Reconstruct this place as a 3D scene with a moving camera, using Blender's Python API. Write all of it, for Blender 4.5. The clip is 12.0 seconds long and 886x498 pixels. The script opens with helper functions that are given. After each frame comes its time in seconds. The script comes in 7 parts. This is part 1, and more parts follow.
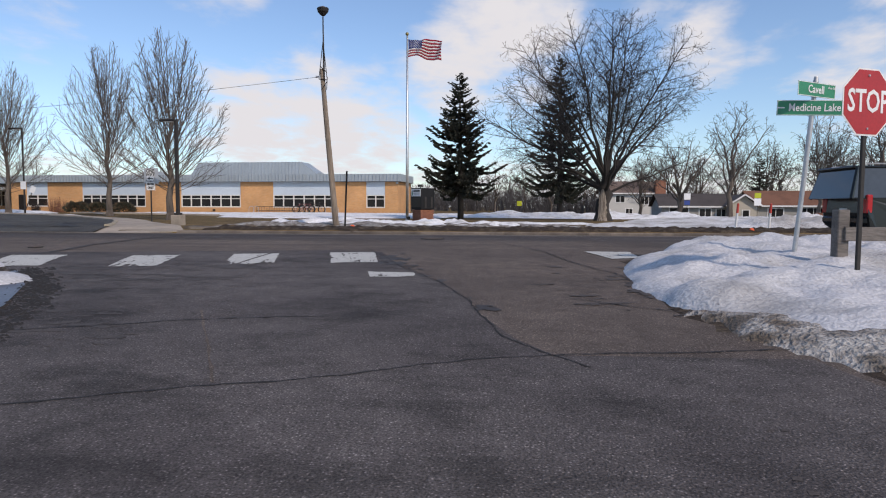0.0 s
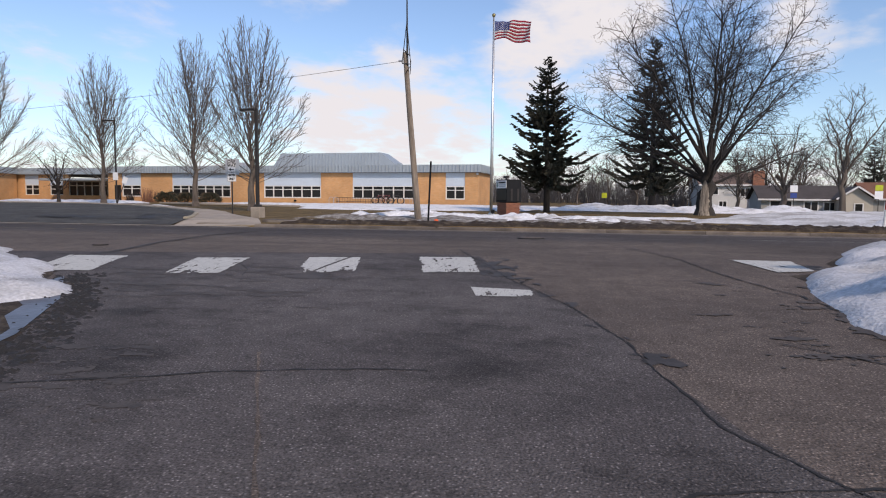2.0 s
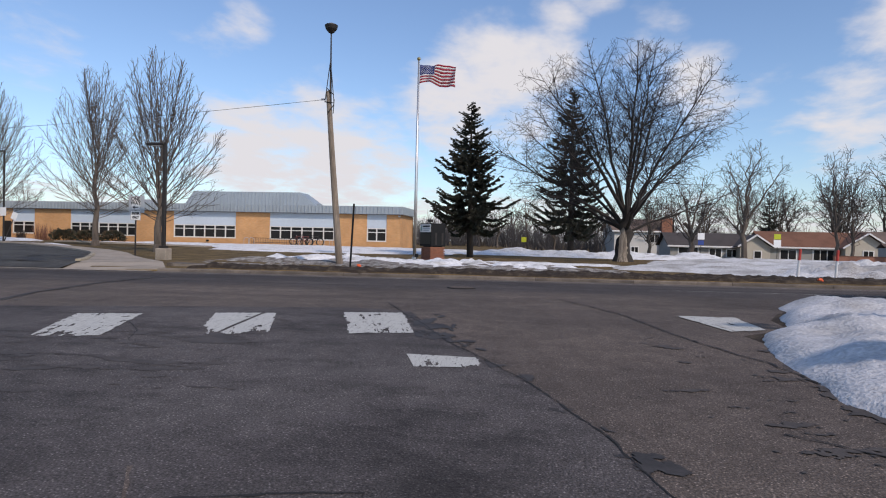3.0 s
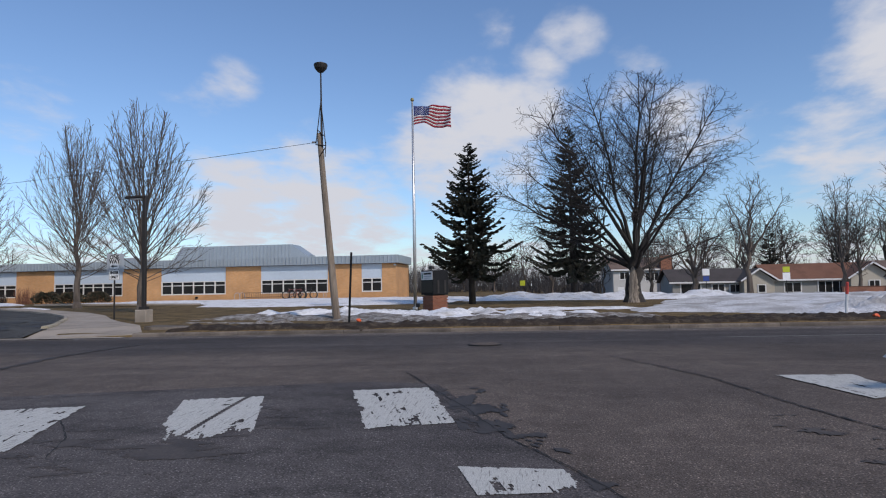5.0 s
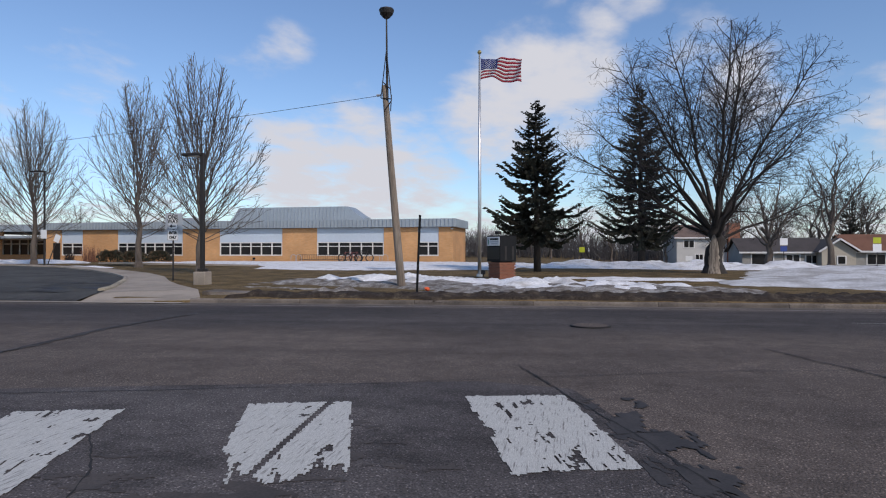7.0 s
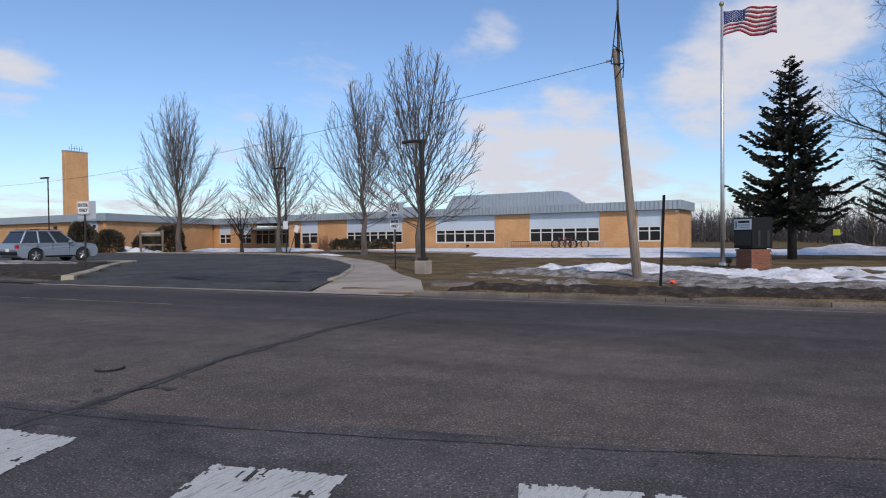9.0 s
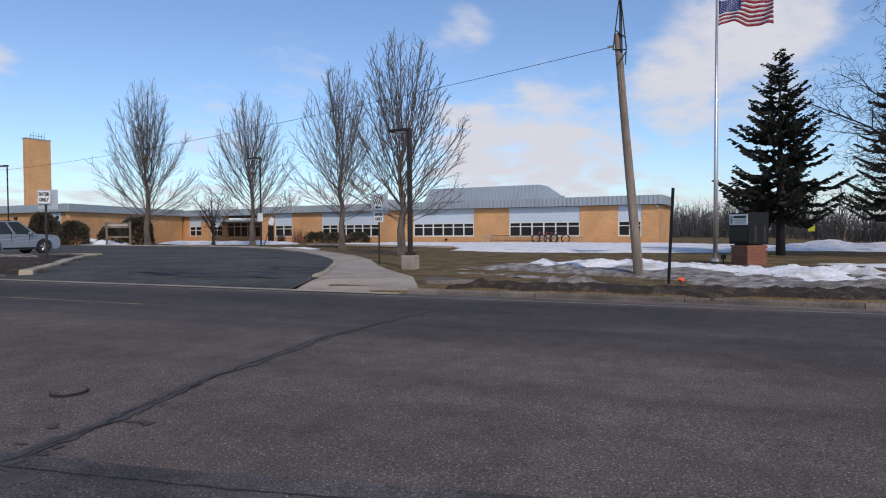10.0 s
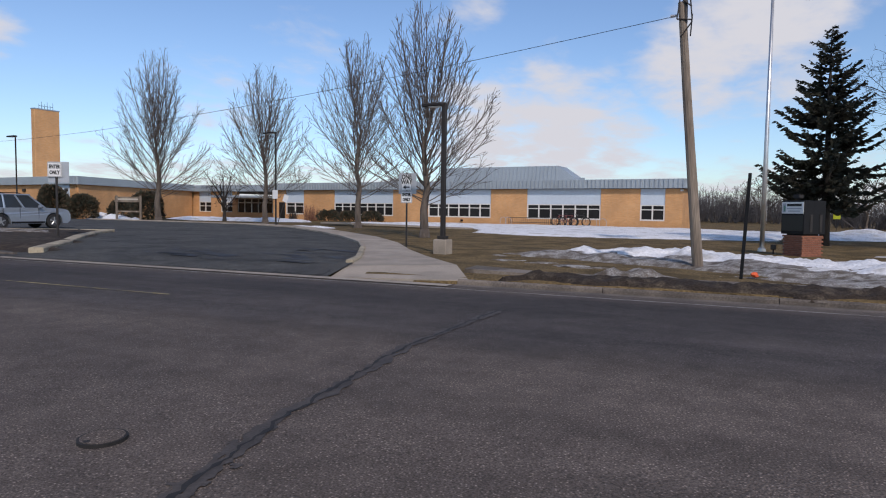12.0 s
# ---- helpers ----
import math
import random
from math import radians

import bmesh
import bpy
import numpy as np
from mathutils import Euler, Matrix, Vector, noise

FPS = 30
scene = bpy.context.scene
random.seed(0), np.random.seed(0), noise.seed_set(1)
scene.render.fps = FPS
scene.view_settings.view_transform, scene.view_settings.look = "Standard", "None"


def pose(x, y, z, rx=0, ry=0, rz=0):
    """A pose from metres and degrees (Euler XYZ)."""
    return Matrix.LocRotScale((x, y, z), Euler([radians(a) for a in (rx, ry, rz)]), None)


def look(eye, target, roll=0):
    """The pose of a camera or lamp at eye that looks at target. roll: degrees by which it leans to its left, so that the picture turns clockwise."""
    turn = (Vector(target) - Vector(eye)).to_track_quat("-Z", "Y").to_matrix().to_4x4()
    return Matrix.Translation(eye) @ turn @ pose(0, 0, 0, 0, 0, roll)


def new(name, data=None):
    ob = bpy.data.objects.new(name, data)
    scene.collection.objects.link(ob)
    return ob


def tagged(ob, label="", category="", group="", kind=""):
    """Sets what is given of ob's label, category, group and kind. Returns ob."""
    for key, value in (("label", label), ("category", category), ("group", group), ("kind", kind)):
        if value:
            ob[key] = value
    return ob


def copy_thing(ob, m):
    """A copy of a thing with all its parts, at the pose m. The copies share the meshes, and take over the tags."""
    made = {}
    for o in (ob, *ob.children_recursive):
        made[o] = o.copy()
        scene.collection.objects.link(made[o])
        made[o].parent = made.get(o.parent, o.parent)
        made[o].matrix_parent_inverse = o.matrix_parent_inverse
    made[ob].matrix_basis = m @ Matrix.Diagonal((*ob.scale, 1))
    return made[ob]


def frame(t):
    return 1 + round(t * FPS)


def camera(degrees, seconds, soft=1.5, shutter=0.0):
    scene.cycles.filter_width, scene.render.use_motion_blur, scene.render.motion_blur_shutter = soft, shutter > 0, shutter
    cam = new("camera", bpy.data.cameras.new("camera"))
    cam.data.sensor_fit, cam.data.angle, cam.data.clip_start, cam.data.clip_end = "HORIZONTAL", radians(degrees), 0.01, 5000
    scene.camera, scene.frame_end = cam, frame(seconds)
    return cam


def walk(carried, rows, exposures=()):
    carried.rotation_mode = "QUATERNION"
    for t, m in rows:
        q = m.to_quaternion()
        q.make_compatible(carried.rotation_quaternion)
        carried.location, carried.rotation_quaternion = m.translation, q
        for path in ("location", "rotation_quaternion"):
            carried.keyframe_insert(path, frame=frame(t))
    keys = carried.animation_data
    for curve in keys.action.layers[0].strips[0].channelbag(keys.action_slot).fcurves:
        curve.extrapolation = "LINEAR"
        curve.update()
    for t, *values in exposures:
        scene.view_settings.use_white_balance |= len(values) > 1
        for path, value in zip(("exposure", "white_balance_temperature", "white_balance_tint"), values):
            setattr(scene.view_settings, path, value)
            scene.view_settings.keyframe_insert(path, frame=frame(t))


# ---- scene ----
cam = camera(69.9, 12.0, soft=1.1)
PATH = [
    (0, (-0.029, 6.327, 1.017), (-0.3295, 8.3000, 0.8843), 0.22),
    (0.5, (-0.241, 6.856, 1.055), (-0.6396, 8.8093, 0.8976), 1.51),
    (1, (-0.492, 7.371, 1.084), (-0.9850, 9.3022, 0.9180), -0.31),
    (1.5, (-0.673, 7.944, 1.086), (-1.2681, 9.8469, 0.9295), 0.34),
    (2, (-0.937, 8.311, 1.110), (-1.4691, 10.2318, 0.9471), 0.48),
    (2.5, (-1.160, 8.909, 1.182), (-1.5905, 10.8582, 1.0631), 0.42),
    (3, (-1.353, 9.307, 1.223), (-1.6414, 11.2861, 1.1948), 1.33),
    (3.5, (-1.504, 9.883, 1.251), (-1.7763, 11.8634, 1.3054), 0.75),
    (5.5, (-2.411, 11.879, 1.288), (-2.6629, 13.8590, 1.4081), -1.67),
    (6, (-2.664, 12.376, 1.301), (-2.7889, 14.3707, 1.3621), 0.30),
    (6.5, (-2.899, 12.579, 1.341), (-2.9794, 14.5770, 1.3934), -0.62),
    (7, (-3.225, 13.114, 1.380), (-3.6482, 15.0682, 1.3864), -0.02),
    (9, (-4.560, 14.861, 1.440), (-5.5839, 16.5782, 1.4052), -0.69),
    (9.5, (-5.242, 15.313, 1.431), (-6.2563, 17.0362, 1.4072), 0.90),
    (10, (-5.668, 15.584, 1.451), (-6.6175, 17.3434, 1.3954), -0.35),
    (10.5, (-6.118, 15.809, 1.477), (-7.0421, 17.5812, 1.4126), 1.32),
    (11, (-6.440, 15.916, 1.488), (-7.2736, 17.7312, 1.3911), 0.21),
    (11.5, (-6.793, 16.134, 1.528), (-7.6400, 17.9415, 1.4116), 1.04),
    (12, (-7.274, 16.388, 1.569), (-8.2373, 18.1363, 1.4481), 0.77),
]
EXPOSURES = [(0, 0.12, 7450, 19), (1.5, 0.20, 7600, 21), (2.5, 0.22, 7600, 21), (3.0, 0.09, 7350, 19), (3.6, -0.06, 7100, 18), (5.5, -0.10, 6900, 17), (7.0, -0.09, 7000, 18), (9.0, -0.03, 6900, 18), (12.0, -0.06, 7050, 19)]
walk(cam, [(t, look(eye, target, roll)) for t, eye, target, roll in PATH], EXPOSURES)
# ---- world, sun, exposure ----
SUN_EL, SUN_AZ = radians(40), radians(134)   # azimuth clockwise from +y
world = bpy.data.worlds.new("sky")
scene.world = world
world.use_nodes = True
wn, wl = world.node_tree.nodes, world.node_tree.links
wn.clear()


def wnode(kind, **kw):
    n = wn.new(kind)
    for k, v in kw.items():
        if k in n.inputs:
            n.inputs[k].default_value = v
    return n


sky = wn.new("ShaderNodeTexSky")
sky.sky_type, sky.sun_disc = "NISHITA", False
sky.sun_elevation, sky.sun_rotation = SUN_EL, SUN_AZ
sky.air_density, sky.dust_density, sky.ozone_density = 1.0, 0.6, 1.6
geo = wn.new("ShaderNodeTexCoord")
# direction flattened on a cloud layer
sep = wn.new("ShaderNodeSeparateXYZ")
wl.new(geo.outputs["Generated"], sep.inputs[0])
up = wn.new("ShaderNodeMath"); up.operation = "ADD"; up.inputs[1].default_value = 0.16
wl.new(sep.outputs[2], up.inputs[0])
upc = wn.new("ShaderNodeMath"); upc.operation = "MAXIMUM"; upc.inputs[1].default_value = 0.05
wl.new(up.outputs[0], upc.inputs[0])
inv = wn.new("ShaderNodeMath"); inv.operation = "DIVIDE"; inv.inputs[0].default_value = 1.0
wl.new(upc.outputs[0], inv.inputs[1])
flat = wn.new("ShaderNodeVectorMath"); flat.operation = "SCALE"
wl.new(geo.outputs["Generated"], flat.inputs[0]); wl.new(inv.outputs[0], flat.inputs["Scale"])
cl = wnode("ShaderNodeTexNoise", Scale=4.2, Detail=9.0, Roughness=0.56, Distortion=0.15)
cmap = wn.new("ShaderNodeMapping"); cmap.inputs["Location"].default_value = (3.1, 0.4, 0.0)
cmap.inputs["Scale"].default_value = (1.0, 0.75, 1.3)
wl.new(flat.outputs[0], cmap.inputs[0]); wl.new(cmap.outputs[0], cl.inputs["Vector"])
# fair-weather cumulus: heaps (direction, size, weight) broken up by the noise
HEAPS = [
    ((-0.129, 0.968, 0.217), 0.100, 1.0), ((-0.059, 0.966, 0.25), 0.105, 1.0), ((0.0, 0.955, 0.28), 0.075, 0.9), ((0.028, 0.947, 0.32), 0.065, 0.9),
    ((0.066, 0.929, 0.363), 0.060, 0.9), ((-0.041, 0.978, 0.205), 0.09, 0.85),
    ((-0.410, 0.904, 0.117), 0.120, 0.95), ((-0.322, 0.939, 0.120), 0.125, 1.0), ((-0.251, 0.962, 0.109), 0.090, 0.9),
    ((0.488, 0.828, 0.276), 0.110, 0.95), ((0.540, 0.790, 0.294), 0.120, 1.0), ((0.225, 0.947, 0.228), 0.070, 0.85),
    ((-0.430, 0.854, 0.290), 0.060, 0.48), ((-0.038, 0.925, 0.377), 0.055, 0.46), ((0.162, 0.941, 0.298), 0.065, 0.54), ((0.293, 0.930, 0.221), 0.055, 0.48),
    ((-0.885, 0.414, 0.213), 0.060, 0.75), ((-0.266, 0.943, 0.198), 0.055, 0.48), ((-0.749, 0.643, 0.161), 0.09, 0.52), ((-0.637, 0.732, 0.243), 0.09, 0.46),
    ((0.429, 0.889, 0.157), 0.120, 0.66), ((0.90, -0.2, 0.35), 0.3, 0.9), ((-0.3, -0.85, 0.40), 0.32, 0.9), ((0.45, -0.70, 0.55), 0.25, 0.8),
]
heaped = None
for way, size, weight in HEAPS:
    far = wn.new("ShaderNodeVectorMath"); far.operation = "DISTANCE"
    far.inputs[1].default_value = Vector(way).normalized()
    wl.new(geo.outputs["Generated"], far.inputs[0])
    fall = wn.new("ShaderNodeMapRange"); fall.interpolation_type = "SMOOTHSTEP"
    fall.inputs["From Min"].default_value, fall.inputs["From Max"].default_value = size * 1.5, size * 0.2
    fall.inputs["To Max"].default_value = weight
    wl.new(far.outputs["Value"], fall.inputs["Value"])
    if heaped is None:
        heaped = fall.outputs[0]
    else:
        top_of = wn.new("ShaderNodeMath"); top_of.operation = "MAXIMUM"
        wl.new(heaped, top_of.inputs[0]); wl.new(fall.outputs[0], top_of.inputs[1])
        heaped = top_of.outputs[0]
# hazy bank low over the horizon
low = wn.new("ShaderNodeMapRange"); low.inputs["From Min"].default_value = 0.13; low.inputs["From Max"].default_value = 0.02
low.inputs["To Min"].default_value = 0.0; low.inputs["To Max"].default_value = 0.82
wl.new(sep.outputs[2], low.inputs["Value"])
s1 = wn.new("ShaderNodeMath"); s1.operation = "MAXIMUM"
wl.new(heaped, s1.inputs[0]); wl.new(low.outputs[0], s1.inputs[1])
s2 = wn.new("ShaderNodeMath"); s2.operation = "MULTIPLY_ADD"; s2.inputs[1].default_value = 0.62
wl.new(s1.outputs[0], s2.inputs[0]); wl.new(cl.outputs["Fac"], s2.inputs[2])
ramp = wn.new("ShaderNodeMapRange"); ramp.interpolation_type = "SMOOTHSTEP"
ramp.inputs["From Min"].default_value = 0.70; ramp.inputs["From Max"].default_value = 1.14
wl.new(s2.outputs[0], ramp.inputs["Value"])
tint = wn.new("ShaderNodeMix"); tint.data_type = "RGBA"; tint.blend_type = "MULTIPLY"
tint.inputs["Factor"].default_value = 1.0
tint.inputs["B"].default_value = (0.93, 1.18, 1.40, 1)
wl.new(sky.outputs[0], tint.inputs["A"])
mixc = wn.new("ShaderNodeMix"); mixc.data_type = "RGBA"
mixc.inputs["B"].default_value = (5.6, 6.2, 6.95, 1)
wl.new(ramp.outputs[0], mixc.inputs["Factor"]); wl.new(tint.outputs["Result"], mixc.inputs["A"])
bg = wn.new("ShaderNodeBackground"); bg.inputs["Strength"].default_value = 0.115
wl.new(mixc.outputs["Result"], bg.inputs["Color"])
out = wn.new("ShaderNodeOutputWorld")
wl.new(bg.outputs[0], out.inputs["Surface"])

sun = new("sun", bpy.data.lights.new("sun", "SUN"))
sun.data.energy, sun.data.angle, sun.data.color = 2.5, radians(2), (1.0, 0.95, 0.87)
sun_from = Vector((math.sin(SUN_AZ) * math.cos(SUN_EL), math.cos(SUN_AZ) * math.cos(SUN_EL), math.sin(SUN_EL)))
sun.matrix_world = look(sun_from * 60, (0, 0, 0))

# ---- materials ----


def mat(name, color, rough=0.8, metal=0.0, var=0.25, scale=6.0, fine=60.0, bump=0.0, color2=None, coords="Object", spec=0.5, mask=(0.42, 0.62), stretch=(1, 1, 1), rand=0.0):
    """Two scales of noise over a base colour, with relief."""
    m = bpy.data.materials.new(name)
    m.use_nodes = True
    nt = m.node_tree
    n, l = nt.nodes, nt.links
    b = n["Principled BSDF"]
    tc = n.new("ShaderNodeTexCoord")
    mp = n.new("ShaderNodeMapping"); mp.inputs["Scale"].default_value = stretch
    l.new(tc.outputs[coords], mp.inputs[0])
    a = n.new("ShaderNodeTexNoise"); a.inputs["Scale"].default_value = scale; a.inputs["Detail"].default_value = 5
    f = n.new("ShaderNodeTexNoise"); f.inputs["Scale"].default_value = fine; f.inputs["Detail"].default_value = 3
    l.new(mp.outputs[0], a.inputs["Vector"]); l.new(mp.outputs[0], f.inputs["Vector"])
    c2 = color2 or tuple(c * (1 - var) for c in color)
    mr = n.new("ShaderNodeMapRange"); mr.inputs["From Min"].default_value, mr.inputs["From Max"].default_value = mask
    l.new(a.outputs["Fac"], mr.inputs["Value"])
    mx = n.new("ShaderNodeMix"); mx.data_type = "RGBA"
    mx.inputs["A"].default_value, mx.inputs["B"].default_value = (*color, 1), (*c2, 1)
    l.new(mr.outputs[0], mx.inputs["Factor"])
    m2 = n.new("ShaderNodeMix"); m2.data_type = "RGBA"; m2.blend_type = "MULTIPLY"; m2.inputs["Factor"].default_value = 1.0
    fr = n.new("ShaderNodeMapRange"); fr.inputs["From Min"].default_value, fr.inputs["From Max"].default_value = 0.3, 0.7
    fr.inputs["To Min"].default_value, fr.inputs["To Max"].default_value = 1 - var, 1 + var * 0.6
    l.new(f.outputs["Fac"], fr.inputs["Value"])
    l.new(mx.outputs["Result"], m2.inputs["A"]); l.new(fr.outputs[0], m2.inputs["B"])
    last = m2.outputs["Result"]
    if rand:
        oi = n.new("ShaderNodeObjectInfo")
        rr = n.new("ShaderNodeMapRange"); rr.inputs["To Min"].default_value, rr.inputs["To Max"].default_value = 1 - rand, 1 + rand
        l.new(oi.outputs["Random"], rr.inputs["Value"])
        m3 = n.new("ShaderNodeMix"); m3.data_type = "RGBA"; m3.blend_type = "MULTIPLY"; m3.inputs["Factor"].default_value = 1.0
        l.new(last, m3.inputs["A"]); l.new(rr.outputs[0], m3.inputs["B"])
        last = m3.outputs["Result"]
    l.new(last, b.inputs["Base Color"])
    b.inputs["Roughness"].default_value, b.inputs["Metallic"].default_value = rough, metal
    b.inputs["Specular IOR Level"].default_value = spec
    if bump:
        bp = n.new("ShaderNodeBump"); bp.inputs["Strength"].default_value = bump; bp.inputs["Distance"].default_value = 0.06 if "snow" in name else 0.02
        l.new(f.outputs["Fac"], bp.inputs["Height"]); l.new(bp.outputs[0], b.inputs["Normal"])
    return m


def glass(name, color=(0.02, 0.025, 0.03), rough=0.06, spec=0.8):
    m = mat(name, color, rough, 0, 0.15, 0.8, 9.0)
    m.node_tree.nodes["Principled BSDF"].inputs["Specular IOR Level"].default_value = spec
    return m


def brick_mat(name, c1, c2, mortar, scale=1.0):
    m = mat(name, c1, 0.85, 0, 0.2, 0.6, 25, 0.15)
    n, l = m.node_tree.nodes, m.node_tree.links
    br = n.new("ShaderNodeTexBrick")
    br.inputs["Color1"].default_value, br.inputs["Color2"].default_value, br.inputs["Mortar"].default_value = (*c1, 1), (*c2, 1), (*mortar, 1)
    br.inputs["Scale"].default_value = scale
    br.inputs["Brick Width"].default_value, br.inputs["Row Height"].default_value, br.inputs["Mortar Size"].default_value = 0.29, 0.1, 0.009
    tc = n.new("ShaderNodeTexCoord"); sp = n.new("ShaderNodeSeparateXYZ"); ad = n.new("ShaderNodeMath"); cb = n.new("ShaderNodeCombineXYZ")
    ad.operation = "ADD"
    l.new(tc.outputs["Object"], sp.inputs[0]); l.new(sp.outputs[0], ad.inputs[0]); l.new(sp.outputs[1], ad.inputs[1])
    l.new(ad.outputs[0], cb.inputs[0]); l.new(sp.outputs[2], cb.inputs[1]); l.new(cb.outputs[0], br.inputs["Vector"])
    no = n.new("ShaderNodeTexNoise"); no.inputs["Scale"].default_value = 0.5; no.inputs["Detail"].default_value = 6
    l.new(tc.outputs["Object"], no.inputs["Vector"])
    mr = n.new("ShaderNodeMapRange"); mr.inputs["From Min"].default_value, mr.inputs["From Max"].default_value = 0.3, 0.7
    mr.inputs["To Min"].default_value, mr.inputs["To Max"].default_value = 0.84, 1.1
    l.new(no.outputs["Fac"], mr.inputs["Value"])
    mx = n.new("ShaderNodeMix"); mx.data_type = "RGBA"; mx.blend_type = "MULTIPLY"; mx.inputs["Factor"].default_value = 1.0
    l.new(br.outputs["Color"], mx.inputs["A"]); l.new(mr.outputs[0], mx.inputs["B"])
    l.new(mx.outputs["Result"], n["Principled BSDF"].inputs["Base Color"])
    return m


def asphalt_mat(name, c1, c2, patchy=0.35, rough=0.9, blotch=0.0):
    """Aggregate speckle, long stains and broad wear."""
    m = mat(name, c1, rough, 0, 0.6, patchy, 70, 0.9, color2=c2, coords="Object", spec=0.25)
    n, l = m.node_tree.nodes, m.node_tree.links
    b = n["Principled BSDF"]
    src = b.inputs["Base Color"].links[0].from_socket
    tc = n.new("ShaderNodeTexCoord")
    sp = n.new("ShaderNodeTexVoronoi"); sp.inputs["Scale"].default_value = 38
    l.new(tc.outputs["Object"], sp.inputs["Vector"])
    mr = n.new("ShaderNodeMapRange"); mr.inputs["From Min"].default_value, mr.inputs["From Max"].default_value = 0.0, 0.32
    mr.inputs["To Min"].default_value, mr.inputs["To Max"].default_value = 3.6, 0.90
    l.new(sp.outputs["Distance"], mr.inputs["Value"])
    gate = n.new("ShaderNodeTexNoise"); gate.inputs["Scale"].default_value = 3.0; gate.inputs["Detail"].default_value = 8; gate.inputs["Roughness"].default_value = 0.7
    l.new(tc.outputs["Object"], gate.inputs["Vector"])
    gr = n.new("ShaderNodeMapRange"); gr.inputs["From Min"].default_value, gr.inputs["From Max"].default_value = 0.3, 0.7
    gr.inputs["To Min"].default_value, gr.inputs["To Max"].default_value = 0.72, 1.22
    l.new(gate.outputs["Fac"], gr.inputs["Value"])
    m1 = n.new("ShaderNodeMix"); m1.data_type = "RGBA"; m1.blend_type = "MULTIPLY"; m1.inputs["Factor"].default_value = 0.8
    l.new(src, m1.inputs["A"]); l.new(mr.outputs[0], m1.inputs["B"])
    m2 = n.new("ShaderNodeMix"); m2.data_type = "RGBA"; m2.blend_type = "MULTIPLY"; m2.inputs["Factor"].default_value = 1.0
    l.new(m1.outputs["Result"], m2.inputs["A"]); l.new(gr.outputs[0], m2.inputs["B"])
    l.new(m2.outputs["Result"], b.inputs["Base Color"])
    if blotch:
        # oily and damp places with ragged outlines
        o = n.new("ShaderNodeTexNoise"); o.inputs["Scale"].default_value = 0.75; o.inputs["Detail"].default_value = 9; o.inputs["Roughness"].default_value = 0.68
        st = n.new("ShaderNodeMapping"); st.inputs["Scale"].default_value = (0.8, 1.5, 1); st.inputs["Rotation"].default_value = (0, 0, radians(-14))
        l.new(tc.outputs["Object"], st.inputs[0]); l.new(st.outputs[0], o.inputs["Vector"])
        om = n.new("ShaderNodeMapRange"); om.inputs["From Min"].default_value, om.inputs["From Max"].default_value = 0.50, 0.64
        om.inputs["To Min"].default_value, om.inputs["To Max"].default_value = 1.08, 1 - blotch
        l.new(o.outputs["Fac"], om.inputs["Value"])
        m3 = n.new("ShaderNodeMix"); m3.data_type = "RGBA"; m3.blend_type = "MULTIPLY"; m3.inputs["Factor"].default_value = 1.0
        l.new(m2.outputs["Result"], m3.inputs["A"]); l.new(om.outputs[0], m3.inputs["B"])
        l.new(m3.outputs["Result"], b.inputs["Base Color"])
    return m


def snow_mat(name, color, rough, metal, var, scale, fine, bump, color2, spec, mask, grit):
    """Granular old snow with brown grit frozen into it in drifts."""
    m = mat(name, color, rough, metal, var, scale, fine, bump, color2, spec=spec, mask=mask)
    n, l = m.node_tree.nodes, m.node_tree.links
    b = n["Principled BSDF"]
    src = b.inputs["Base Color"].links[0].from_socket
    tc = n.new("ShaderNodeTexCoord")
    a = n.new("ShaderNodeTexNoise"); a.inputs["Scale"].default_value = 26; a.inputs["Detail"].default_value = 6; a.inputs["Roughness"].default_value = 0.7
    c = n.new("ShaderNodeTexNoise"); c.inputs["Scale"].default_value = 0.55; c.inputs["Detail"].default_value = 4
    l.new(tc.outputs["Object"], a.inputs["Vector"]); l.new(tc.outputs["Object"], c.inputs["Vector"])
    k = n.new("ShaderNodeMath"); k.operation = "MULTIPLY_ADD"; k.inputs[1].default_value = 0.45
    l.new(c.outputs["Fac"], k.inputs[0]); l.new(a.outputs["Fac"], k.inputs[2])
    mr = n.new("ShaderNodeMapRange"); mr.inputs["From Min"].default_value, mr.inputs["From Max"].default_value = grit + 0.20, grit + 0.36
    mr.inputs["To Max"].default_value = 0.85
    l.new(k.outputs[0], mr.inputs["Value"])
    mx = n.new("ShaderNodeMix"); mx.data_type = "RGBA"
    mx.inputs["B"].default_value = (0.13, 0.10, 0.075, 1)
    l.new(mr.outputs[0], mx.inputs["Factor"]); l.new(src, mx.inputs["A"])
    l.new(mx.outputs["Result"], b.inputs["Base Color"])
    return m


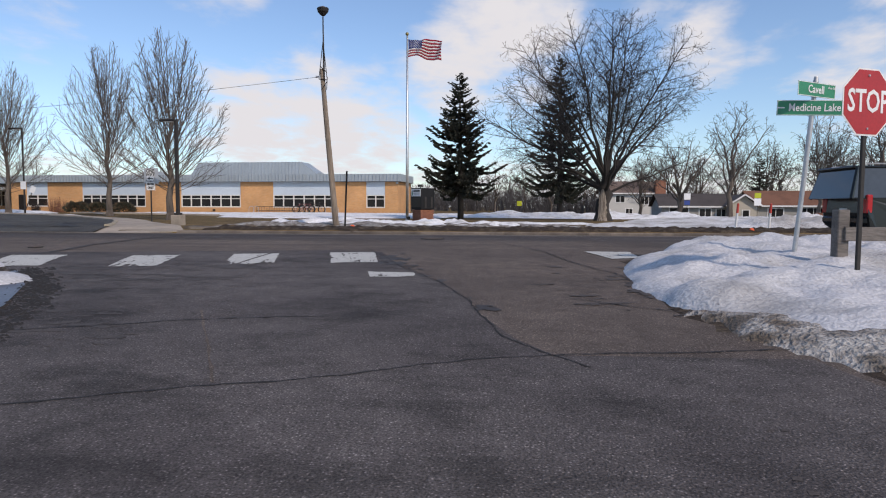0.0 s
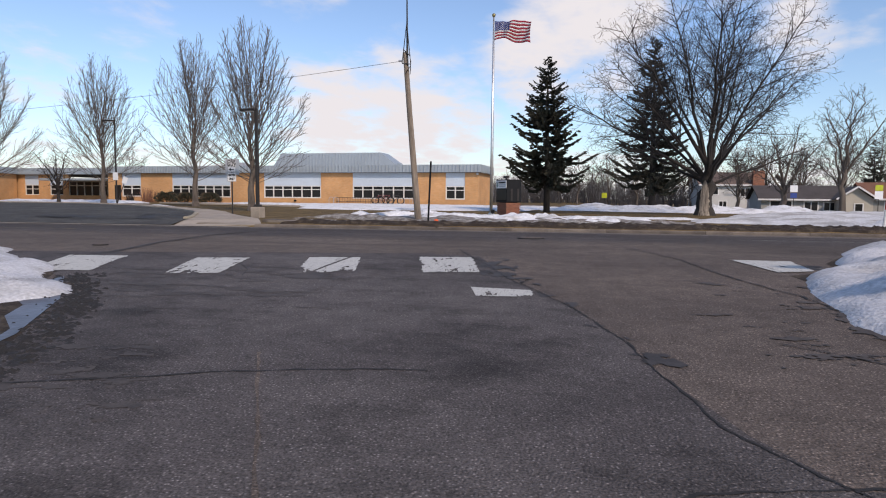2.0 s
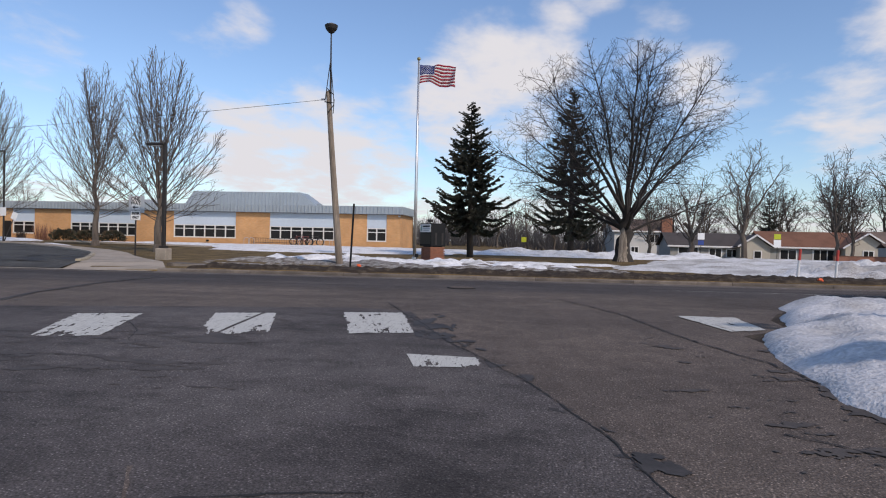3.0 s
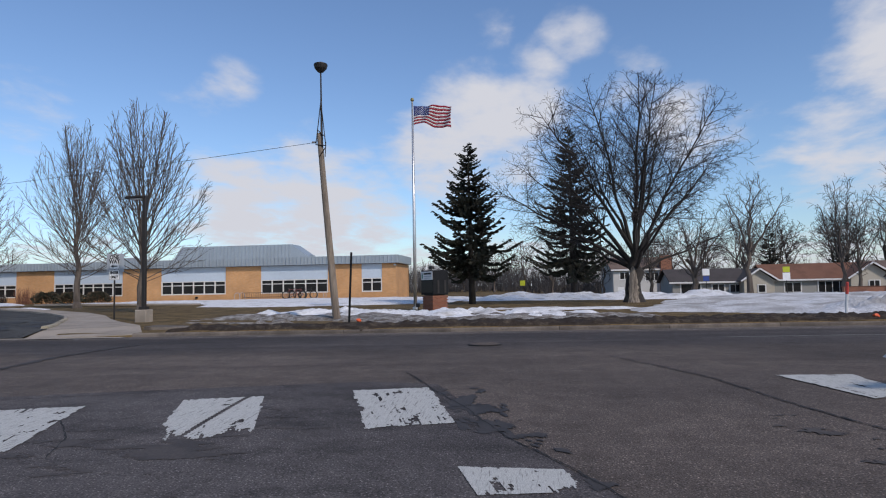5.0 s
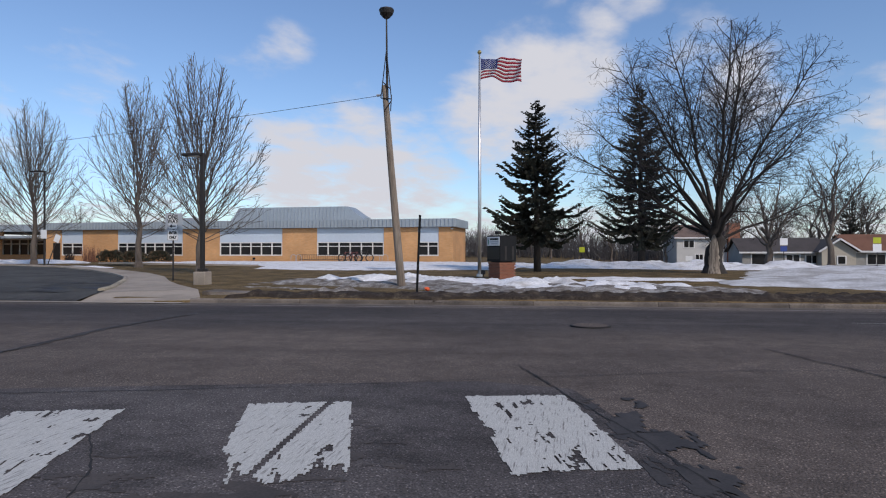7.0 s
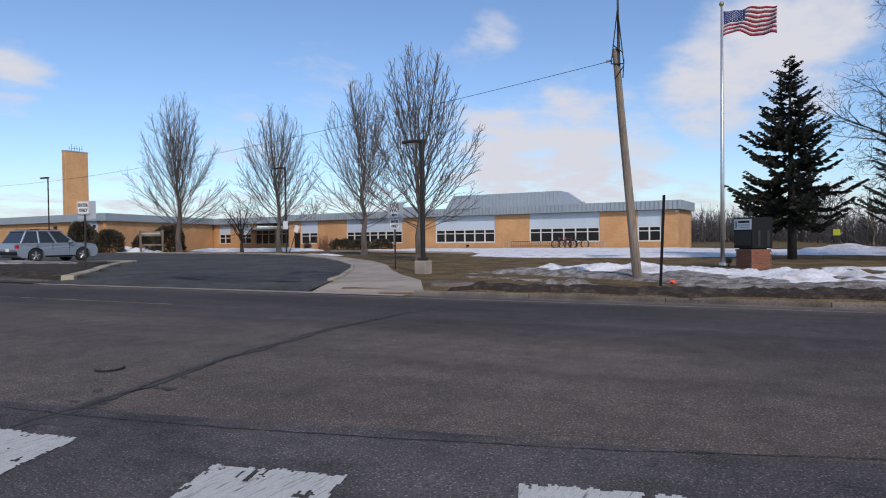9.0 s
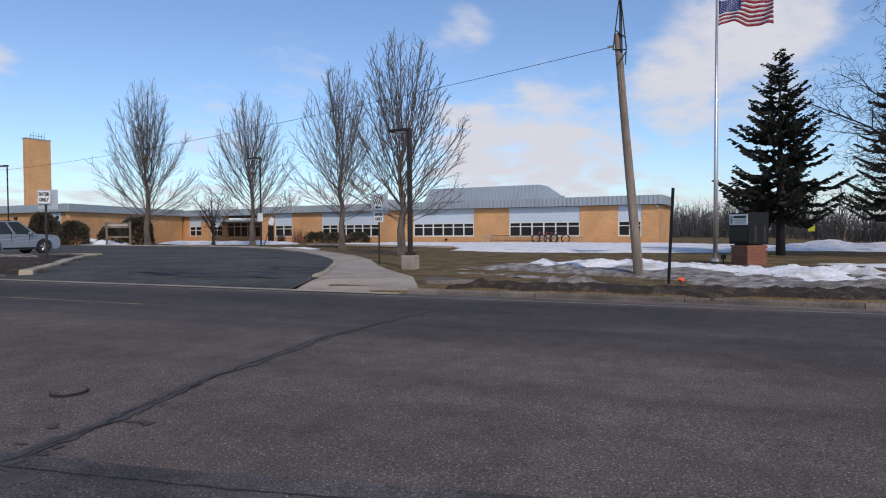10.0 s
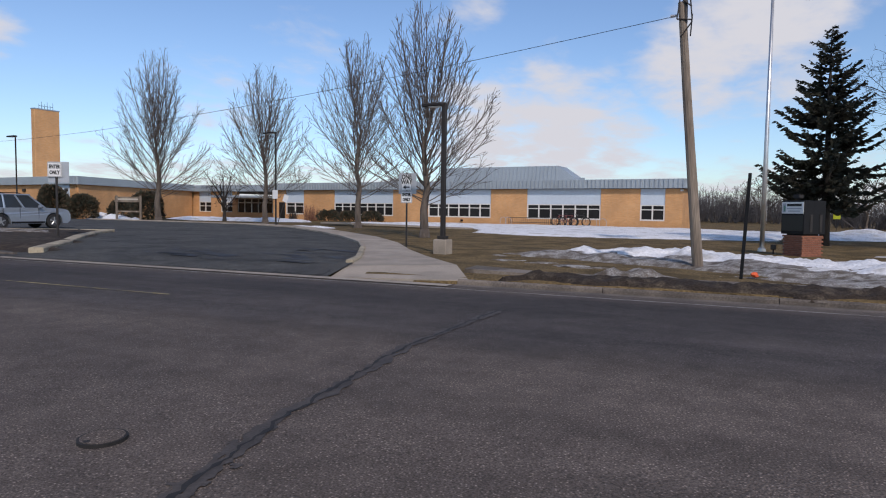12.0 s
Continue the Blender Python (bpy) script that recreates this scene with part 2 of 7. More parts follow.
def carriageway_mat(name, aged):
    """Aged side-street asphalt passing softly into the tracked main road."""
    m = asphalt_mat(name, aged[0], aged[1], 0.25)
    n, l = m.node_tree.nodes, m.node_tree.links
    b = n["Principled BSDF"]
    src = b.inputs["Base Color"].links[0].from_socket
    tc = n.new("ShaderNodeTexCoord")
    mp = n.new("ShaderNodeMapping"); mp.vector_type = "TEXTURE"
    mp.inputs["Location"].default_value, mp.inputs["Rotation"].default_value = (0.0, 29.75, 0.0), (0, 0, radians(5.7))
    l.new(tc.outputs["Object"], mp.inputs[0])
    sp = n.new("ShaderNodeSeparateXYZ"); l.new(mp.outputs[0], sp.inputs[0])
    no = n.new("ShaderNodeTexNoise"); no.inputs["Scale"].default_value = 0.5; no.inputs["Detail"].default_value = 6
    l.new(mp.outputs[0], no.inputs["Vector"])
    ad = n.new("ShaderNodeMath"); ad.operation = "MULTIPLY_ADD"; ad.inputs[1].default_value = 2.2
    l.new(no.outputs["Fac"], ad.inputs[0]); l.new(sp.outputs[1], ad.inputs[2])
    mr = n.new("ShaderNodeMapRange"); mr.interpolation_type = "SMOOTHSTEP"
    mr.inputs["From Min"].default_value, mr.inputs["From Max"].default_value = -9.4, -6.6
    l.new(ad.outputs[0], mr.inputs["Value"])
    # wheel tracks drawn out along the road
    st = n.new("ShaderNodeMapping"); st.inputs["Scale"].default_value = (0.03, 0.75, 1)
    l.new(mp.outputs[0], st.inputs[0])
    tr = n.new("ShaderNodeTexNoise"); tr.inputs["Scale"].default_value = 1.0; tr.inputs["Detail"].default_value = 4; tr.inputs["Roughness"].default_value = 0.6
    l.new(st.outputs[0], tr.inputs["Vector"])
    tm = n.new("ShaderNodeMapRange"); tm.inputs["From Min"].default_value, tm.inputs["From Max"].default_value = 0.36, 0.64
    tm.inputs["To Min"].default_value, tm.inputs["To Max"].default_value = 0.68, 1.10
    l.new(tr.outputs["Fac"], tm.inputs["Value"])
    m1 = n.new("ShaderNodeMix"); m1.data_type = "RGBA"; m1.blend_type = "MULTIPLY"; m1.inputs["Factor"].default_value = 1.0
    l.new(src, m1.inputs["A"]); l.new(tm.outputs[0], m1.inputs["B"])
    m2 = n.new("ShaderNodeMix"); m2.data_type = "RGBA"
    l.new(mr.outputs[0], m2.inputs["Factor"]); l.new(src, m2.inputs["A"]); l.new(m1.outputs["Result"], m2.inputs["B"])
    # newer, darker surfacing in the far lane
    lane = n.new("ShaderNodeMath"); lane.operation = "MULTIPLY_ADD"; lane.inputs[1].default_value = 1.3
    l.new(no.outputs["Fac"], lane.inputs[0]); l.new(sp.outputs[1], lane.inputs[2])
    near = n.new("ShaderNodeMapRange"); near.interpolation_type = "SMOOTHSTEP"
    near.inputs["From Min"].default_value, near.inputs["From Max"].default_value = -6.0, -4.7
    l.new(lane.outputs[0], near.inputs["Value"])
    edge = n.new("ShaderNodeMapRange"); edge.interpolation_type = "SMOOTHSTEP"
    edge.inputs["From Min"].default_value, edge.inputs["From Max"].default_value = -0.1, -1.2
    l.new(lane.outputs[0], edge.inputs["Value"])
    both = n.new("ShaderNodeMath"); both.operation = "MULTIPLY"
    l.new(near.outputs[0], both.inputs[0]); l.new(edge.outputs[0], both.inputs[1])
    m3 = n.new("ShaderNodeMix"); m3.data_type = "RGBA"; m3.blend_type = "MULTIPLY"; m3.inputs["B"].default_value = (0.70, 0.735, 0.80, 1)
    l.new(both.outputs[0], m3.inputs["Factor"]); l.new(m2.outputs["Result"], m3.inputs["A"])
    l.new(m3.outputs["Result"], b.inputs["Base Color"])
    return m


ASPHALT = asphalt_mat("asphalt_aged", (0.150, 0.118, 0.098), (0.108, 0.086, 0.073), 0.25)
ASPHALT_DARK = asphalt_mat("asphalt_resurfaced", (0.108, 0.096, 0.093), (0.074, 0.065, 0.064), 0.3, blotch=0.42)
ASPHALT_ROAD = carriageway_mat("asphalt_main_road", ((0.142, 0.114, 0.097), (0.104, 0.084, 0.073)))
ASPHALT_DRIVE = asphalt_mat("asphalt_driveway", (0.082, 0.080, 0.074), (0.058, 0.057, 0.055), 0.35, blotch=0.35)
CRACK = mat("crack_filler", (0.018, 0.016, 0.015), 0.85, 0, 0.3, 8, 60)
TAR = mat("driveway_tar", (0.024, 0.027, 0.036), 0.85, 0, 0.3, 3, 40, 0.3, color2=(0.035, 0.036, 0.04))
STAIN = mat("damp_stain", (0.044, 0.038, 0.035), 0.75, 0, 0.3, 4, 50)
CONCRETE = mat("concrete", (0.345, 0.292, 0.235), 0.9, 0, 0.22, 1.2, 40, 0.2, rand=0.08)
KERB = mat("kerb_concrete", (0.165, 0.136, 0.112), 0.9, 0, 0.35, 1.6, 30, 0.3, color2=(0.10, 0.083, 0.070), rand=0.2)
KERB_PALE = mat("pale_yellowed_concrete", (0.37, 0.315, 0.225), 0.9, 0, 0.3, 1.4, 30, 0.3, color2=(0.22, 0.185, 0.135), rand=0.12)
WALK_DIRTY = mat("muddy_concrete_walk", (0.19, 0.157, 0.128), 0.9, 0, 0.3, 1.1, 25, 0.3, color2=(0.085, 0.068, 0.052), mask=(0.44, 0.58), rand=0.15)
PAINT_WHITE = mat("worn_road_paint", (0.47, 0.47, 0.44), 0.8, 0, 0.3, 26, 130, 0.25, color2=(0.17, 0.16, 0.15), mask=(0.56, 0.72), stretch=(2.6, 0.22, 1))
PAINT_YELLOW = mat("worn_yellow_paint", (0.33, 0.25, 0.10), 0.8, 0, 0.25, 3, 45, color2=(0.08, 0.07, 0.05))
GRASS = mat("dormant_grass", (0.175, 0.122, 0.060), 0.95, 0, 0.6, 0.9, 16, 1.0, color2=(0.098, 0.070, 0.034), spec=0.1)
MUD = mat("muddy_verge", (0.040, 0.030, 0.023), 0.95, 0, 0.55, 3.5, 26, 1.0, color2=(0.085, 0.066, 0.048), spec=0.2, mask=(0.48, 0.66))
SNOW = snow_mat("old_snow", (0.76, 0.76, 0.76), 0.65, 0, 0.2, 1.3, 11, 0.6, color2=(0.48, 0.46, 0.43), spec=0.3, mask=(0.50, 0.70), grit=0.64)
SNOW_GREY = snow_mat("granular_corner_snow", (0.54, 0.54, 0.55), 0.7, 0, 0.22, 1.1, 22, 0.42, color2=(0.36, 0.355, 0.35), spec=0.3, mask=(0.46, 0.66), grit=0.62)
SNOW_FIELD = snow_mat("trodden_field_snow", (0.64, 0.64, 0.64), 0.7, 0, 0.25, 0.45, 9, 0.7, color2=(0.38, 0.365, 0.345), spec=0.3, mask=(0.44, 0.62), grit=0.58)
SNOW_DIRTY = snow_mat("dirty_snow", (0.46, 0.44, 0.41), 0.7, 0, 0.35, 3.2, 24, 1.0, color2=(0.13, 0.105, 0.08), spec=0.3, mask=(0.40, 0.60), grit=0.48)
STAIN_THIN = mat("faint_stain", (0.066, 0.054, 0.047), 0.8, 0, 0.3, 4, 50)
ICE = mat("refrozen_meltwater", (0.11, 0.125, 0.155), 0.4, 0, 0.2, 2.0, 14, 0.3, color2=(0.06, 0.06, 0.07), spec=0.3)
BARK = mat("grey_bark", (0.13, 0.105, 0.085), 0.95, 0, 0.3, 3, 24, 0.8, stretch=(1, 1, 0.2), color2=(0.075, 0.06, 0.05))
TWIG = mat("bare_twigs", (0.125, 0.113, 0.108), 0.9, 0, 0.25, 1.5, 9)
TWIG_MID = mat("brown_grey_twigs", (0.062, 0.052, 0.047), 0.9, 0, 0.25, 1.5, 9)
TWIG_DARK = mat("dark_twigs", (0.024, 0.020, 0.019), 0.9, 0, 0.25, 1.5, 9)
BARK_DARK = mat("dark_bark", (0.030, 0.025, 0.022), 0.95, 0, 0.35, 2, 20, 0.9, stretch=(1, 1, 0.2), color2=(0.050, 0.042, 0.036), mask=(0.58, 0.74))
NEEDLE = mat("spruce_needles", (0.028, 0.036, 0.026), 0.85, 0, 0.35, 1.2, 9, color2=(0.05, 0.045, 0.03))
SHRUB = mat("evergreen_shrub", (0.035, 0.040, 0.025), 0.9, 0, 0.35, 2.5, 14, color2=(0.09, 0.06, 0.035))
BRICK = brick_mat("buff_brick", (0.62, 0.325, 0.140), (0.55, 0.275, 0.110), (0.50, 0.32, 0.18))
BRICK_RED = brick_mat("red_brick", (0.30, 0.12, 0.07), (0.26, 0.10, 0.06), (0.24, 0.15, 0.11))
PANEL = mat("pale_blue_panel", (0.50, 0.58, 0.65), 0.6, 0, 0.05, 0.3, 6)
METAL_ROOF = mat("grey_blue_metal", (0.36, 0.41, 0.44), 0.45, 0.3, 0.08, 0.4, 8)
FRAME_WHITE = mat("off_white_frame", (0.66, 0.64, 0.60), 0.6, 0, 0.08, 1, 20)
GLASS = glass("dark_window", (0.022, 0.022, 0.022), 0.12, 0.22)
GALV = mat("galvanised_steel", (0.46, 0.47, 0.48), 0.45, 0.6, 0.15, 3, 40)
ALU = mat("brushed_aluminium", (0.62, 0.62, 0.61), 0.35, 0.8, 0.08, 3, 40)
DARK_STEEL = mat("dark_bronze_steel", (0.035, 0.030, 0.027), 0.55, 0.3, 0.2, 3, 40)
BLACK = mat("black_plastic", (0.009, 0.009, 0.010), 0.55, 0, 0.2, 3, 30, spec=0.25)
WOOD_POLE = mat("weathered_pole", (0.25, 0.20, 0.155), 0.9, 0, 0.3, 3, 30, 0.6, stretch=(1, 1, 0.08), color2=(0.14, 0.11, 0.085))
WOOD_GREY = mat("grey_weathered_wood", (0.17, 0.15, 0.135), 0.9, 0, 0.3, 4, 40, 0.5, stretch=(0.2, 1, 1))
SIGN_RED = mat("sign_red", (0.42, 0.018, 0.022), 0.45, 0, 0.12, 2, 30)
SIGN_GREEN = mat("sign_green", (0.012, 0.22, 0.11), 0.45, 0, 0.12, 2, 30)
SIGN_WHITE = mat("sign_white", (0.74, 0.74, 0.73), 0.5, 0, 0.06, 2, 30)
SIGN_BLACK = mat("sign_black", (0.012, 0.012, 0.012), 0.5, 0, 0.1, 2, 30)
SIGN_YELLOW = mat("sign_yellow_green", (0.42, 0.46, 0.02), 0.5, 0, 0.06, 2, 30)
SIGN_BLUE = mat("sign_blue", (0.02, 0.05, 0.22), 0.5, 0, 0.06, 2, 30)
SIGN_BACK = mat("sign_back_grey", (0.40, 0.43, 0.46), 0.5, 0.3, 0.08, 2, 30)
RED_PAINT = mat("red_paint", (0.50, 0.05, 0.035), 0.5, 0, 0.15, 2, 30)
ORANGE = mat("orange_paint", (0.75, 0.11, 0.03), 0.6, 0, 0.15, 6, 30)
RUBBER = mat("tyre_rubber", (0.018, 0.018, 0.018), 0.85, 0, 0.2, 3, 40)
CHROME = mat("wheel_alloy", (0.60, 0.60, 0.60), 0.3, 0.8, 0.1, 3, 30)
CAR_BLUE = mat("car_blue", (0.018, 0.030, 0.21), 0.25, 0.3, 0.05, 1, 20)
CAR_BLACK = mat("car_dark_green_black", (0.010, 0.013, 0.014), 0.2, 0.2, 0.05, 1, 20)
CAR_SILVER = mat("car_silver_blue", (0.34, 0.39, 0.45), 0.3, 0.5, 0.05, 1, 20)
CAR_WHITE = mat("car_white", (0.62, 0.65, 0.68), 0.3, 0, 0.05, 1, 20)
CAR_GLASS = glass("car_glass", (0.03, 0.035, 0.038), 0.05)
LIGHT_RED = mat("tail_light_red", (0.45, 0.01, 0.015), 0.25, 0, 0.1, 3, 30)
LIGHT_CLEAR = mat("headlight_clear", (0.7, 0.7, 0.7), 0.15, 0, 0.05, 3, 30)
SIDING_GREY = mat("grey_siding", (0.30, 0.30, 0.285), 0.8, 0, 0.1, 0.5, 8)
SIDING_CREAM = mat("cream_siding", (0.46, 0.42, 0.35), 0.8, 0, 0.08, 0.5, 8)
SIDING_WHITE = mat("white_siding", (0.52, 0.52, 0.50), 0.8, 0, 0.08, 0.5, 8)
SHINGLE_BROWN = mat("brown_shingle", (0.185, 0.085, 0.052), 0.95, 0, 0.2, 0.7, 14, 0.4)
SHINGLE_DARK = mat("dark_shingle", (0.065, 0.055, 0.052), 0.95, 0, 0.2, 0.7, 14, 0.4)
SHINGLE_GREY = mat("grey_brown_shingle", (0.16, 0.115, 0.095), 0.95, 0, 0.2, 0.7, 14, 0.4)
TRIM_WHITE = mat("white_trim", (0.70, 0.70, 0.69), 0.6, 0, 0.06, 1, 20)
FLAG_RED = mat("flag_red", (0.30, 0.016, 0.035), 0.8, 0, 0.1, 3, 60)
FLAG_WHITE = mat("flag_white", (0.62, 0.61, 0.60), 0.8, 0, 0.05, 3, 60)
FLAG_BLUE = mat("flag_blue", (0.028, 0.045, 0.17), 0.8, 0, 0.1, 3, 60)

# ---- mesh helpers ----


def part(name, bm, material, parent=None, label="", smooth=False):
    """One mesh object from a bmesh or from (verts, faces)."""
    me = bpy.data.meshes.new(name)
    if isinstance(bm, tuple):
        me.from_pydata(bm[0], [], bm[1])
        me.update()
    else:
        bmesh.ops.recalc_face_normals(bm, faces=bm.faces)
        bm.to_mesh(me)
        bm.free()
    for m in (material if isinstance(material, (list, tuple)) else (material,)):
        me.materials.append(m)
    if smooth:
        for p in me.polygons:
            p.use_smooth = True
    ob = new(name, me)
    if parent:
        ob.parent = parent
    if label:
        ob["label"] = label
    return ob


def thing(name, x, y, z, rz, label, category, group="", kind=""):
    e = new(name)
    e.empty_display_size = 0.2
    e.matrix_basis = pose(x, y, z, 0, 0, rz)
    return tagged(e, label, category, group, kind)


def box(bm, c, s, bevel=0.0, rot=None):
    """A box centred at c with size s, its edges rounded."""
    r = bmesh.ops.create_cube(bm, size=1.0)
    vs = r["verts"]
    for v in vs:
        v.co = Vector((v.co.x * s[0], v.co.y * s[1], v.co.z * s[2]))
    if bevel:
        es = list({e for v in vs for e in v.link_edges})
        g = bmesh.ops.bevel(bm, geom=es, offset=bevel, segments=1, affect="EDGES")
        vs = list({v for f in g["faces"] for v in f.verts} | {v for v in vs if v.is_valid})
    for v in vs:
        co = v.co
        if rot:
            co = rot @ co
        v.co = co + Vector(c)
    return vs


def boxed(c, s, bevel=0.0, rot=None):
    bm = bmesh.new()
    box(bm, c, s, bevel, rot)
    return bm


class Tubes:
    """Collects tapered tubes along polylines."""

    def __init__(self):
        self.v, self.f = [], []

    def add(self, pts, radii, n=6, cap=True):
        base = len(self.v)
        k = len(pts)
        for i, p in enumerate(pts):
            a, b = pts[max(i - 1, 0)], pts[min(i + 1, k - 1)]
            d = (b - a)
            d = d.normalized() if d.length > 1e-9 else Vector((0, 0, 1))
            s = d.orthogonal().normalized() if i == 0 else (s - d * s.dot(d))
            s = s.normalized() if s.length > 1e-6 else d.orthogonal().normalized()
            t = d.cross(s)
            for j in range(n):
                w = 2 * math.pi * j / n
                self.v.append(p + (s * math.cos(w) + t * math.sin(w)) * radii[i])
        for i in range(k - 1):
            for j in range(n):
                q = (j + 1) % n
                o = base + i * n
                self.f.append((o + j, o + q, o + n + q, o + n + j))
        if cap and n > 2:
            self.f.append(tuple(base + j for j in reversed(range(n))))
            self.f.append(tuple(base + (k - 1) * n + j for j in range(n)))

    def data(self):
        return ([tuple(p) for p in self.v], self.f)


def tube(pts, radii, n=10):
    t = Tubes()
    t.add([Vector(p) for p in pts], radii, n)
    return t.data()


def inside(p, poly):
    x, y = p
    c = False
    j = len(poly) - 1
    for i in range(len(poly)):
        (xi, yi), (xj, yj) = poly[i], poly[j]
        if (yi > y) != (yj > y) and x < (xj - xi) * (y - yi) / (yj - yi) + xi:
            c = not c
        j = i
    return c


def edge_distance(p, poly):
    best = 1e9
    for i in range(len(poly)):
        ax, ay = poly[i - 1]
        bx, by = poly[i]
        dx, dy = bx - ax, by - ay
        q = max(0, min(1, ((p[0] - ax) * dx + (p[1] - ay) * dy) / (dx * dx + dy * dy + 1e-12)))
        best = min(best, math.hypot(p[0] - ax - q * dx, p[1] - ay - q * dy))
    return best


# ---- the lie of the land ----
ROAD_A = radians(5.7)
RU, RN = Vector((math.cos(ROAD_A), math.sin(ROAD_A))), Vector((-math.sin(ROAD_A), math.cos(ROAD_A)))
RO = Vector((0.0, 29.75))
PROFILE_V = (-200, -40, -24, -19, -17, -14, -12, -10, -8, -5, -2.5, 0, 5)
PROFILE_Z = (-2.0, -0.95, -0.45, -0.2, -0.11, -0.03, 0.045, 0.085, 0.105, 0.10, 0.05, -0.02, -0.02)


def to_uv(x, y):
    d = Vector((x, y)) - RO
    return d.dot(RU), d.dot(RN)


def from_uv(u, v):
    p = RO + RU * u + RN * v
    return p.x, p.y


LINES_V = [-200, -60, -40, -31, -27, -24, -22, -20] + [-19 + i for i in range(20)] + [5]
_fine = np.linspace(-60, 5, 1301)
_soft = np.convolve(np.pad(np.interp(_fine, PROFILE_V, PROFILE_Z), 30, "edge"), np.ones(61) / 61, "valid")
LINES_Z = [float(np.interp(max(v, -59.9), _fine, _soft)) for v in LINES_V]


def road_z(x, y):
    return float(np.interp(to_uv(x, y)[1], LINES_V, LINES_Z))


def lawn_z(x, y):
    u, v = to_uv(x, y)
    z = float(np.interp(v, (0, 0.6, 3, 8, 14, 20, 50), (0.11, 0.115, 0.075, 0.03, 0.05, 0.07, 0.16)))
    far = max(0.0, min(1.0, (y - 58) / 35)) * max(0.0, min(1.0, (x + 8) / 12))
    return z - 0.75 * far + 0.03 * noise.noise((x * 0.3, y * 0.3, 0))


def surface(x, y):
    return lawn_z(x, y) if to_uv(x, y)[1] > 0.05 else road_z(x, y)


def mound(name, poly, height, width, step, material, base=surface, rough=0.5, freq=0.9, parent=None, smooth=True, lift=0.03, power=1.0):
    """A heap with a soft, uneven skin over the polygon poly."""
    xs, ys = [p[0] for p in poly], [p[1] for p in poly]
    nx, ny = int((max(xs) - min(xs)) / step) + 5, int((max(ys) - min(ys)) / step) + 5
    x0, y0 = min(xs) - 2 * step, min(ys) - 2 * step
    idx, vs, fs, ins = {}, [], [], {}
    for i in range(nx):
        for j in range(ny):
            jx, jy = noise.noise((i * 0.71, j * 0.71, 3)) * step * 0.3, noise.noise((i * 0.71, j * 0.71, 9)) * step * 0.3
            p = (x0 + i * step + jx, y0 + j * step + jy)
            q = (p[0] + 0.5 * noise.noise((p[0] * 0.8, p[1] * 0.8, 5)), p[1] + 0.5 * noise.noise((p[0] * 0.8, p[1] * 0.8, 7)))
            d = edge_distance(q, poly)
            ins[i, j] = (d if inside(q, poly) else -d, p)
    for i in range(nx - 1):
        for j in range(ny - 1):
            cs = [(i, j), (i + 1, j), (i + 1, j + 1), (i, j + 1)]
            if max(ins[c][0] for c in cs) <= 0:
                continue
            face = []
            for c in cs:
                if c not in idx:
                    d, p = ins[c]
                    if d > 0:
                        k = 1 - math.exp(-(d / width) ** power)
                        nz = 1 + rough * (noise.fractal((p[0] * freq, p[1] * freq, 1.7), 0.7, 2.1, 5))
                        z = base(*p) + lift + height * k * max(0.12, nz)
                    else:
                        z = base(*p) - 0.05
                    idx[c] = len(vs)
                    vs.append((p[0], p[1], z))
                face.append(idx[c])
            fs.append(tuple(face))
    return part(name, (vs, fs), material, parent, smooth=smooth)


def sheet(name, poly, step, material, base, lift=0.02, parent=None, thick=0.0):
    """A flat polygon laid on the land, cut to its outline."""
    bm = bmesh.new()
    pts = []
    for i in range(len(poly)):
        a, b = Vector(poly[i - 1]), Vector(poly[i])
        k = max(1, int((b - a).length / step))
        pts += [a.lerp(b, q / k) for q in range(k)]
    f = bm.faces.new([bm.verts.new((p.x, p.y, 0)) for p in pts])
    x0, x1 = min(p.x for p in pts), max(p.x for p in pts)
    y0, y1 = min(p.y for p in pts), max(p.y for p in pts)
    for axis, lo, hi in ((0, x0, x1), (1, y0, y1)):
        c = lo + step
        while c < hi:
            co, no = ((c, 0, 0), (1, 0, 0)) if axis == 0 else ((0, c, 0), (0, 1, 0))
            bmesh.ops.bisect_plane(bm, geom=bm.verts[:] + bm.edges[:] + bm.faces[:], plane_co=co, plane_no=no)
            c += step
    if base is road_z:
        for lv in LINES_V:
            ox, oy = from_uv(0, lv)
            bmesh.ops.bisect_plane(bm, geom=bm.verts[:] + bm.edges[:] + bm.faces[:], plane_co=(ox, oy, 0), plane_no=(RN.x, RN.y, 0))
    for v in bm.verts:
        v.co.z = base(v.co.x, v.co.y) + lift
    if thick:
        g = bmesh.ops.extrude_face_region(bm, geom=bm.faces[:])
        for e in g["geom"]:
            if isinstance(e, bmesh.types.BMVert):
                e.co.z -= thick
    return part(name, bm, material, parent, smooth=not thick)


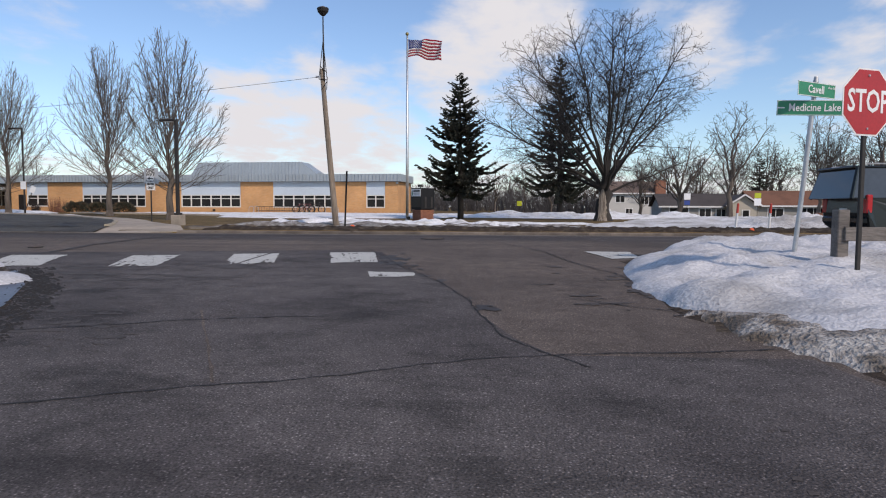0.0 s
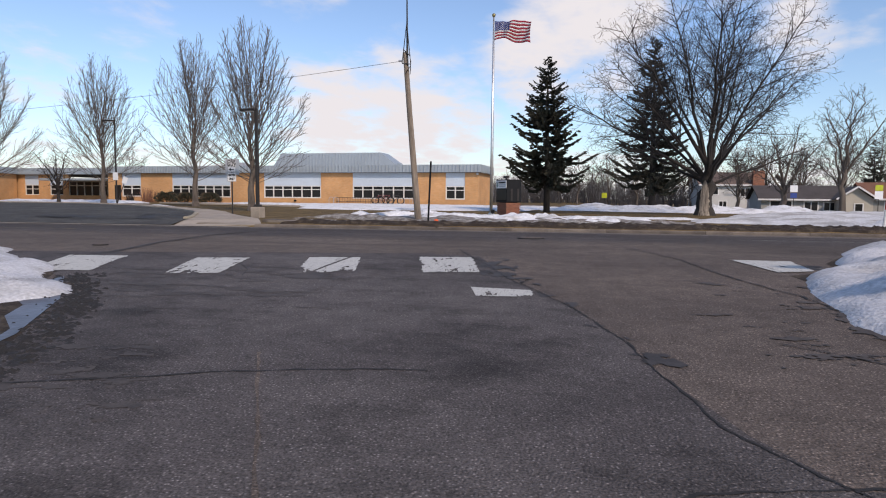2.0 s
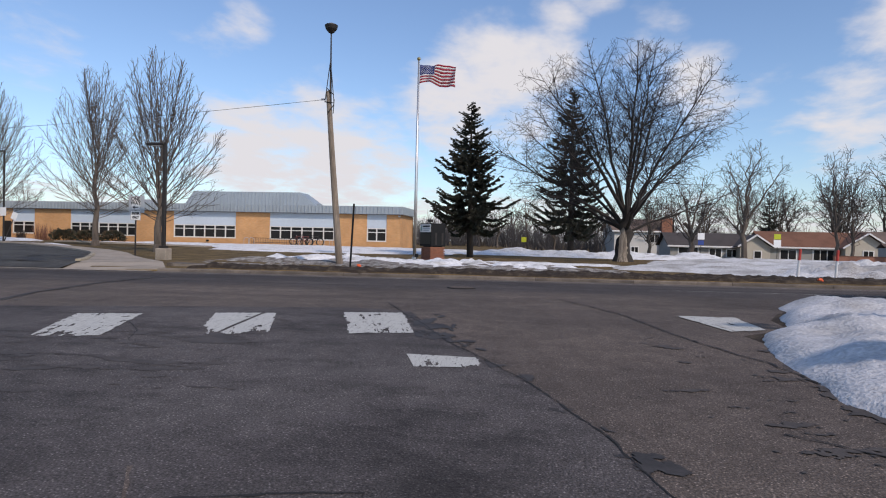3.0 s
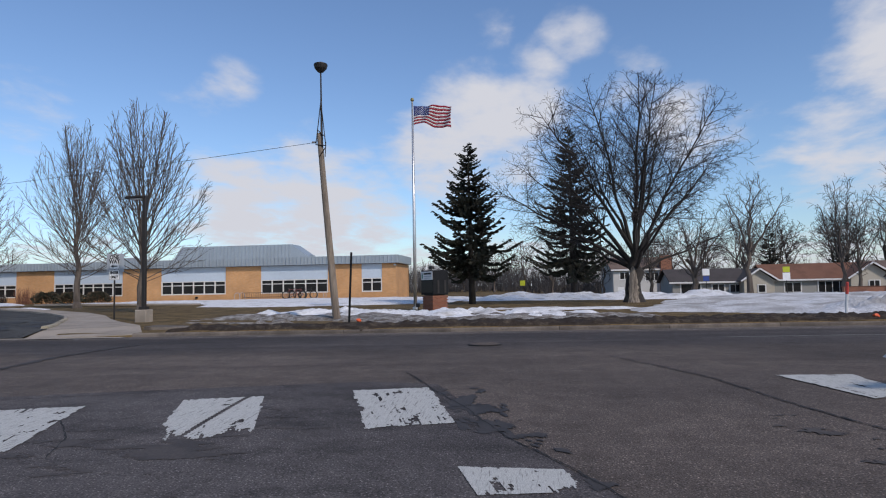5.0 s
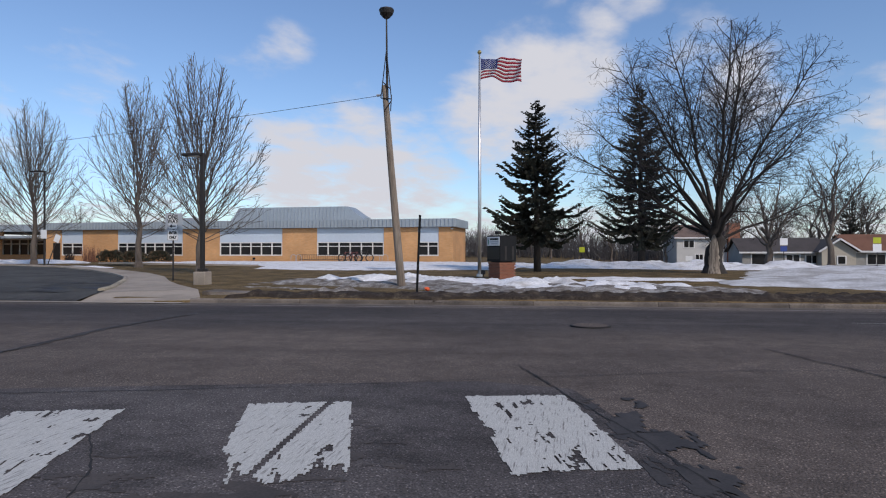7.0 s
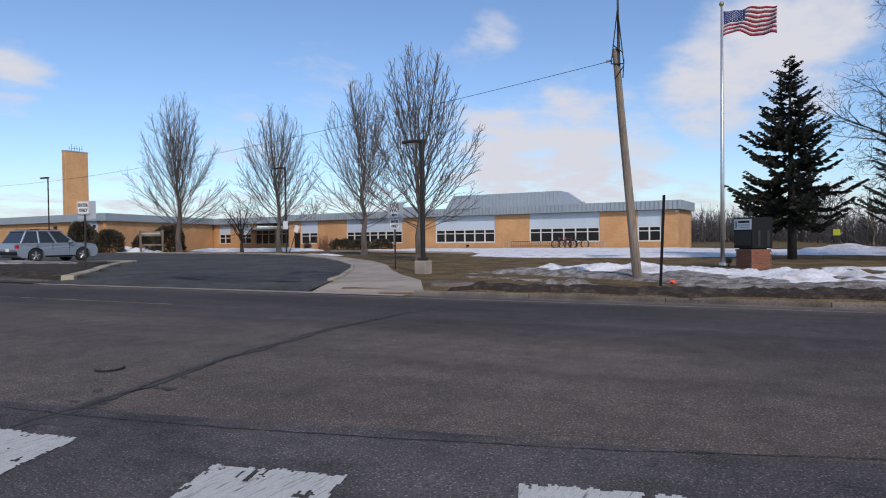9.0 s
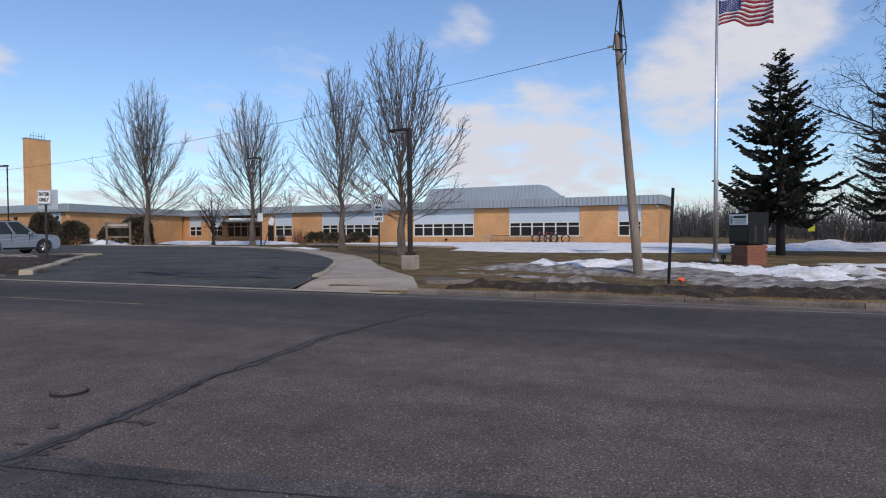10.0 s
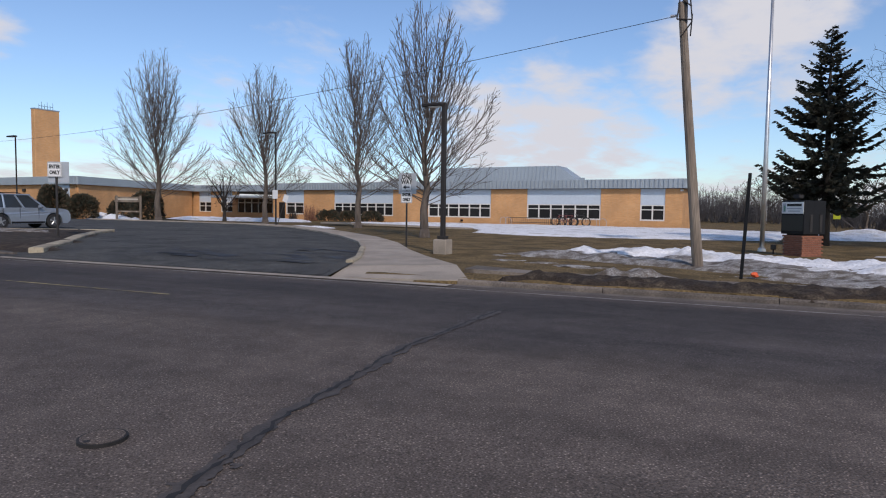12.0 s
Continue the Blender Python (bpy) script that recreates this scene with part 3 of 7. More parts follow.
def ribbon(name, pts, width, material, base, lift, parent, seed=0, step=0.12, jag=1.0):
    """A ragged narrow strip along a line, as of a crack or a seam."""
    rnd = random.Random(seed)
    vs, fs = [], []
    line = []
    for a, b in zip(pts, pts[1:]):
        a, b = Vector(a), Vector(b)
        k = max(1, int((b - a).length / step))
        line += [a.lerp(b, q / k) for q in range(k)]
    line.append(Vector(pts[-1]))
    off = 0.0
    for i, p in enumerate(line):
        d = (line[min(i + 1, len(line) - 1)] - line[max(i - 1, 0)]).normalized()
        s = Vector((-d.y, d.x))
        off = off * 0.8 + rnd.uniform(-1, 1) * width * 0.55 * jag
        w = width * rnd.uniform(0.25, 1.0)
        for q in (-w / 2, w / 2):
            c = p + s * (off + q)
            vs.append((c.x, c.y, base(c.x, c.y) + lift))
        if i:
            o = 2 * i
            fs.append((o - 2, o - 1, o + 1, o))
    return part(name, (vs, fs), material, parent)


def text(name, words, size, material, parent, m, depth=0.002, sx=1.0, bold=0.0):
    """Lettering as a mesh, centred at the pose m in its parent's space."""
    cu = bpy.data.curves.new(name, "FONT")
    cu.body, cu.size, cu.align_x, cu.align_y, cu.extrude, cu.resolution_u = words, size, "CENTER", "CENTER", depth, 2
    cu.offset = bold
    tmp = new(name, cu)
    me = bpy.data.meshes.new_from_object(tmp.evaluated_get(bpy.context.evaluated_depsgraph_get()))
    bpy.data.objects.remove(tmp)
    me.materials.clear()
    me.materials.append(material)
    ob = new(name, me)
    ob.parent = parent
    ob.matrix_basis = m @ Matrix.Diagonal((sx, 1, 1, 1))
    return ob

# ---- ground, roads, kerbs ----
# driveway and island
DRIVE_E = [(-16.9, 29.0), (-18.0, 31.0), (-19.6, 33.4), (-22.6, 37.3), (-26.3, 41.0), (-31.0, 45.0), (-36.5, 48.6), (-42, 50.0), (-50, 50.6), (-62, 50.8), (-80, 50.8)]
ISLAND = [(-27.6, 27.6), (-30.0, 29.9), (-33.0, 32.3), (-35.5, 34.6), (-36.6, 35.9), (-36.9, 36.2), (-37.8, 35.0), (-41, 32.2), (-50, 29.6), (-60, 28.4), (-80, 26.2), (-80, 22.6), (-60, 24.4)]


def drive_z(x, y):
    u, v = to_uv(x, y)
    rise = max(0.0, min(1.0, (-x - 30) / 12)) * 0.16
    return float(np.interp(v, (-0.4, 0.0, 0.8, 4), (-0.01, 0.03, 0.15, 0.19))) + rise


def build_ground():
    us = [-1500, -500, -200, -120] + list(range(-90, 61, 2)) + [90, 150, 300, 700, 1500]
    vs_ = [-1500, -400, -120, -60, -40] + [-36 + 2 * i for i in range(18)] + [-0.6, 0.13, 0.135, 0.6, 1.2, 2, 3, 4] + [5 + 1.5 * i for i in range(38)] + [64, 70, 78, 90, 110, 150, 260, 500, 1500]
    v, f = [], []
    for b in vs_:
        for a in us:
            x, y = from_uv(a, b)
            if b > 0.132:
                z = lawn_z(x, y)
                if -62 < a < -13.7 and b < 5:
                    z = min(z, drive_z(x, y) - 0.04)
            else:
                z = road_z(x, y) - 0.12
            v.append((x, y, z))
    n = len(us)
    for j in range(len(vs_) - 1):
        for i in range(n - 1):
            o = j * n + i
            f.append((o, o + 1, o + n + 1, o + n))
    tagged(part("ground", (v, f), GRASS, smooth=True), "brown dormant winter lawn and flat land to the horizon", "ground", kind="structure")


build_ground()


def build_roads():
    us = [-300, -150, -80, -50] + [-40 + 2 * i for i in range(41)] + [50, 80, 150, 300]
    vs_ = [v for v in reversed(LINES_V) if v <= 0]
    v, f = [], []
    for b in vs_:
        for a in us:
            x, y = from_uv(a, b)
            v.append((x, y, road_z(x, y)))
    n = len(us)
    for j in range(len(vs_) - 1):
        for i in range(n - 1):
            o = j * n + i
            f.append((o, o + n, o + n + 1, o + 1))
    road = tagged(part("road", (v, f), ASPHALT_ROAD, smooth=True), "worn grey asphalt street meeting a wider road", "road", kind="structure")
    # resurfaced half of the side street
    dark = [(-0.23, 11.9), (-0.6, 12.8), (-0.9, 13.84), (-1.37, 14.99), (-2.41, 16.86), (-3.3, 19.2), (-4.2, 19.35), (-7, 18.6), (-9, 18.0), (-12, 17.3), (-10.5, 16.6), (-8.3, 15.2), (-6.5, 13.4), (-5.0, 11.3), (-3.6, 6.0), (-1.0, -4), (6.2, -4), (4.6, 2.0), (2.9, 9.0), (2.1, 11.6), (0.1, 11.4)]
    sheet("resurfaced_asphalt", dark, 1.2, ASPHALT_DARK, road_z, 0.005, road)
    lines = [
        ([(-3.9, 20.2), (-3.55, 19.4), (-2.41, 16.86), (-1.9, 16.0), (-1.37, 14.99), (-0.9, 13.84), (-0.6, 12.8), (-0.36, 11.99), (0.08, 11.41), (0.35, 11.1)], 0.026),
        ([(-0.88, 22.04), (0.0, 19.9), (0.4, 18.4), (0.75, 17.2), (1.1, 16.46), (1.35, 15.3)], 0.04),
        ([(-4.6, 9.4), (-3.35, 9.72), (-2.21, 10.29), (-1.31, 10.71), (-0.57, 11.18), (0.08, 11.41), (1.1, 11.66), (2.2, 11.9)], 0.028),
        ([(-5.2, 11.3), (-4.1, 11.8), (-3.49, 12.11), (-2.69, 12.41), (-2.2, 12.5)], 0.03),
        ([(-9.6, 16.4), (-9.8, 17.6), (-9.95, 18.3), (-10.2, 19.1), (-10.42, 19.8), (-10.53, 20.69), (-10.85, 22.12), (-11.1, 25.06)], 0.05),
        ([(-11.6, 17.3), (-9.7, 17.65), (-8.1, 18.05), (-6.5, 18.55), (-5.0, 19.1), (-3.8, 19.6), (-1.6, 20.4), (1.4, 21.0)], 0.018),
        ([(-6.9, 17.3), (-6.2, 16.5), (-5.9, 15.9)], 0.02),
        ([(-3.4, 17.7), (-2.6, 18.0)], 0.025),
        ([(0.4, 14.0), (1.0, 13.6), (1.7, 13.2)], 0.03),
        ([(-24.5, 28.3), (-20.6, 28.6), (-17.4, 29.2)], 0.05),
        ([(-26.5, 33), (-24.0, 32.0), (-21.5, 33.5)], 0.035),
        ([from_uv(-29.5, -0.27), from_uv(-24, -0.25), from_uv(-19, -0.25), from_uv(-16.9, -0.2), (-16.95, 28.4)], 0.05),
        ([(-16.9, 28.9), (-17.98, 30.95), (-19.58, 33.3), (-20.3, 34.2)], 0.06),
        ([(-24.0, 28.2), (-22.6, 29.3), (-21.4, 29.2), (-20.3, 30.6), (-20.6, 32.0)], 0.05),
        ([(-22.6, 29.3), (-21.6, 28.5), (-19.8, 28.3)], 0.05),
    ]
    for k, (pts, w) in enumerate(lines):
        ribbon("crack", pts, w, CRACK, lambda x, y: max(road_z(x, y), drive_z(x, y) if to_uv(x, y)[1] > -0.2 else -9), 0.010 if pts[0][0] > -16.5 else 0.042, road, seed=k, step=0.055, jag=0.8)
    for k in range(3):
        ribbon("crack_edge", [(x + 0.03 * (k - 1), y) for x, y in lines[4][0]], 0.11, STAIN_THIN, road_z, 0.0075 + 0.0006 * k, road, seed=60 + k, step=0.05, jag=0.5)
    # pale tyre-worn seam
    ribbon("seam", [(-3.6, 12.6), (-3.0, 11.6), (-2.25, 10.35)], 0.035, ASPHALT, road_z, 0.009, road, seed=40, jag=0.3)
    # worn crosswalk bars and the rest of a stop line
    bars = [
        [(-10.15, 17.15), (-9.05, 17.4), (-8.25, 15.7), (-9.25, 15.5)],
        [(-7.85, 17.5), (-6.92, 17.75), (-6.30, 16.0), (-7.1, 15.75)],
        [(-6.05, 18.1), (-5.15, 18.38), (-4.5, 16.6), (-5.35, 16.35)],
        [(-4.28, 18.72), (-3.35, 18.98), (-2.80, 17.15), (-3.64, 16.9)],
        [(0.85, 19.95), (1.85, 20.0), (1.9, 18.7), (1.3, 18.35)],
        [(-2.72, 15.95), (-1.93, 15.93), (-1.82, 15.48), (-2.52, 15.36)],
    ]
    for k, q in enumerate(bars):
        worn_bar(road, [Vector(p) for p in q], k)
    # lane lines
    for name, pts, m, w in (("lane_line", [from_uv(1.1, -4.15), from_uv(60, -4.0)], PAINT_WHITE, 0.07), ("edge_line", [from_uv(-60, -0.9), from_uv(60, -0.9)], PAINT_WHITE, 0.045), ("centre_line", [from_uv(-60, -4.6), from_uv(-17, -4.6)], PAINT_YELLOW, 0.09)):
        ribbon(name, pts, w, m, road_z, 0.009, road, seed=7, step=0.5, jag=0.1)
    # ragged dirt and torn surfacing: corners, lean of the streaks, share covered
    fields = [
        ([(-3.30, 18.95), (-2.75, 19.0), (-1.85, 16.3), (-2.75, 16.85)], 6.0, 2.6, 0.0, "torn_surface"),
        ([(-2.9, 18.2), (-2.5, 18.0), (0.1, 11.9), (-0.35, 12.0)], 3.0, 3.0, 0.17, "torn_surface"),
        ([(-9.2, 16.2), (-4.4, 17.6), (-3.4, 14.4), (-6.6, 13.0)], 1.3, 5.0, 0.17, "stain"),
        ([(-6.2, 18.2), (-4.4, 18.6), (-3.8, 16.6), (-5.5, 16.2)], 2.2, 3.0, 0.20, "stain"),
        ([(-6.1, 12.6), (-4.2, 12.9), (-3.4, 11.2), (-4.9, 10.4)], 2.0, 5.0, 0.12, "stain"),
        ([(-0.6, 18.6), (1.2, 17.6), (1.9, 12.2), (-0.1, 12.3)], 1.8, 5.0, 0.29, "stain"),
        ([(0.9, 17.6), (1.5, 17.4), (1.9, 12.8), (1.2, 12.6)], 1.6, 3.0, 0.14, "stain"),
        ([(1.2, 10.6), (2.6, 10.9), (2.9, 7.2), (0.4, 7.6)], 2.2, 5.0, 0.30, "stain"),
        ([(-10.4, 19.2), (-9.6, 19.4), (-9.2, 17.2), (-10.4, 17.0)], 2.0, 4.0, 0.2, "stain"),
    ]
    for k, (q, fx, fy, cut, name) in enumerate(fields):
        ragged(road, name, [Vector(p) for p in q], fx, fy, cut, k)


def ragged(road, name, q, fx, fy, cut, k, cell=0.035):
    """Flakes of dirt where a streaky noise passes the cut, thinning towards the field's edge."""
    nx, ny = int((q[1] - q[0]).length / cell), int((q[3] - q[0]).length / cell)
    vs, fs, idx = [], [], {}

    def at(a, b):
        return q[0].lerp(q[1], a).lerp(q[3].lerp(q[2], a), b)
    for i in range(nx):
        for j in range(ny):
            a, b = (i + 0.5) / nx, (j + 0.5) / ny
            rim = min(1.0, 4 * min(a, 1 - a, b, 1 - b))
            p = at(a, b)
            n1 = noise.fractal((p.x * fx + k * 7, p.y * fy - p.x * 0.8, 0.4), 0.75, 2.1, 6) * 0.5
            if n1 < cut + 0.22 * (1 - rim):
                continue
            c = []
            for di, dj in ((0, 0), (1, 0), (1, 1), (0, 1)):
                key = (i + di, j + dj)
                if key not in idx:
                    w = at(key[0] / nx, key[1] / ny)
                    w = Vector((w.x + 0.014 * noise.noise((key[0] * 1.7, key[1] * 1.7, k)), w.y + 0.014 * noise.noise((key[0] * 1.7, key[1] * 1.7, k + 9))))
                    idx[key] = len(vs)
                    vs.append((w.x, w.y, road_z(w.x, w.y) + 0.0085))
                c.append(idx[key])
            fs.append(tuple(c))
    if fs:
        part(name, (vs, fs), STAIN if name == "torn_surface" else STAIN_THIN, road)


def worn_bar(road, q, k):
    """Thermoplastic bar with chipped edges and holes, as small flakes joined."""
    nx, ny = 54, 90
    vs, fs, idx = [], [], {}
    for i in range(nx):
        for j in range(ny):
            a, b = (i + 0.5) / nx, (j + 0.5) / ny
            edge = min(a, 1 - a, b * 1.6, (1 - b) * 1.6)
            p = q[0].lerp(q[1], a).lerp(q[3].lerp(q[2], a), b)
            chip = 0.45 * noise.fractal((p.x * 11 + k, p.y * 5, 0.3), 0.8, 2.2, 4) + 0.30 * noise.noise((p.x * 2 + k, p.y * 2, 0.9)) + 0.42 * noise.fractal((a * 17 + 5 * k, b * 2.6, 0.6), 0.7, 2.0, 3)
            lim = (0.44, 0.36, 0.48, 0.40, 0.44, 0.40)[k] - 1.1 * max(0, 0.06 - edge) / 0.06 - ((2.0 if k == 2 else 0.95) * max(0, b - 0.62) if k in (1, 2, 5) else 0.12 * b)
            split = k == 2 and abs((a - 0.62) + (b - 0.3) * 0.55) < 0.03
            if chip > lim or split:
                continue
            c = []
            for di, dj in ((0, 0), (1, 0), (1, 1), (0, 1)):
                key = (i + di, j + dj)
                if key not in idx:
                    aa, bb = key[0] / nx + 0.007 * noise.noise((key[0] * 1.7, key[1] * 1.7, k)), key[1] / ny + 0.004 * noise.noise((key[0] * 1.7, key[1] * 1.7, k + 9))
                    p = q[0].lerp(q[1], aa).lerp(q[3].lerp(q[2], aa), bb)
                    idx[key] = len(vs)
                    vs.append((p.x, p.y, road_z(p.x, p.y) + 0.0115))
                c.append(idx[key])
            fs.append(tuple(c))
    part("crosswalk_bar" if k != 5 else "stop_line", (vs, fs), PAINT_WHITE, road)


build_roads()


def build_driveway():
    poly = DRIVE_E + [(-80, 23.0)] + [from_uv(-60, -0.3), from_uv(-40, -0.3), from_uv(-28, -0.3), from_uv(-19, -0.3), (-16.6, 27.8)]
    drive = tagged(sheet("driveway", poly, 2.0, ASPHALT_DRIVE, drive_z, 0.03), "dark patched asphalt driveway entering the school", "driveway", kind="structure")
    # tar patches in the mouth
    rnd = random.Random(23)
    for k in range(26):
        x, y = rnd.uniform(-25.5, -17.8), rnd.uniform(28.6, 33.0)
        if not inside((x, y), poly):
            continue
        a, b = rnd.uniform(0.15, 0.8), rnd.uniform(0.08, 0.28)
        vs, fs = [(x, y, drive_z(x, y) + 0.036)], []
        for i in range(18):
            w = 2 * math.pi * i / 18
            r = 1 + 0.6 * noise.fractal((math.cos(w) * 1.5 + k * 2.7, math.sin(w) * 1.5, 4), 0.8, 2.1, 3)
            px, py = x + a * r * math.cos(w + 0.3), y + b * r * math.sin(w)
            vs.append((px, py, drive_z(px, py) + 0.036))
            fs.append((0, i + 1, (i + 1) % 18 + 1))
        part("tar_patch", (vs, fs), TAR, drive)
    # grass island with its kerb
    isl = tagged(mound("island", ISLAND, 0.13, 0.35, 0.5, MUD, drive_z, 0.25, 0.6, lift=0.03), "muddy grass traffic island beside the driveway", "island", kind="structure")
    kerb_line("island_kerb", ISLAND[0:7] + ISLAND[7:9], drive_z, 0.14, "weathered yellowish concrete kerb round the grass island", 0.42, KERB_PALE)
    kerb_line("driveway_kerb", [(-20.2, 34.3)] + [(x + 0.12, y - 0.12) for x, y in DRIVE_E[3:10]], drive_z, 0.12, "concrete kerb along the driveway", 0.16, CONCRETE)
    kerb_line("apron_kerb", [(-17.2, 29.6), (-17.75, 30.75), (-18.6, 32.0), (-20.2, 34.3)], drive_z, 0.11, "worn pale kerb round the driveway mouth", 0.2, KERB_PALE, 1.5)
    # sidewalk beside the driveway, cut in slabs
    walk_poly_l = [(-16.62, 27.95), (-16.95, 29.0), (-18.05, 31.0), (-19.65, 33.4), (-22.9, 37.5), (-26.6, 41.2), (-31.3, 45.2), (-36.8, 48.9), (-42.3, 50.3), (-52, 50.9)]
    walk_poly_r = [(-13.4, 28.7), (-14.6, 30.4), (-16.6, 32.3), (-18.6, 34.6), (-21.4, 38.2), (-25.3, 42.3), (-30.2, 46.4), (-36.0, 50.2), (-42.0, 51.7), (-52, 52.2)]
    side = tagged(new("sidewalk"), "pale concrete sidewalk and ramp beside the driveway", "sidewalk", kind="structure")
    for i in range(len(walk_poly_l) - 1):
        a, b, c, d = (Vector(p) for p in (walk_poly_l[i], walk_poly_r[i], walk_poly_r[i + 1], walk_poly_l[i + 1]))
        n = max(1, round((a - d).length / 1.6))
        for k in range(n):
            q = [a.lerp(d, (k + 0.008) / n), b.lerp(c, (k + 0.008) / n), b.lerp(c, (k + 0.992) / n), a.lerp(d, (k + 0.992) / n)]
            slab(side, q)
    # narrow walk behind the kerb, half under mud
    strip = tagged(new("kerbside_walk"), "narrow muddy concrete walk behind the kerb", "sidewalk", kind="structure")
    for k in range(20):
        u0, u1 = -14.0 + 1.85 * k, -14.0 + 1.85 * (k + 1) - 0.015
        slab(strip, [Vector(from_uv(u0, 1.45)), Vector(from_uv(u1, 1.45)), Vector(from_uv(u1, 2.3)), Vector(from_uv(u0, 2.3))], 0.045, WALK_DIRTY)
    path = tagged(new("front_path"), "narrow concrete path across the lawn", "path", kind="structure")
    for k in range(9):
        x0 = -29.6 - 1.6 * k
        slab(path, [Vector((x0, 60.4)), Vector((x0, 61.8)), Vector((x0 - 1.58, 61.8)), Vector((x0 - 1.58, 60.4))])


def slab(parent, q, up=0.055, material=None):
    def level(x, y, z):
        # the ramp runs out flush at the road
        k = max(0.0, min(1.0, (to_uv(x, y)[1] + 0.3) / 1.6)) if x < -13 else 1.0
        return -0.01 + (z + 0.01) * k
    bm = bmesh.new()
    top = [bm.verts.new((p.x, p.y, level(p.x, p.y, max(drive_z(p.x, p.y) if p.x < -13 else 0, lawn_z(p.x, p.y) if to_uv(p.x, p.y)[1] > 0.05 else -0.02) + up))) for p in q]
    bot = [bm.verts.new((v.co.x, v.co.y, v.co.z - 0.12)) for v in top]
    bm.faces.new(top)
    for i in range(4):
        bm.faces.new((top[i - 1], bot[i - 1], bot[i], top[i]))
    part("slab", bm, material or CONCRETE, parent)


def kerb_line(name, pts, base, h, label, w=0.16, material=None, length=3.05):
    """Kerb stones of about 3 m with open joints."""
    k = tagged(new(name), label, "kerb", kind="structure")
    line, acc = [Vector(p) for p in pts], []
    for a, b in zip(line, line[1:]):
        n = max(1, round((b - a).length / length))
        acc += [(a.lerp(b, i / n), a.lerp(b, (i + 1) / n)) for i in range(n)]
    for a, b in acc:
        d = (b - a).normalized()
        s = Vector((-d.y, d.x))
        a2, b2 = a + d * 0.008, b - d * 0.008
        prof = ((0, -0.12), (0.012, h - 0.035), (0.045, h), (w - 0.02, h), (w, h - 0.02), (w, -0.12))
        bm = bmesh.new()
        rings = []
        for p in (a2, b2):
            z = base(p.x, p.y)
            rings.append([bm.verts.new((p.x + s.x * o, p.y + s.y * o, z + q)) for o, q in prof])
        m = len(prof)
        for i in range(m):
            bm.faces.new((rings[0][i - 1], rings[0][i], rings[1][i], rings[1][i - 1]))
        bm.faces.new(rings[0]); bm.faces.new(rings[1][::-1])
        part("kerb_stone", bm, material or KERB, k)


build_driveway()
tagged(sheet("driveway_gutter", [from_uv(-28.2, -0.62), from_uv(-13.6, -0.62), from_uv(-13.6, -0.28), from_uv(-28.2, -0.28)], 2.0, CONCRETE, lambda x, y: 0.004, 0.018), "pale concrete gutter across the driveway mouth", "gutter", kind="structure")
kerb_line("kerb", [from_uv(-13.6, -0.02), from_uv(60, -0.02)], lambda x, y: -0.035, 0.135, "stained concrete kerb stones along the road", 0.15)
kerb_line("kerb_west", [from_uv(-80, -0.02), from_uv(-28.2, -0.02)], lambda x, y: -0.02, 0.14, "stained concrete kerb stones along the road", 0.15)
# gutter pan and muddy verge behind the kerb
tagged(sheet("gutter", [from_uv(-13.6, -0.3), from_uv(60, -0.3), from_uv(60, -0.03), from_uv(-13.6, -0.03)], 3.0, KERB, lambda x, y: -0.02, 0.016), "narrow concrete gutter at the kerb", "gutter", kind="structure")
tagged(mound("verge", [from_uv(-12.9, 0.36), from_uv(30, 0.36), from_uv(30, 2.3), from_uv(8, 2.4), from_uv(2, 2.4), from_uv(-4, 2.2), from_uv(-7, 1.5), from_uv(-12.5, 1.35)], 0.09, 0.25, 0.11, MUD, lawn_z, 1.1, 3.2, lift=0.045), "muddy verge of grit and dead grass behind the kerb", "verge", kind="structure")


# ---- south side banks ----
RIGHT_BANK = [(3.3, 22.0), (2.3, 20.0), (1.5, 17.8), (1.12, 16.0), (1.05, 14.9), (1.45, 13.6), (1.8, 12.5), (2.1, 11.7), (2.5, 11.0), (3.6, 8.0), (5.4, 2), (10, -12), (14, -26), (70, -26), (70, 27), (30, 24.3), (12, 22.4)]
LEFT_BANK = [(-70, 13.4), (-30, 17.4), (-15.6, 19.3), (-12.7, 18.0), (-10.4, 16.8), (-8.4, 15.3), (-6.7, 13.8), (-6.0, 12.6), (-5.7, 11.4), (-4.5, 7), (-2.2, 0), (1.6, -12), (5, -26), (-70, -26)]


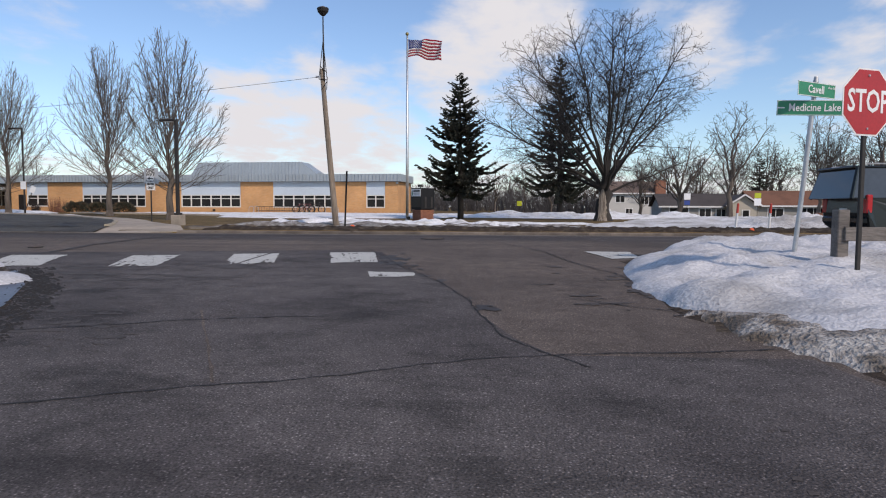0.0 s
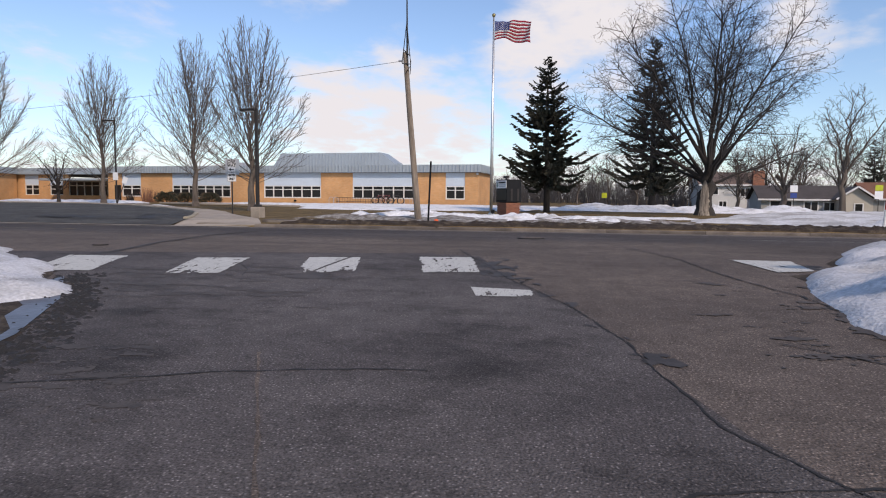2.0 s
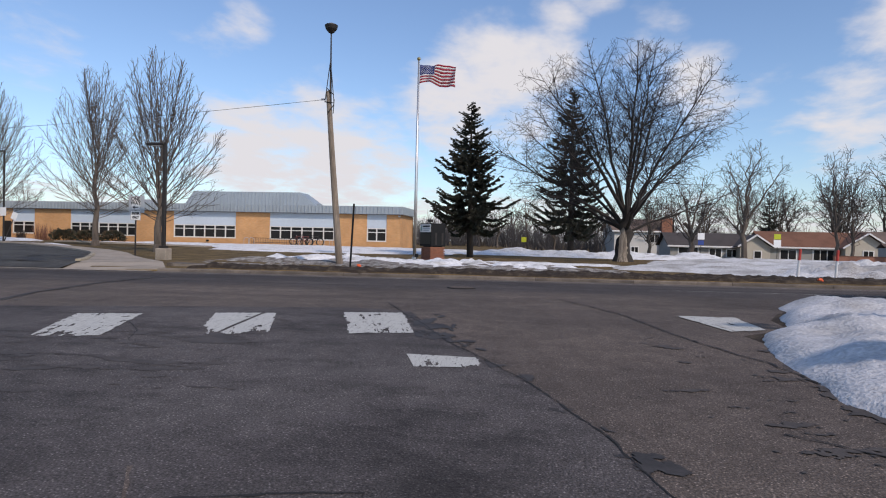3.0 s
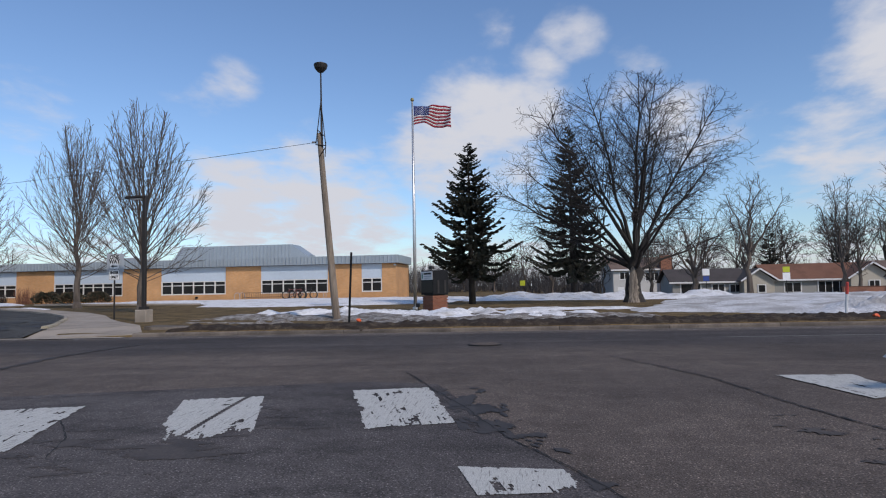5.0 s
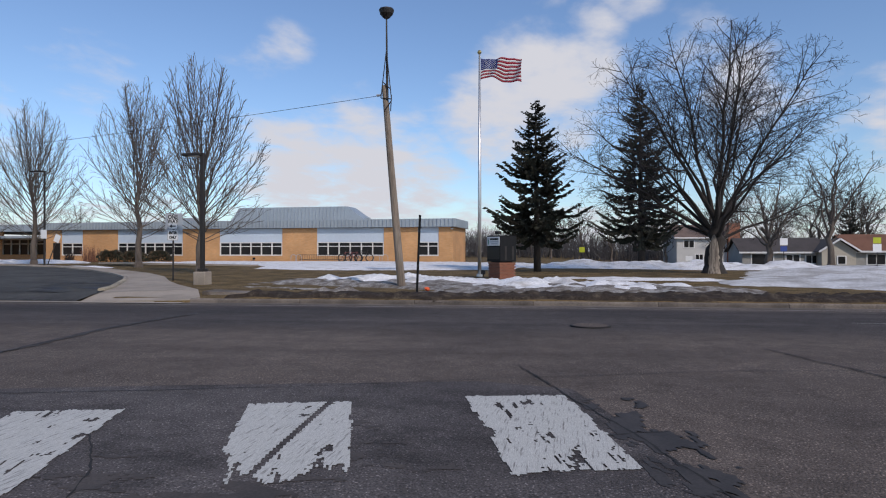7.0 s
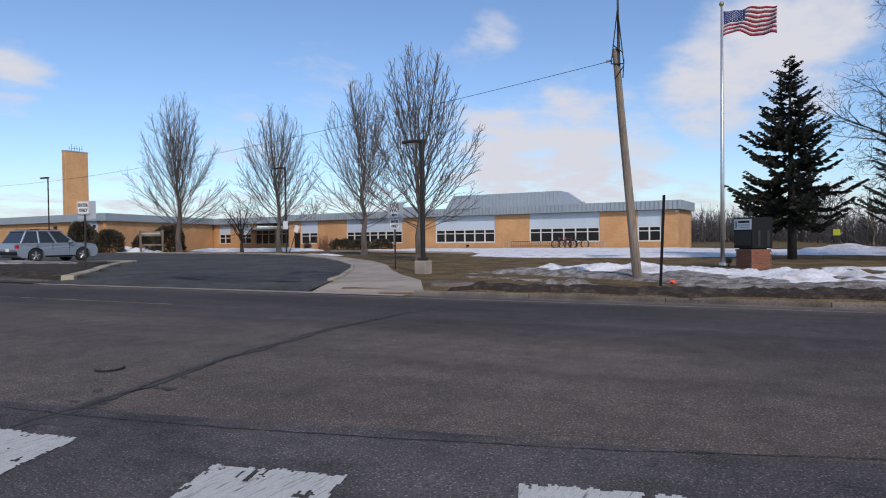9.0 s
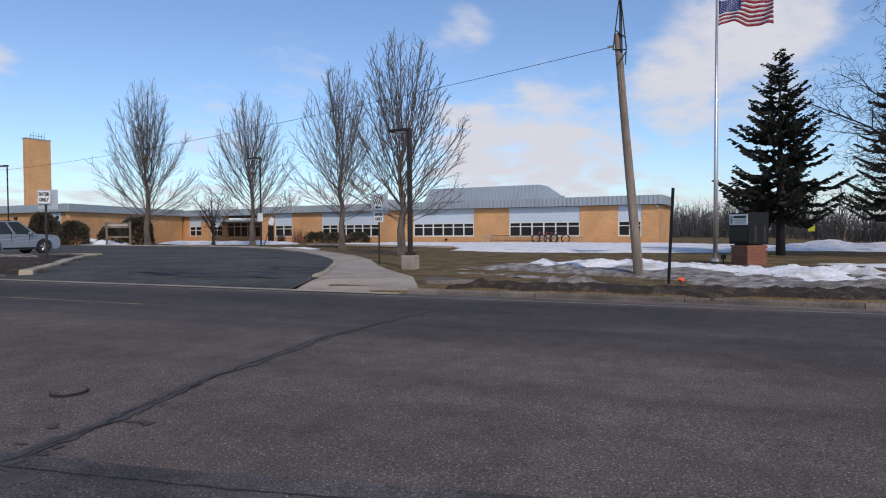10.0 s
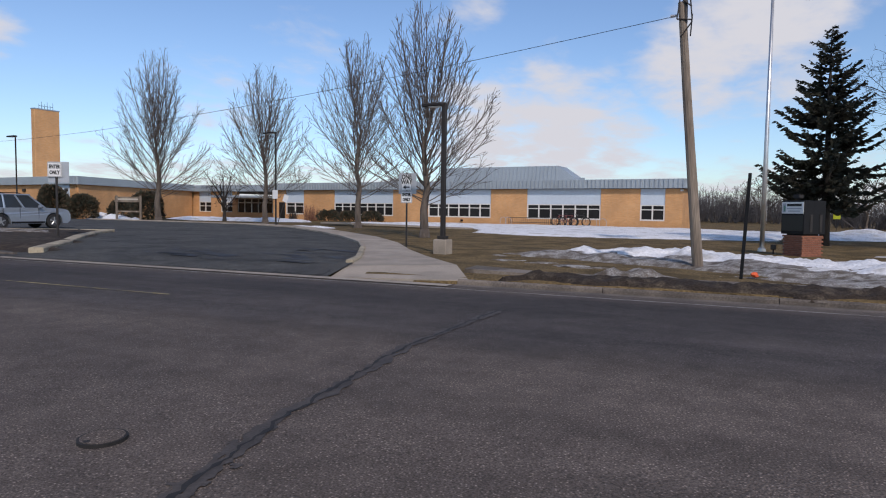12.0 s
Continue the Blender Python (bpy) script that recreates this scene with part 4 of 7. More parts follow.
def build_banks():
    tagged(mound("corner_ground", RIGHT_BANK, 0.13, 0.5, 0.9, MUD, road_z, 0.3, 0.5, lift=-0.02), "dead grass corner lot with patches of old snow", "ground", kind="structure")
    tagged(mound("corner_ground", LEFT_BANK, 0.10, 0.5, 0.9, MUD, road_z, 0.3, 0.5, lift=-0.02), "dead grass corner lot with patches of old snow", "ground", kind="structure")
    right = [(3.6, 21.9), (2.5, 20.1), (1.65, 17.9), (1.25, 16.2), (1.15, 15.0), (1.55, 13.7), (1.95, 12.6), (2.2, 11.9), (2.9, 11.2), (4.6, 11.6), (6.5, 13), (9, 15), (12, 17), (14, 19.5), (10, 21.6), (6, 22.2)]
    tagged(mound("snow_bank", right, 0.31, 0.50, 0.08, SNOW_GREY, road_z, 0.42, 0.95, lift=0.0), "melting ploughed snow bank heaped on the street corner", "snow bank", kind="stuff")
    tagged(mound("snow_fringe", [(1.4, 13.55), (1.78, 12.45), (2.1, 11.6), (2.6, 10.8), (3.8, 9.0), (4.6, 9.6), (3.6, 11.6), (2.4, 13.0)], 0.13, 0.5, 0.14, SNOW_DIRTY, road_z, 0.8, 1.6, lift=0.05), "gritty half-melted snow along the gutter", "snow", kind="stuff")
    left = [(-15, 18.9), (-12.6, 17.8), (-10.3, 16.6), (-8.5, 15.2), (-7.3, 14.2), (-7.0, 13.2), (-7.2, 12.2), (-7.6, 10), (-8.6, 7), (-16, 8), (-22, 14), (-20, 17.8)]
    tagged(mound("snow_bank", left, 0.24, 0.7, 0.12, SNOW_GREY, road_z, 0.6, 1.1, lift=0.02), "low dirty melting snow bank on the street corner", "snow bank", kind="stuff")
    rnd = random.Random(17)
    line = [(-8.2, 15.35), (-7.2, 14.4), (-6.5, 13.7), (-5.75, 12.6), (-5.2, 11.6), (-4.75, 10.7), (-4.3, 9.6), (-3.6, 8.0)]
    vs, fs = [], []
    for k in range(1500):
        q = rnd.random() * (len(line) - 1)
        a = Vector(line[int(q)]).lerp(Vector(line[int(q) + 1]), q - int(q)) + Vector((rnd.gauss(0.05, 0.12), rnd.gauss(0, 0.12)))
        r, h, t = rnd.uniform(0.015, 0.06), rnd.uniform(0.006, 0.025), rnd.uniform(0, 3)
        z = road_z(a.x, a.y) + 0.004
        b = len(vs)
        for m in range(5):
            w = t + m * 1.2566
            vs.append((a.x + r * math.cos(w) * rnd.uniform(0.6, 1.5), a.y + r * math.sin(w), z))
        vs.append((a.x, a.y, z + h))
        fs += [(b + m, b + (m + 1) % 5, b + 5) for m in range(5)]
    tagged(part("grit_line", (vs, fs), CRACK), "dark grit and leaf litter scattered in the gutter", "grit", kind="stuff")
    tagged(sheet("meltwater", [(-8.2, 15.2), (-6.9, 13.9), (-5.9, 12.5), (-5.2, 10.8), (-6.2, 9.0), (-7.5, 11), (-7.6, 13)], 0.5, ICE, road_z, 0.012), "shallow refrozen meltwater in the gutter", "puddle", kind="structure")


build_banks()

# ---- snow on the lawns ----


def build_snow():
    lab = "patch of old melting snow on the lawn"
    def patch(poly, h, w, step, m=SNOW, r=0.6, f=0.8, label=lab, lift=0.01):
        tagged(mound("snow_patch", poly, h, w, step, m, surface, r, f, lift=lift), label, "snow", kind="stuff")
    # ridges behind the verge
    patch([(-15.6, 38.3), (-13.2, 37.2), (-10.6, 36.6), (-7.8, 35.0), (-5.8, 33.4), (-3.4, 32.8), (0.2, 33.3), (0.9, 35.2), (-1.2, 37.5), (-4, 38.3), (-6.2, 38.6), (-8.8, 40.4), (-12, 42.0), (-14, 40.2)], 0.27, 0.7, 0.15, SNOW, 0.75, 1.1, "long ridge of old snow ploughed onto the lawn")
    patch([(-16.6, 37.6), (-13.4, 36.2), (-10.6, 35.4), (-8.0, 33.8), (-5.6, 32.7), (-3.2, 32.2), (2.2, 32.4), (2.6, 34.6), (-0.8, 37.0), (-8, 38.6), (-14, 39.8)], 0.20, 0.7, 0.2, SNOW_DIRTY, 0.6, 0.9, "grey granular skirt of the ploughed snow ridge")
    patch([(-8.6, 33.0), (-5.8, 31.9), (-3.0, 31.7), (-0.5, 31.8), (-1.5, 33.2), (-5, 33.8)], 0.14, 0.5, 0.16, SNOW_DIRTY, 0.8, 1.0, "gritty grey snow on the muddy verge")
    patch([(-11.5, 31.4), (-10.6, 30.9), (-9.5, 31.0), (-9.4, 31.9), (-10.6, 32.2)], 0.22, 0.4, 0.14, SNOW_DIRTY, 0.9, 1.6, "small dirty heap of old snow on the verge")
    for k, (x, y) in enumerate(((-15.5, 34.6), (-14.2, 34.2), (-13.2, 33.6), (-12.4, 33.4), (-16.6, 36.6))):
        patch([(x, y), (x + 0.7, y - 0.15), (x + 1.0, y + 0.2), (x + 0.3, y + 0.35)], 0.05, 0.2, 0.12, SNOW_DIRTY, 0.6, 2, "thin scrap of old snow on the grass")
    # thin sheets further in
    patch([(-5.2, 44.6), (-1.5, 42.8), (4.0, 42.6), (3.0, 44.6), (-2, 45.6)], 0.10, 0.6, 0.4)
    patch([(-48, 69), (-30, 65.4), (-15, 65.0), (-8, 68), (2, 66), (2, 72), (-14, 74.5), (-40, 75), (-50, 74)], 0.10, 1.2, 0.8, SNOW, 0.5, 0.5)
    patch([(-7, 60), (-2, 62), (6, 60.5), (14, 60), (15, 66), (4, 71), (-6, 70)], 0.55, 2.0, 0.5, SNOW, 0.8, 0.35, "broad ploughed snow ridge beyond the lawn")
    patch([(-46, 76.9), (-44, 70), (-34, 67), (-29, 62), (-26, 55.5), (-22, 53.2), (-15, 54.2), (-8.5, 56.5), (-7, 66), (-9, 74), (-15, 76.9)], 0.13, 1.0, 0.6, SNOW, 0.5, 0.4, "sheet of old snow before the school wall", lift=0.04)
    patch([(-14, 66), (-6, 63), (-3, 68), (-12, 72)], 0.25, 1.5, 0.6)
    # snow field and high bank towards the houses
    patch([(2.6, 39.4), (5.5, 38.6), (7.4, 36.4), (8.4, 33.4), (10.5, 32.4), (20, 32.8), (34, 34), (60, 40), (60, 96), (20, 96), (10, 80), (9, 60), (6.5, 54), (4.2, 45), (2.2, 42)], 0.20, 2.0, 0.6, SNOW_FIELD, 0.8, 0.5, "wide field of old snow before the houses")
    patch([(7.2, 34.2), (9.5, 32.6), (14, 32.8), (22, 34), (24, 38), (14, 40), (9, 38.5)], 0.50, 1.4, 0.25, SNOW_FIELD, 1.0, 0.9, "tall ploughed snow bank beside the road")
    # by the driveway and before the entrance
    patch([(-74, 67.5), (-66, 64.5), (-57, 65.5), (-52, 68.5), (-56, 72.5), (-66, 73), (-74, 71)], 0.30, 1.2, 0.5, SNOW, 0.7, 0.5, "sheet of old snow before the school entrance")
    patch([(-75.5, 58.6), (-72.6, 57.4), (-69.5, 58.2), (-70.5, 60.4), (-74, 60.6)], 1.0, 1.0, 0.3, SNOW, 0.8, 0.6, "heap of ploughed snow before the evergreen shrubs")
    patch([(-52, 54.5), (-44, 53.2), (-38, 53.2), (-38, 55.4), (-48, 57)], 0.14, 0.8, 0.5, SNOW, 0.7, 0.6)
    patch([(-68, 54.4), (-60.5, 52.6), (-58.5, 53.2), (-60, 55.4), (-66, 56.8)], 0.75, 1.4, 0.4, SNOW, 0.8, 0.5, "heap of ploughed snow beside the driveway")
    patch([(-45, 29.8), (-40.5, 31.4), (-36.6, 33.2), (-34.8, 32.0), (-38, 29.4), (-45, 27.8)], 0.22, 0.7, 0.35, SNOW_DIRTY, 0.7, 0.9, "melting snow on the traffic island", lift=0.30)


build_snow()

# ---- school ----


def build_school():
    X0, X1, Y, Z0 = -66.5, -16.2, 78.0, 0.1
    s = thing("school_building", 0, 0, 0, 0, "single-storey buff brick school with pale blue panels and metal fascia", "school")
    groups = [(-64.3, -61.3, 2, 0.85), (-56.5, -47.9, 7, 0.85), (-43.2, -35.5, 6, 0.85), (-31.4, -23.75, 6, 0.85), (-20.0, -17.75, 2, 0.85)]
    WT, PT = 2.36, 3.88
    # brick piers and spandrels between openings
    def wall(c, size):
        part("wall", boxed(c, size), BRICK, s, "buff orange brickwork")
    x = X0
    for a, b, n, sill in groups:
        wall(((x + a) / 2, Y + 0.15, (Z0 + PT) / 2 - 0.1), (a - x, 0.3, PT - Z0 + 0.2))
        wall(((a + b) / 2, Y + 0.15, (Z0 + sill) / 2 - 0.1), (b - a, 0.296, sill - Z0 + 0.2))
        x = b
    wall(((x + X1) / 2, Y + 0.15, (Z0 + PT) / 2 - 0.1), (X1 - x, 0.3, PT - Z0 + 0.2))
    wall((X1 - 0.15, Y + 3.8, (Z0 + PT) / 2 - 0.1), (0.3, 7.0, PT - Z0 + 0.2))
    wall((-25.2, Y + 15.6, (Z0 + PT) / 2 - 0.1), (0.3, 17.0, PT - Z0 + 0.2))
    wall(((-25 + X1) / 2, Y + 7.2, (Z0 + PT) / 2 - 0.1), (X1 + 25, 0.3, PT - Z0 + 0.2))
    wall(((X0 - 25) / 2, Y + 24.2, (Z0 + PT) / 2 - 0.1), (-25 - X0, 0.3, PT - Z0 + 0.2))
    for a, b, n, sill in groups:
        part("panel", boxed(((a + b) / 2, Y + 0.12, (WT + PT) / 2), (b - a, 0.1, PT - WT), 0.01), PANEL, s, "pale blue infill panel")
        w = part("window", boxed(((a + b) / 2, Y + 0.22, (sill + WT) / 2), (b - a, 0.03, WT - sill)), BLACK, s, "off-white window band with dark panes")
        fr = bmesh.new()
        box(fr, ((a + b) / 2, Y + 0.1, WT - 0.05), (b - a, 0.14, 0.1), 0.01)
        box(fr, ((a + b) / 2, Y + 0.1, sill + 0.07), (b - a, 0.16, 0.14), 0.01)
        box(fr, ((a + b) / 2, Y + 0.1, WT - 0.46), (b - a, 0.12, 0.09), 0.01)
        pw = (b - a) / n
        for i in range(n + 1):
            box(fr, (min(max(a + i * pw, a + 0.06), b - 0.06), Y + 0.1, (sill + WT) / 2), (0.13, 0.13, WT - sill), 0.01)
        part("frame", fr, FRAME_WHITE, w)
        for i in range(n):
            cx = a + (i + 0.5) * pw
            part("pane", boxed((cx, Y + 0.14, (sill + 0.14 + WT - 0.505) / 2), (pw - 0.12, 0.02, WT - 0.505 - sill - 0.14)), GLASS, w)
            part("pane", boxed((cx, Y + 0.14, WT - 0.26), (pw - 0.12, 0.02, 0.3)), GLASS, w)
    # fascia with standing seams
    part("fascia", boxed(((X0 - 25) / 2, Y + 12, 4.34), (-25 - X0, 24.8, 0.88), 0.02), METAL_ROOF, s, "grey-blue standing seam metal fascia")
    part("fascia", boxed(((X1 + 0.35 - 25) / 2, Y + 3.4, 4.34), (X1 + 0.35 + 25, 7.6, 0.88), 0.02), METAL_ROOF, s, "grey-blue standing seam metal fascia")
    rb = bmesh.new()
    k = X0
    while k < X1 + 0.3:
        box(rb, (k, Y - 0.45, 4.36), (0.07, 0.11, 0.84))
        k += 0.42
    part("seam", rb, METAL_ROOF, s)
    part("soffit_line", boxed(((X0 + X1) / 2, Y - 0.25, 3.885), (X1 - X0 + 0.66, 0.3, 0.03)), DARK_STEEL, s)
    # raised hall roof, set back
    bm = bmesh.new()
    yf, yb = 83.0, 86.5
    zt = 6.62
    a, b = -45.0, -27.2
    pts = [(a, yf, 4.7), (b, yf, 4.7), (b, yb, 4.7), (a, yb, 4.7), (a + 1.2, yf + 0.3, zt), (b - 2.75, yf + 0.3, zt), (b - 2.75, yb - 0.3, zt), (a + 1.2, yb - 0.3, zt)]
    vs = [bm.verts.new(p) for p in pts]
    for f in ((0, 1, 5, 4), (1, 2, 6, 5), (2, 3, 7, 6), (3, 0, 4, 7), (4, 5, 6, 7)):
        bm.faces.new([vs[i] for i in f])
    part("hall_roof", bm, METAL_ROOF, s, "raised metal mansard roof")
    rb2 = bmesh.new()
    k = a + 1.4
    while k < b - 2.85:
        d = Vector((0, 0.3, zt - 4.7))
        m = Euler((math.atan2(d.z, d.y), 0, 0)).to_matrix()
        box(rb2, (k, yf + 0.13, (4.7 + zt) / 2), (0.07, d.length, 0.12), rot=m)
        k += 0.45
    part("hall_seam", rb2, METAL_ROOF, s)
    part("vent", boxed((-26.4, 80.5, 4.95), (0.5, 0.4, 0.35), 0.03), METAL_ROOF, s)
    for x, z in ((-16.3, 3.72), (-38.9, 0.55)):
        lamp = part("wall_lamp", boxed((x, Y - 0.08, z), (0.28, 0.2, 0.2), 0.04), ALU if z > 2 else BLACK, s)
    part("rooftop_unit", boxed((-52, 86, 5.2), (2.2, 1.8, 0.8), 0.04), GALV, s)
    # entrance wall set back on the west, and west wing coming forward
    yb = 80.5
    e = bmesh.new()
    box(e, (-76.3, yb + 0.15, 0.5), (20, 0.3, 0.9))
    for x0, x1 in ((-86.2, -83.4), (-80.9, -78.9), (-76.6, -75.6), (-67.8, -66.4)):
        box(e, ((x0 + x1) / 2, yb + 0.15, 1.95), (x1 - x0, 0.32, 3.9))
    part("entrance_wall", e, BRICK, s, "buff brick entrance wall")
    for x0, x1 in ((-83.4, -80.9), (-78.9, -76.6)):
        part("panel", boxed(((x0 + x1) / 2, yb + 0.12, 3.15), (x1 - x0, 0.1, 1.5)), PANEL, s, "pale blue infill panel")
        glazing(s, x0, x1, yb, 0.95, 2.4, 2)
    glazing(s, -75.6, -67.8, yb, 0.3, 2.9, 6)
    part("canopy", boxed((-71.7, 78.6, 3.05), (9.4, 4.2, 0.3), 0.03), METAL_ROOF, s, "flat grey entrance canopy")
    part("entrance_fascia", boxed((-76, 92, 4.3), (20.5, 24.0, 0.9), 0.02), METAL_ROOF, s, "grey-blue metal fascia")
    door = part("door", boxed((-64.95, Y - 0.02, 1.25), (0.9, 0.06, 2.1), 0.01), GLASS, s, "glazed entrance door")
    part("door_frame", boxed((-64.95, Y - 0.01, 1.27), (1.02, 0.05, 2.2), 0.01), DARK_STEEL, door)


def glazing(s, a, b, y, z0, z1, n):
    w = part("window", boxed(((a + b) / 2, y + 0.2, (z0 + z1) / 2), (b - a, 0.03, z1 - z0)), GLASS, s, "dark window with off-white frame")
    fr = bmesh.new()
    for z in (z0 + 0.05, z1 - 0.05, z1 - 0.6):
        box(fr, ((a + b) / 2, y + 0.12, z), (b - a, 0.12, 0.1))
    for i in range(n + 1):
        box(fr, (a + (b - a) * i / n, y + 0.12, (z0 + z1) / 2), (0.11, 0.122, z1 - z0))
    part("frame", fr, FRAME_WHITE, w)


def build_wing():
    s = thing("school_wing", 0, 0, 0, 0, "buff brick school wing with metal fascia and tall brick chimney", "school")
    # east wall from the near corner back to the entrance
    a, b = Vector((-76.0, 58.0)), Vector((-84.5, 80.0))
    def run(p, q, z0, z1, t, name, m, label=""):
        d = q - p
        ang = math.atan2(d.y, d.x)
        bm = boxed((0, 0, 0), (d.length, t, z1 - z0), 0.01)
        ob = part(name, bm, m, s, label)
        ob.matrix_basis = pose((p.x + q.x) / 2, (p.y + q.y) / 2, (z0 + z1) / 2, 0, 0, math.degrees(ang))
    run(a, b, 0, 3.9, 0.3, "wall", BRICK, "buff orange brickwork")
    run(Vector((-120, 58)), a, 0, 3.9, 0.3, "wall", BRICK, "buff orange brickwork")
    run(a + Vector((0.3, -0.3)), b + Vector((0.3, 0)), 3.9, 4.8, 0.5, "fascia", METAL_ROOF, "grey-blue metal fascia")
    run(Vector((-120, 57.7)), a + Vector((0.3, -0.3)), 3.9, 4.8, 0.5, "fascia", METAL_ROOF, "grey-blue metal fascia")
    part("panel", boxed((-78.4, 57.82, 2.4), (2.6, 0.1, 3.0), 0.01), PANEL, s, "pale blue infill panel")
    roof = bmesh.new()
    vs = [roof.verts.new(p) for p in ((-120, 58, 4.6), (-76, 58, 4.6), (-84.5, 80, 4.6), (-84.5, 100, 4.6), (-120, 100, 4.6))]
    roof.faces.new(vs)
    part("roof", roof, METAL_ROOF, s)
    # chimney, with a cap and aerials
    ch = part("chimney", boxed((-94.1, 64.9, 7.0), (0.8, 3.2, 14.1), 0.04), BRICK, s, "tall buff brick chimney")
    part("chimney_cap", boxed((-94.1, 64.9, 14.08), (0.9, 3.3, 0.16), 0.03), METAL_ROOF, ch)
    t = Tubes()
    for i in range(6):
        p = Vector((-94.1, 64.1 + i * 0.36, 14.1))
        t.add([p, p + Vector((0, 0, 0.7 + 0.3 * (i % 2)))], [0.03, 0.02], 5)
    t.add([Vector((-94.1, 64.1, 14.55)), Vector((-94.1, 65.9, 14.55))], [0.025, 0.025], 5)
    part("rail", t.data(), DARK_STEEL, ch)
    for x in (-77.6, -80.8, -86):
        part("wall_lamp", boxed((x, 57.75, 3.3), (0.5, 0.25, 0.35), 0.05), DARK_STEEL, s)
    part("downpipe", tube([(-82.2, 57.7, 0.2), (-82.2, 57.7, 4.4)], [0.07, 0.07]), FRAME_WHITE, s)


build_school()
build_wing()

# ---- trees ----


def bezier(a, b, c, n):
    return [a * (1 - k / n) ** 2 + b * (2 * (k / n) * (1 - k / n)) + c * (k / n) ** 2 for k in range(n + 1)]


class Crown:
    """Bare crown whose limbs fill an envelope: its radius at each share of the height."""

    def __init__(self, h, reach, shape, form, seed, shift=0.0):
        self.h, self.reach, self.shape, self.form, self.shift = h, reach, shape, form, shift
        self.rnd = random.Random(seed)
        self.T, self.W = Tubes(), Tubes()

    def radius(self, z, a=0.0):
        lump = 1 + 0.16 * noise.noise((math.cos(a) * 1.4 + self.h, math.sin(a) * 1.4, z * 0.35))
        return self.reach * lump * float(np.interp(z / self.h, *self.shape))

    def outside(self, p):
        return math.hypot(p.x - self.shift, p.y) > self.radius(p.z, math.atan2(p.y, p.x)) * 1.04 or p.z > self.h

    def add(self, pts, r0, r1, level):
        n = len(pts) - 1
        sides = (9, 6, 4, 3, 3)[min(level, 4)]
        (self.T if level < 2 else self.W).add(pts, [r0 + (r1 - r0) * (k / n) ** 0.8 for k in range(n + 1)], sides, cap=False)

    def shoot(self, p, d, length, r, level):
        """A side shoot and, while levels remain, its own shoots."""
        f, rnd = self.form, self.rnd
        n = 4 if level == 2 else 3
        pts = [p.copy()]
        for k in range(n):
            d = (d + Vector((rnd.gauss(0, 1), rnd.gauss(0, 1), rnd.gauss(0, 1))) * f["wobble"] + Vector((0, 0, f["lift"][level - 1]))).normalized()
            q = pts[-1] + d * (length / n)
            if self.outside(q) and k:
                break
            pts.append(q)
        if len(pts) < 3:
            pts.append(pts[-1] + d * 0.1)
        self.add(pts, r, max(f["rmin"] * 0.55, r * 0.3), level)
        if level < f["levels"]:
            self.side(pts, level, r)

    def side(self, pts, level, r):
        f, rnd = self.form, self.rnd
        run = sum((b - a).length for a, b in zip(pts, pts[1:]))
        m = max(2, int(run * f["rate"][level - 1] * rnd.uniform(0.8, 1.2)))
        turn = rnd.random() * 6.28
        for k in range(m):
            q = f["from"][level - 1] + (0.98 - f["from"][level - 1]) * (k + rnd.random()) / m
            i = min(len(pts) - 2, int(q * (len(pts) - 1)))
            o = pts[i].lerp(pts[i + 1], q * (len(pts) - 1) - i)
            ax = (pts[i + 1] - pts[i]).normalized()
            sd = ax.orthogonal().normalized()
            sd.rotate(Matrix.Rotation(turn + k * 2.4 + rnd.uniform(-0.6, 0.6), 3, ax))
            ang = radians(rnd.uniform(*f["angle"][level - 1]))
            ln = (run * f["share"][level - 1] * (1 - 0.75 * q) + f["least"][level - 1]) * rnd.uniform(0.6, 1.15)
            self.shoot(o, ax * math.cos(ang) + sd * math.sin(ang), ln, max(f["rmin"], r * (1 - 0.6 * q) * f["thin"][level - 1]), level + 1)

    def grow(self, r, fork, leader):
        f, rnd = self.form, self.rnd
        wander = [Vector((rnd.gauss(0, 0.05) * k, rnd.gauss(0, 0.05) * k, 0.3 + (leader - 0.3) * k / 6)) for k in range(7)]
        self.T.add([Vector((0, 0, -0.15)), Vector((0, 0, 0.12)), Vector((0, 0, 0.5))], [r * 1.6, r * 1.28, r], 12)
        self.T.add([Vector((0, 0, 0.3))] + wander[1:], [r * (1 - f["tip"] * k / 6) for k in range(7)], 11, cap=False)
        for k in range(f["limbs"]):
            q = (k + 0.5) / f["limbs"]
            a = k * 2.39996 + rnd.uniform(-0.35, 0.35)
            tz = self.h * (f["low"] + (0.985 - f["low"]) * q ** f["rise"]) * rnd.uniform(0.96, 1.02)
            rad = self.radius(min(tz, self.h * 0.98), a) * (rnd.uniform(0.86, 1.0) if rnd.random() < 0.72 else rnd.uniform(0.35, 0.75))
            sz = min(leader * 0.98, fork + (leader - fork) * q * rnd.uniform(0.5, 1.0))
            i = min(5, max(0, int((sz - 0.3) / (leader - 0.3) * 6)))
            p0 = wander[i].lerp(wander[i + 1], max(0, (sz - 0.3) / (leader - 0.3) * 6 - i))
            p2 = Vector((math.cos(a) * rad + self.shift, math.sin(a) * rad, tz))
            p1 = p0.lerp(p2, 0.5) + Vector((math.cos(a) * rad * f["bow"][0], math.sin(a) * rad * f["bow"][0], (tz - sz) * f["bow"][1]))
            pts = bezier(p0, p1, p2, 9)
            for m in range(2, 9):
                pts[m] = pts[m] + Vector((rnd.gauss(0, 1), rnd.gauss(0, 1), rnd.gauss(0, 0.6))) * f["kink"]
            run = (p2 - p0).length
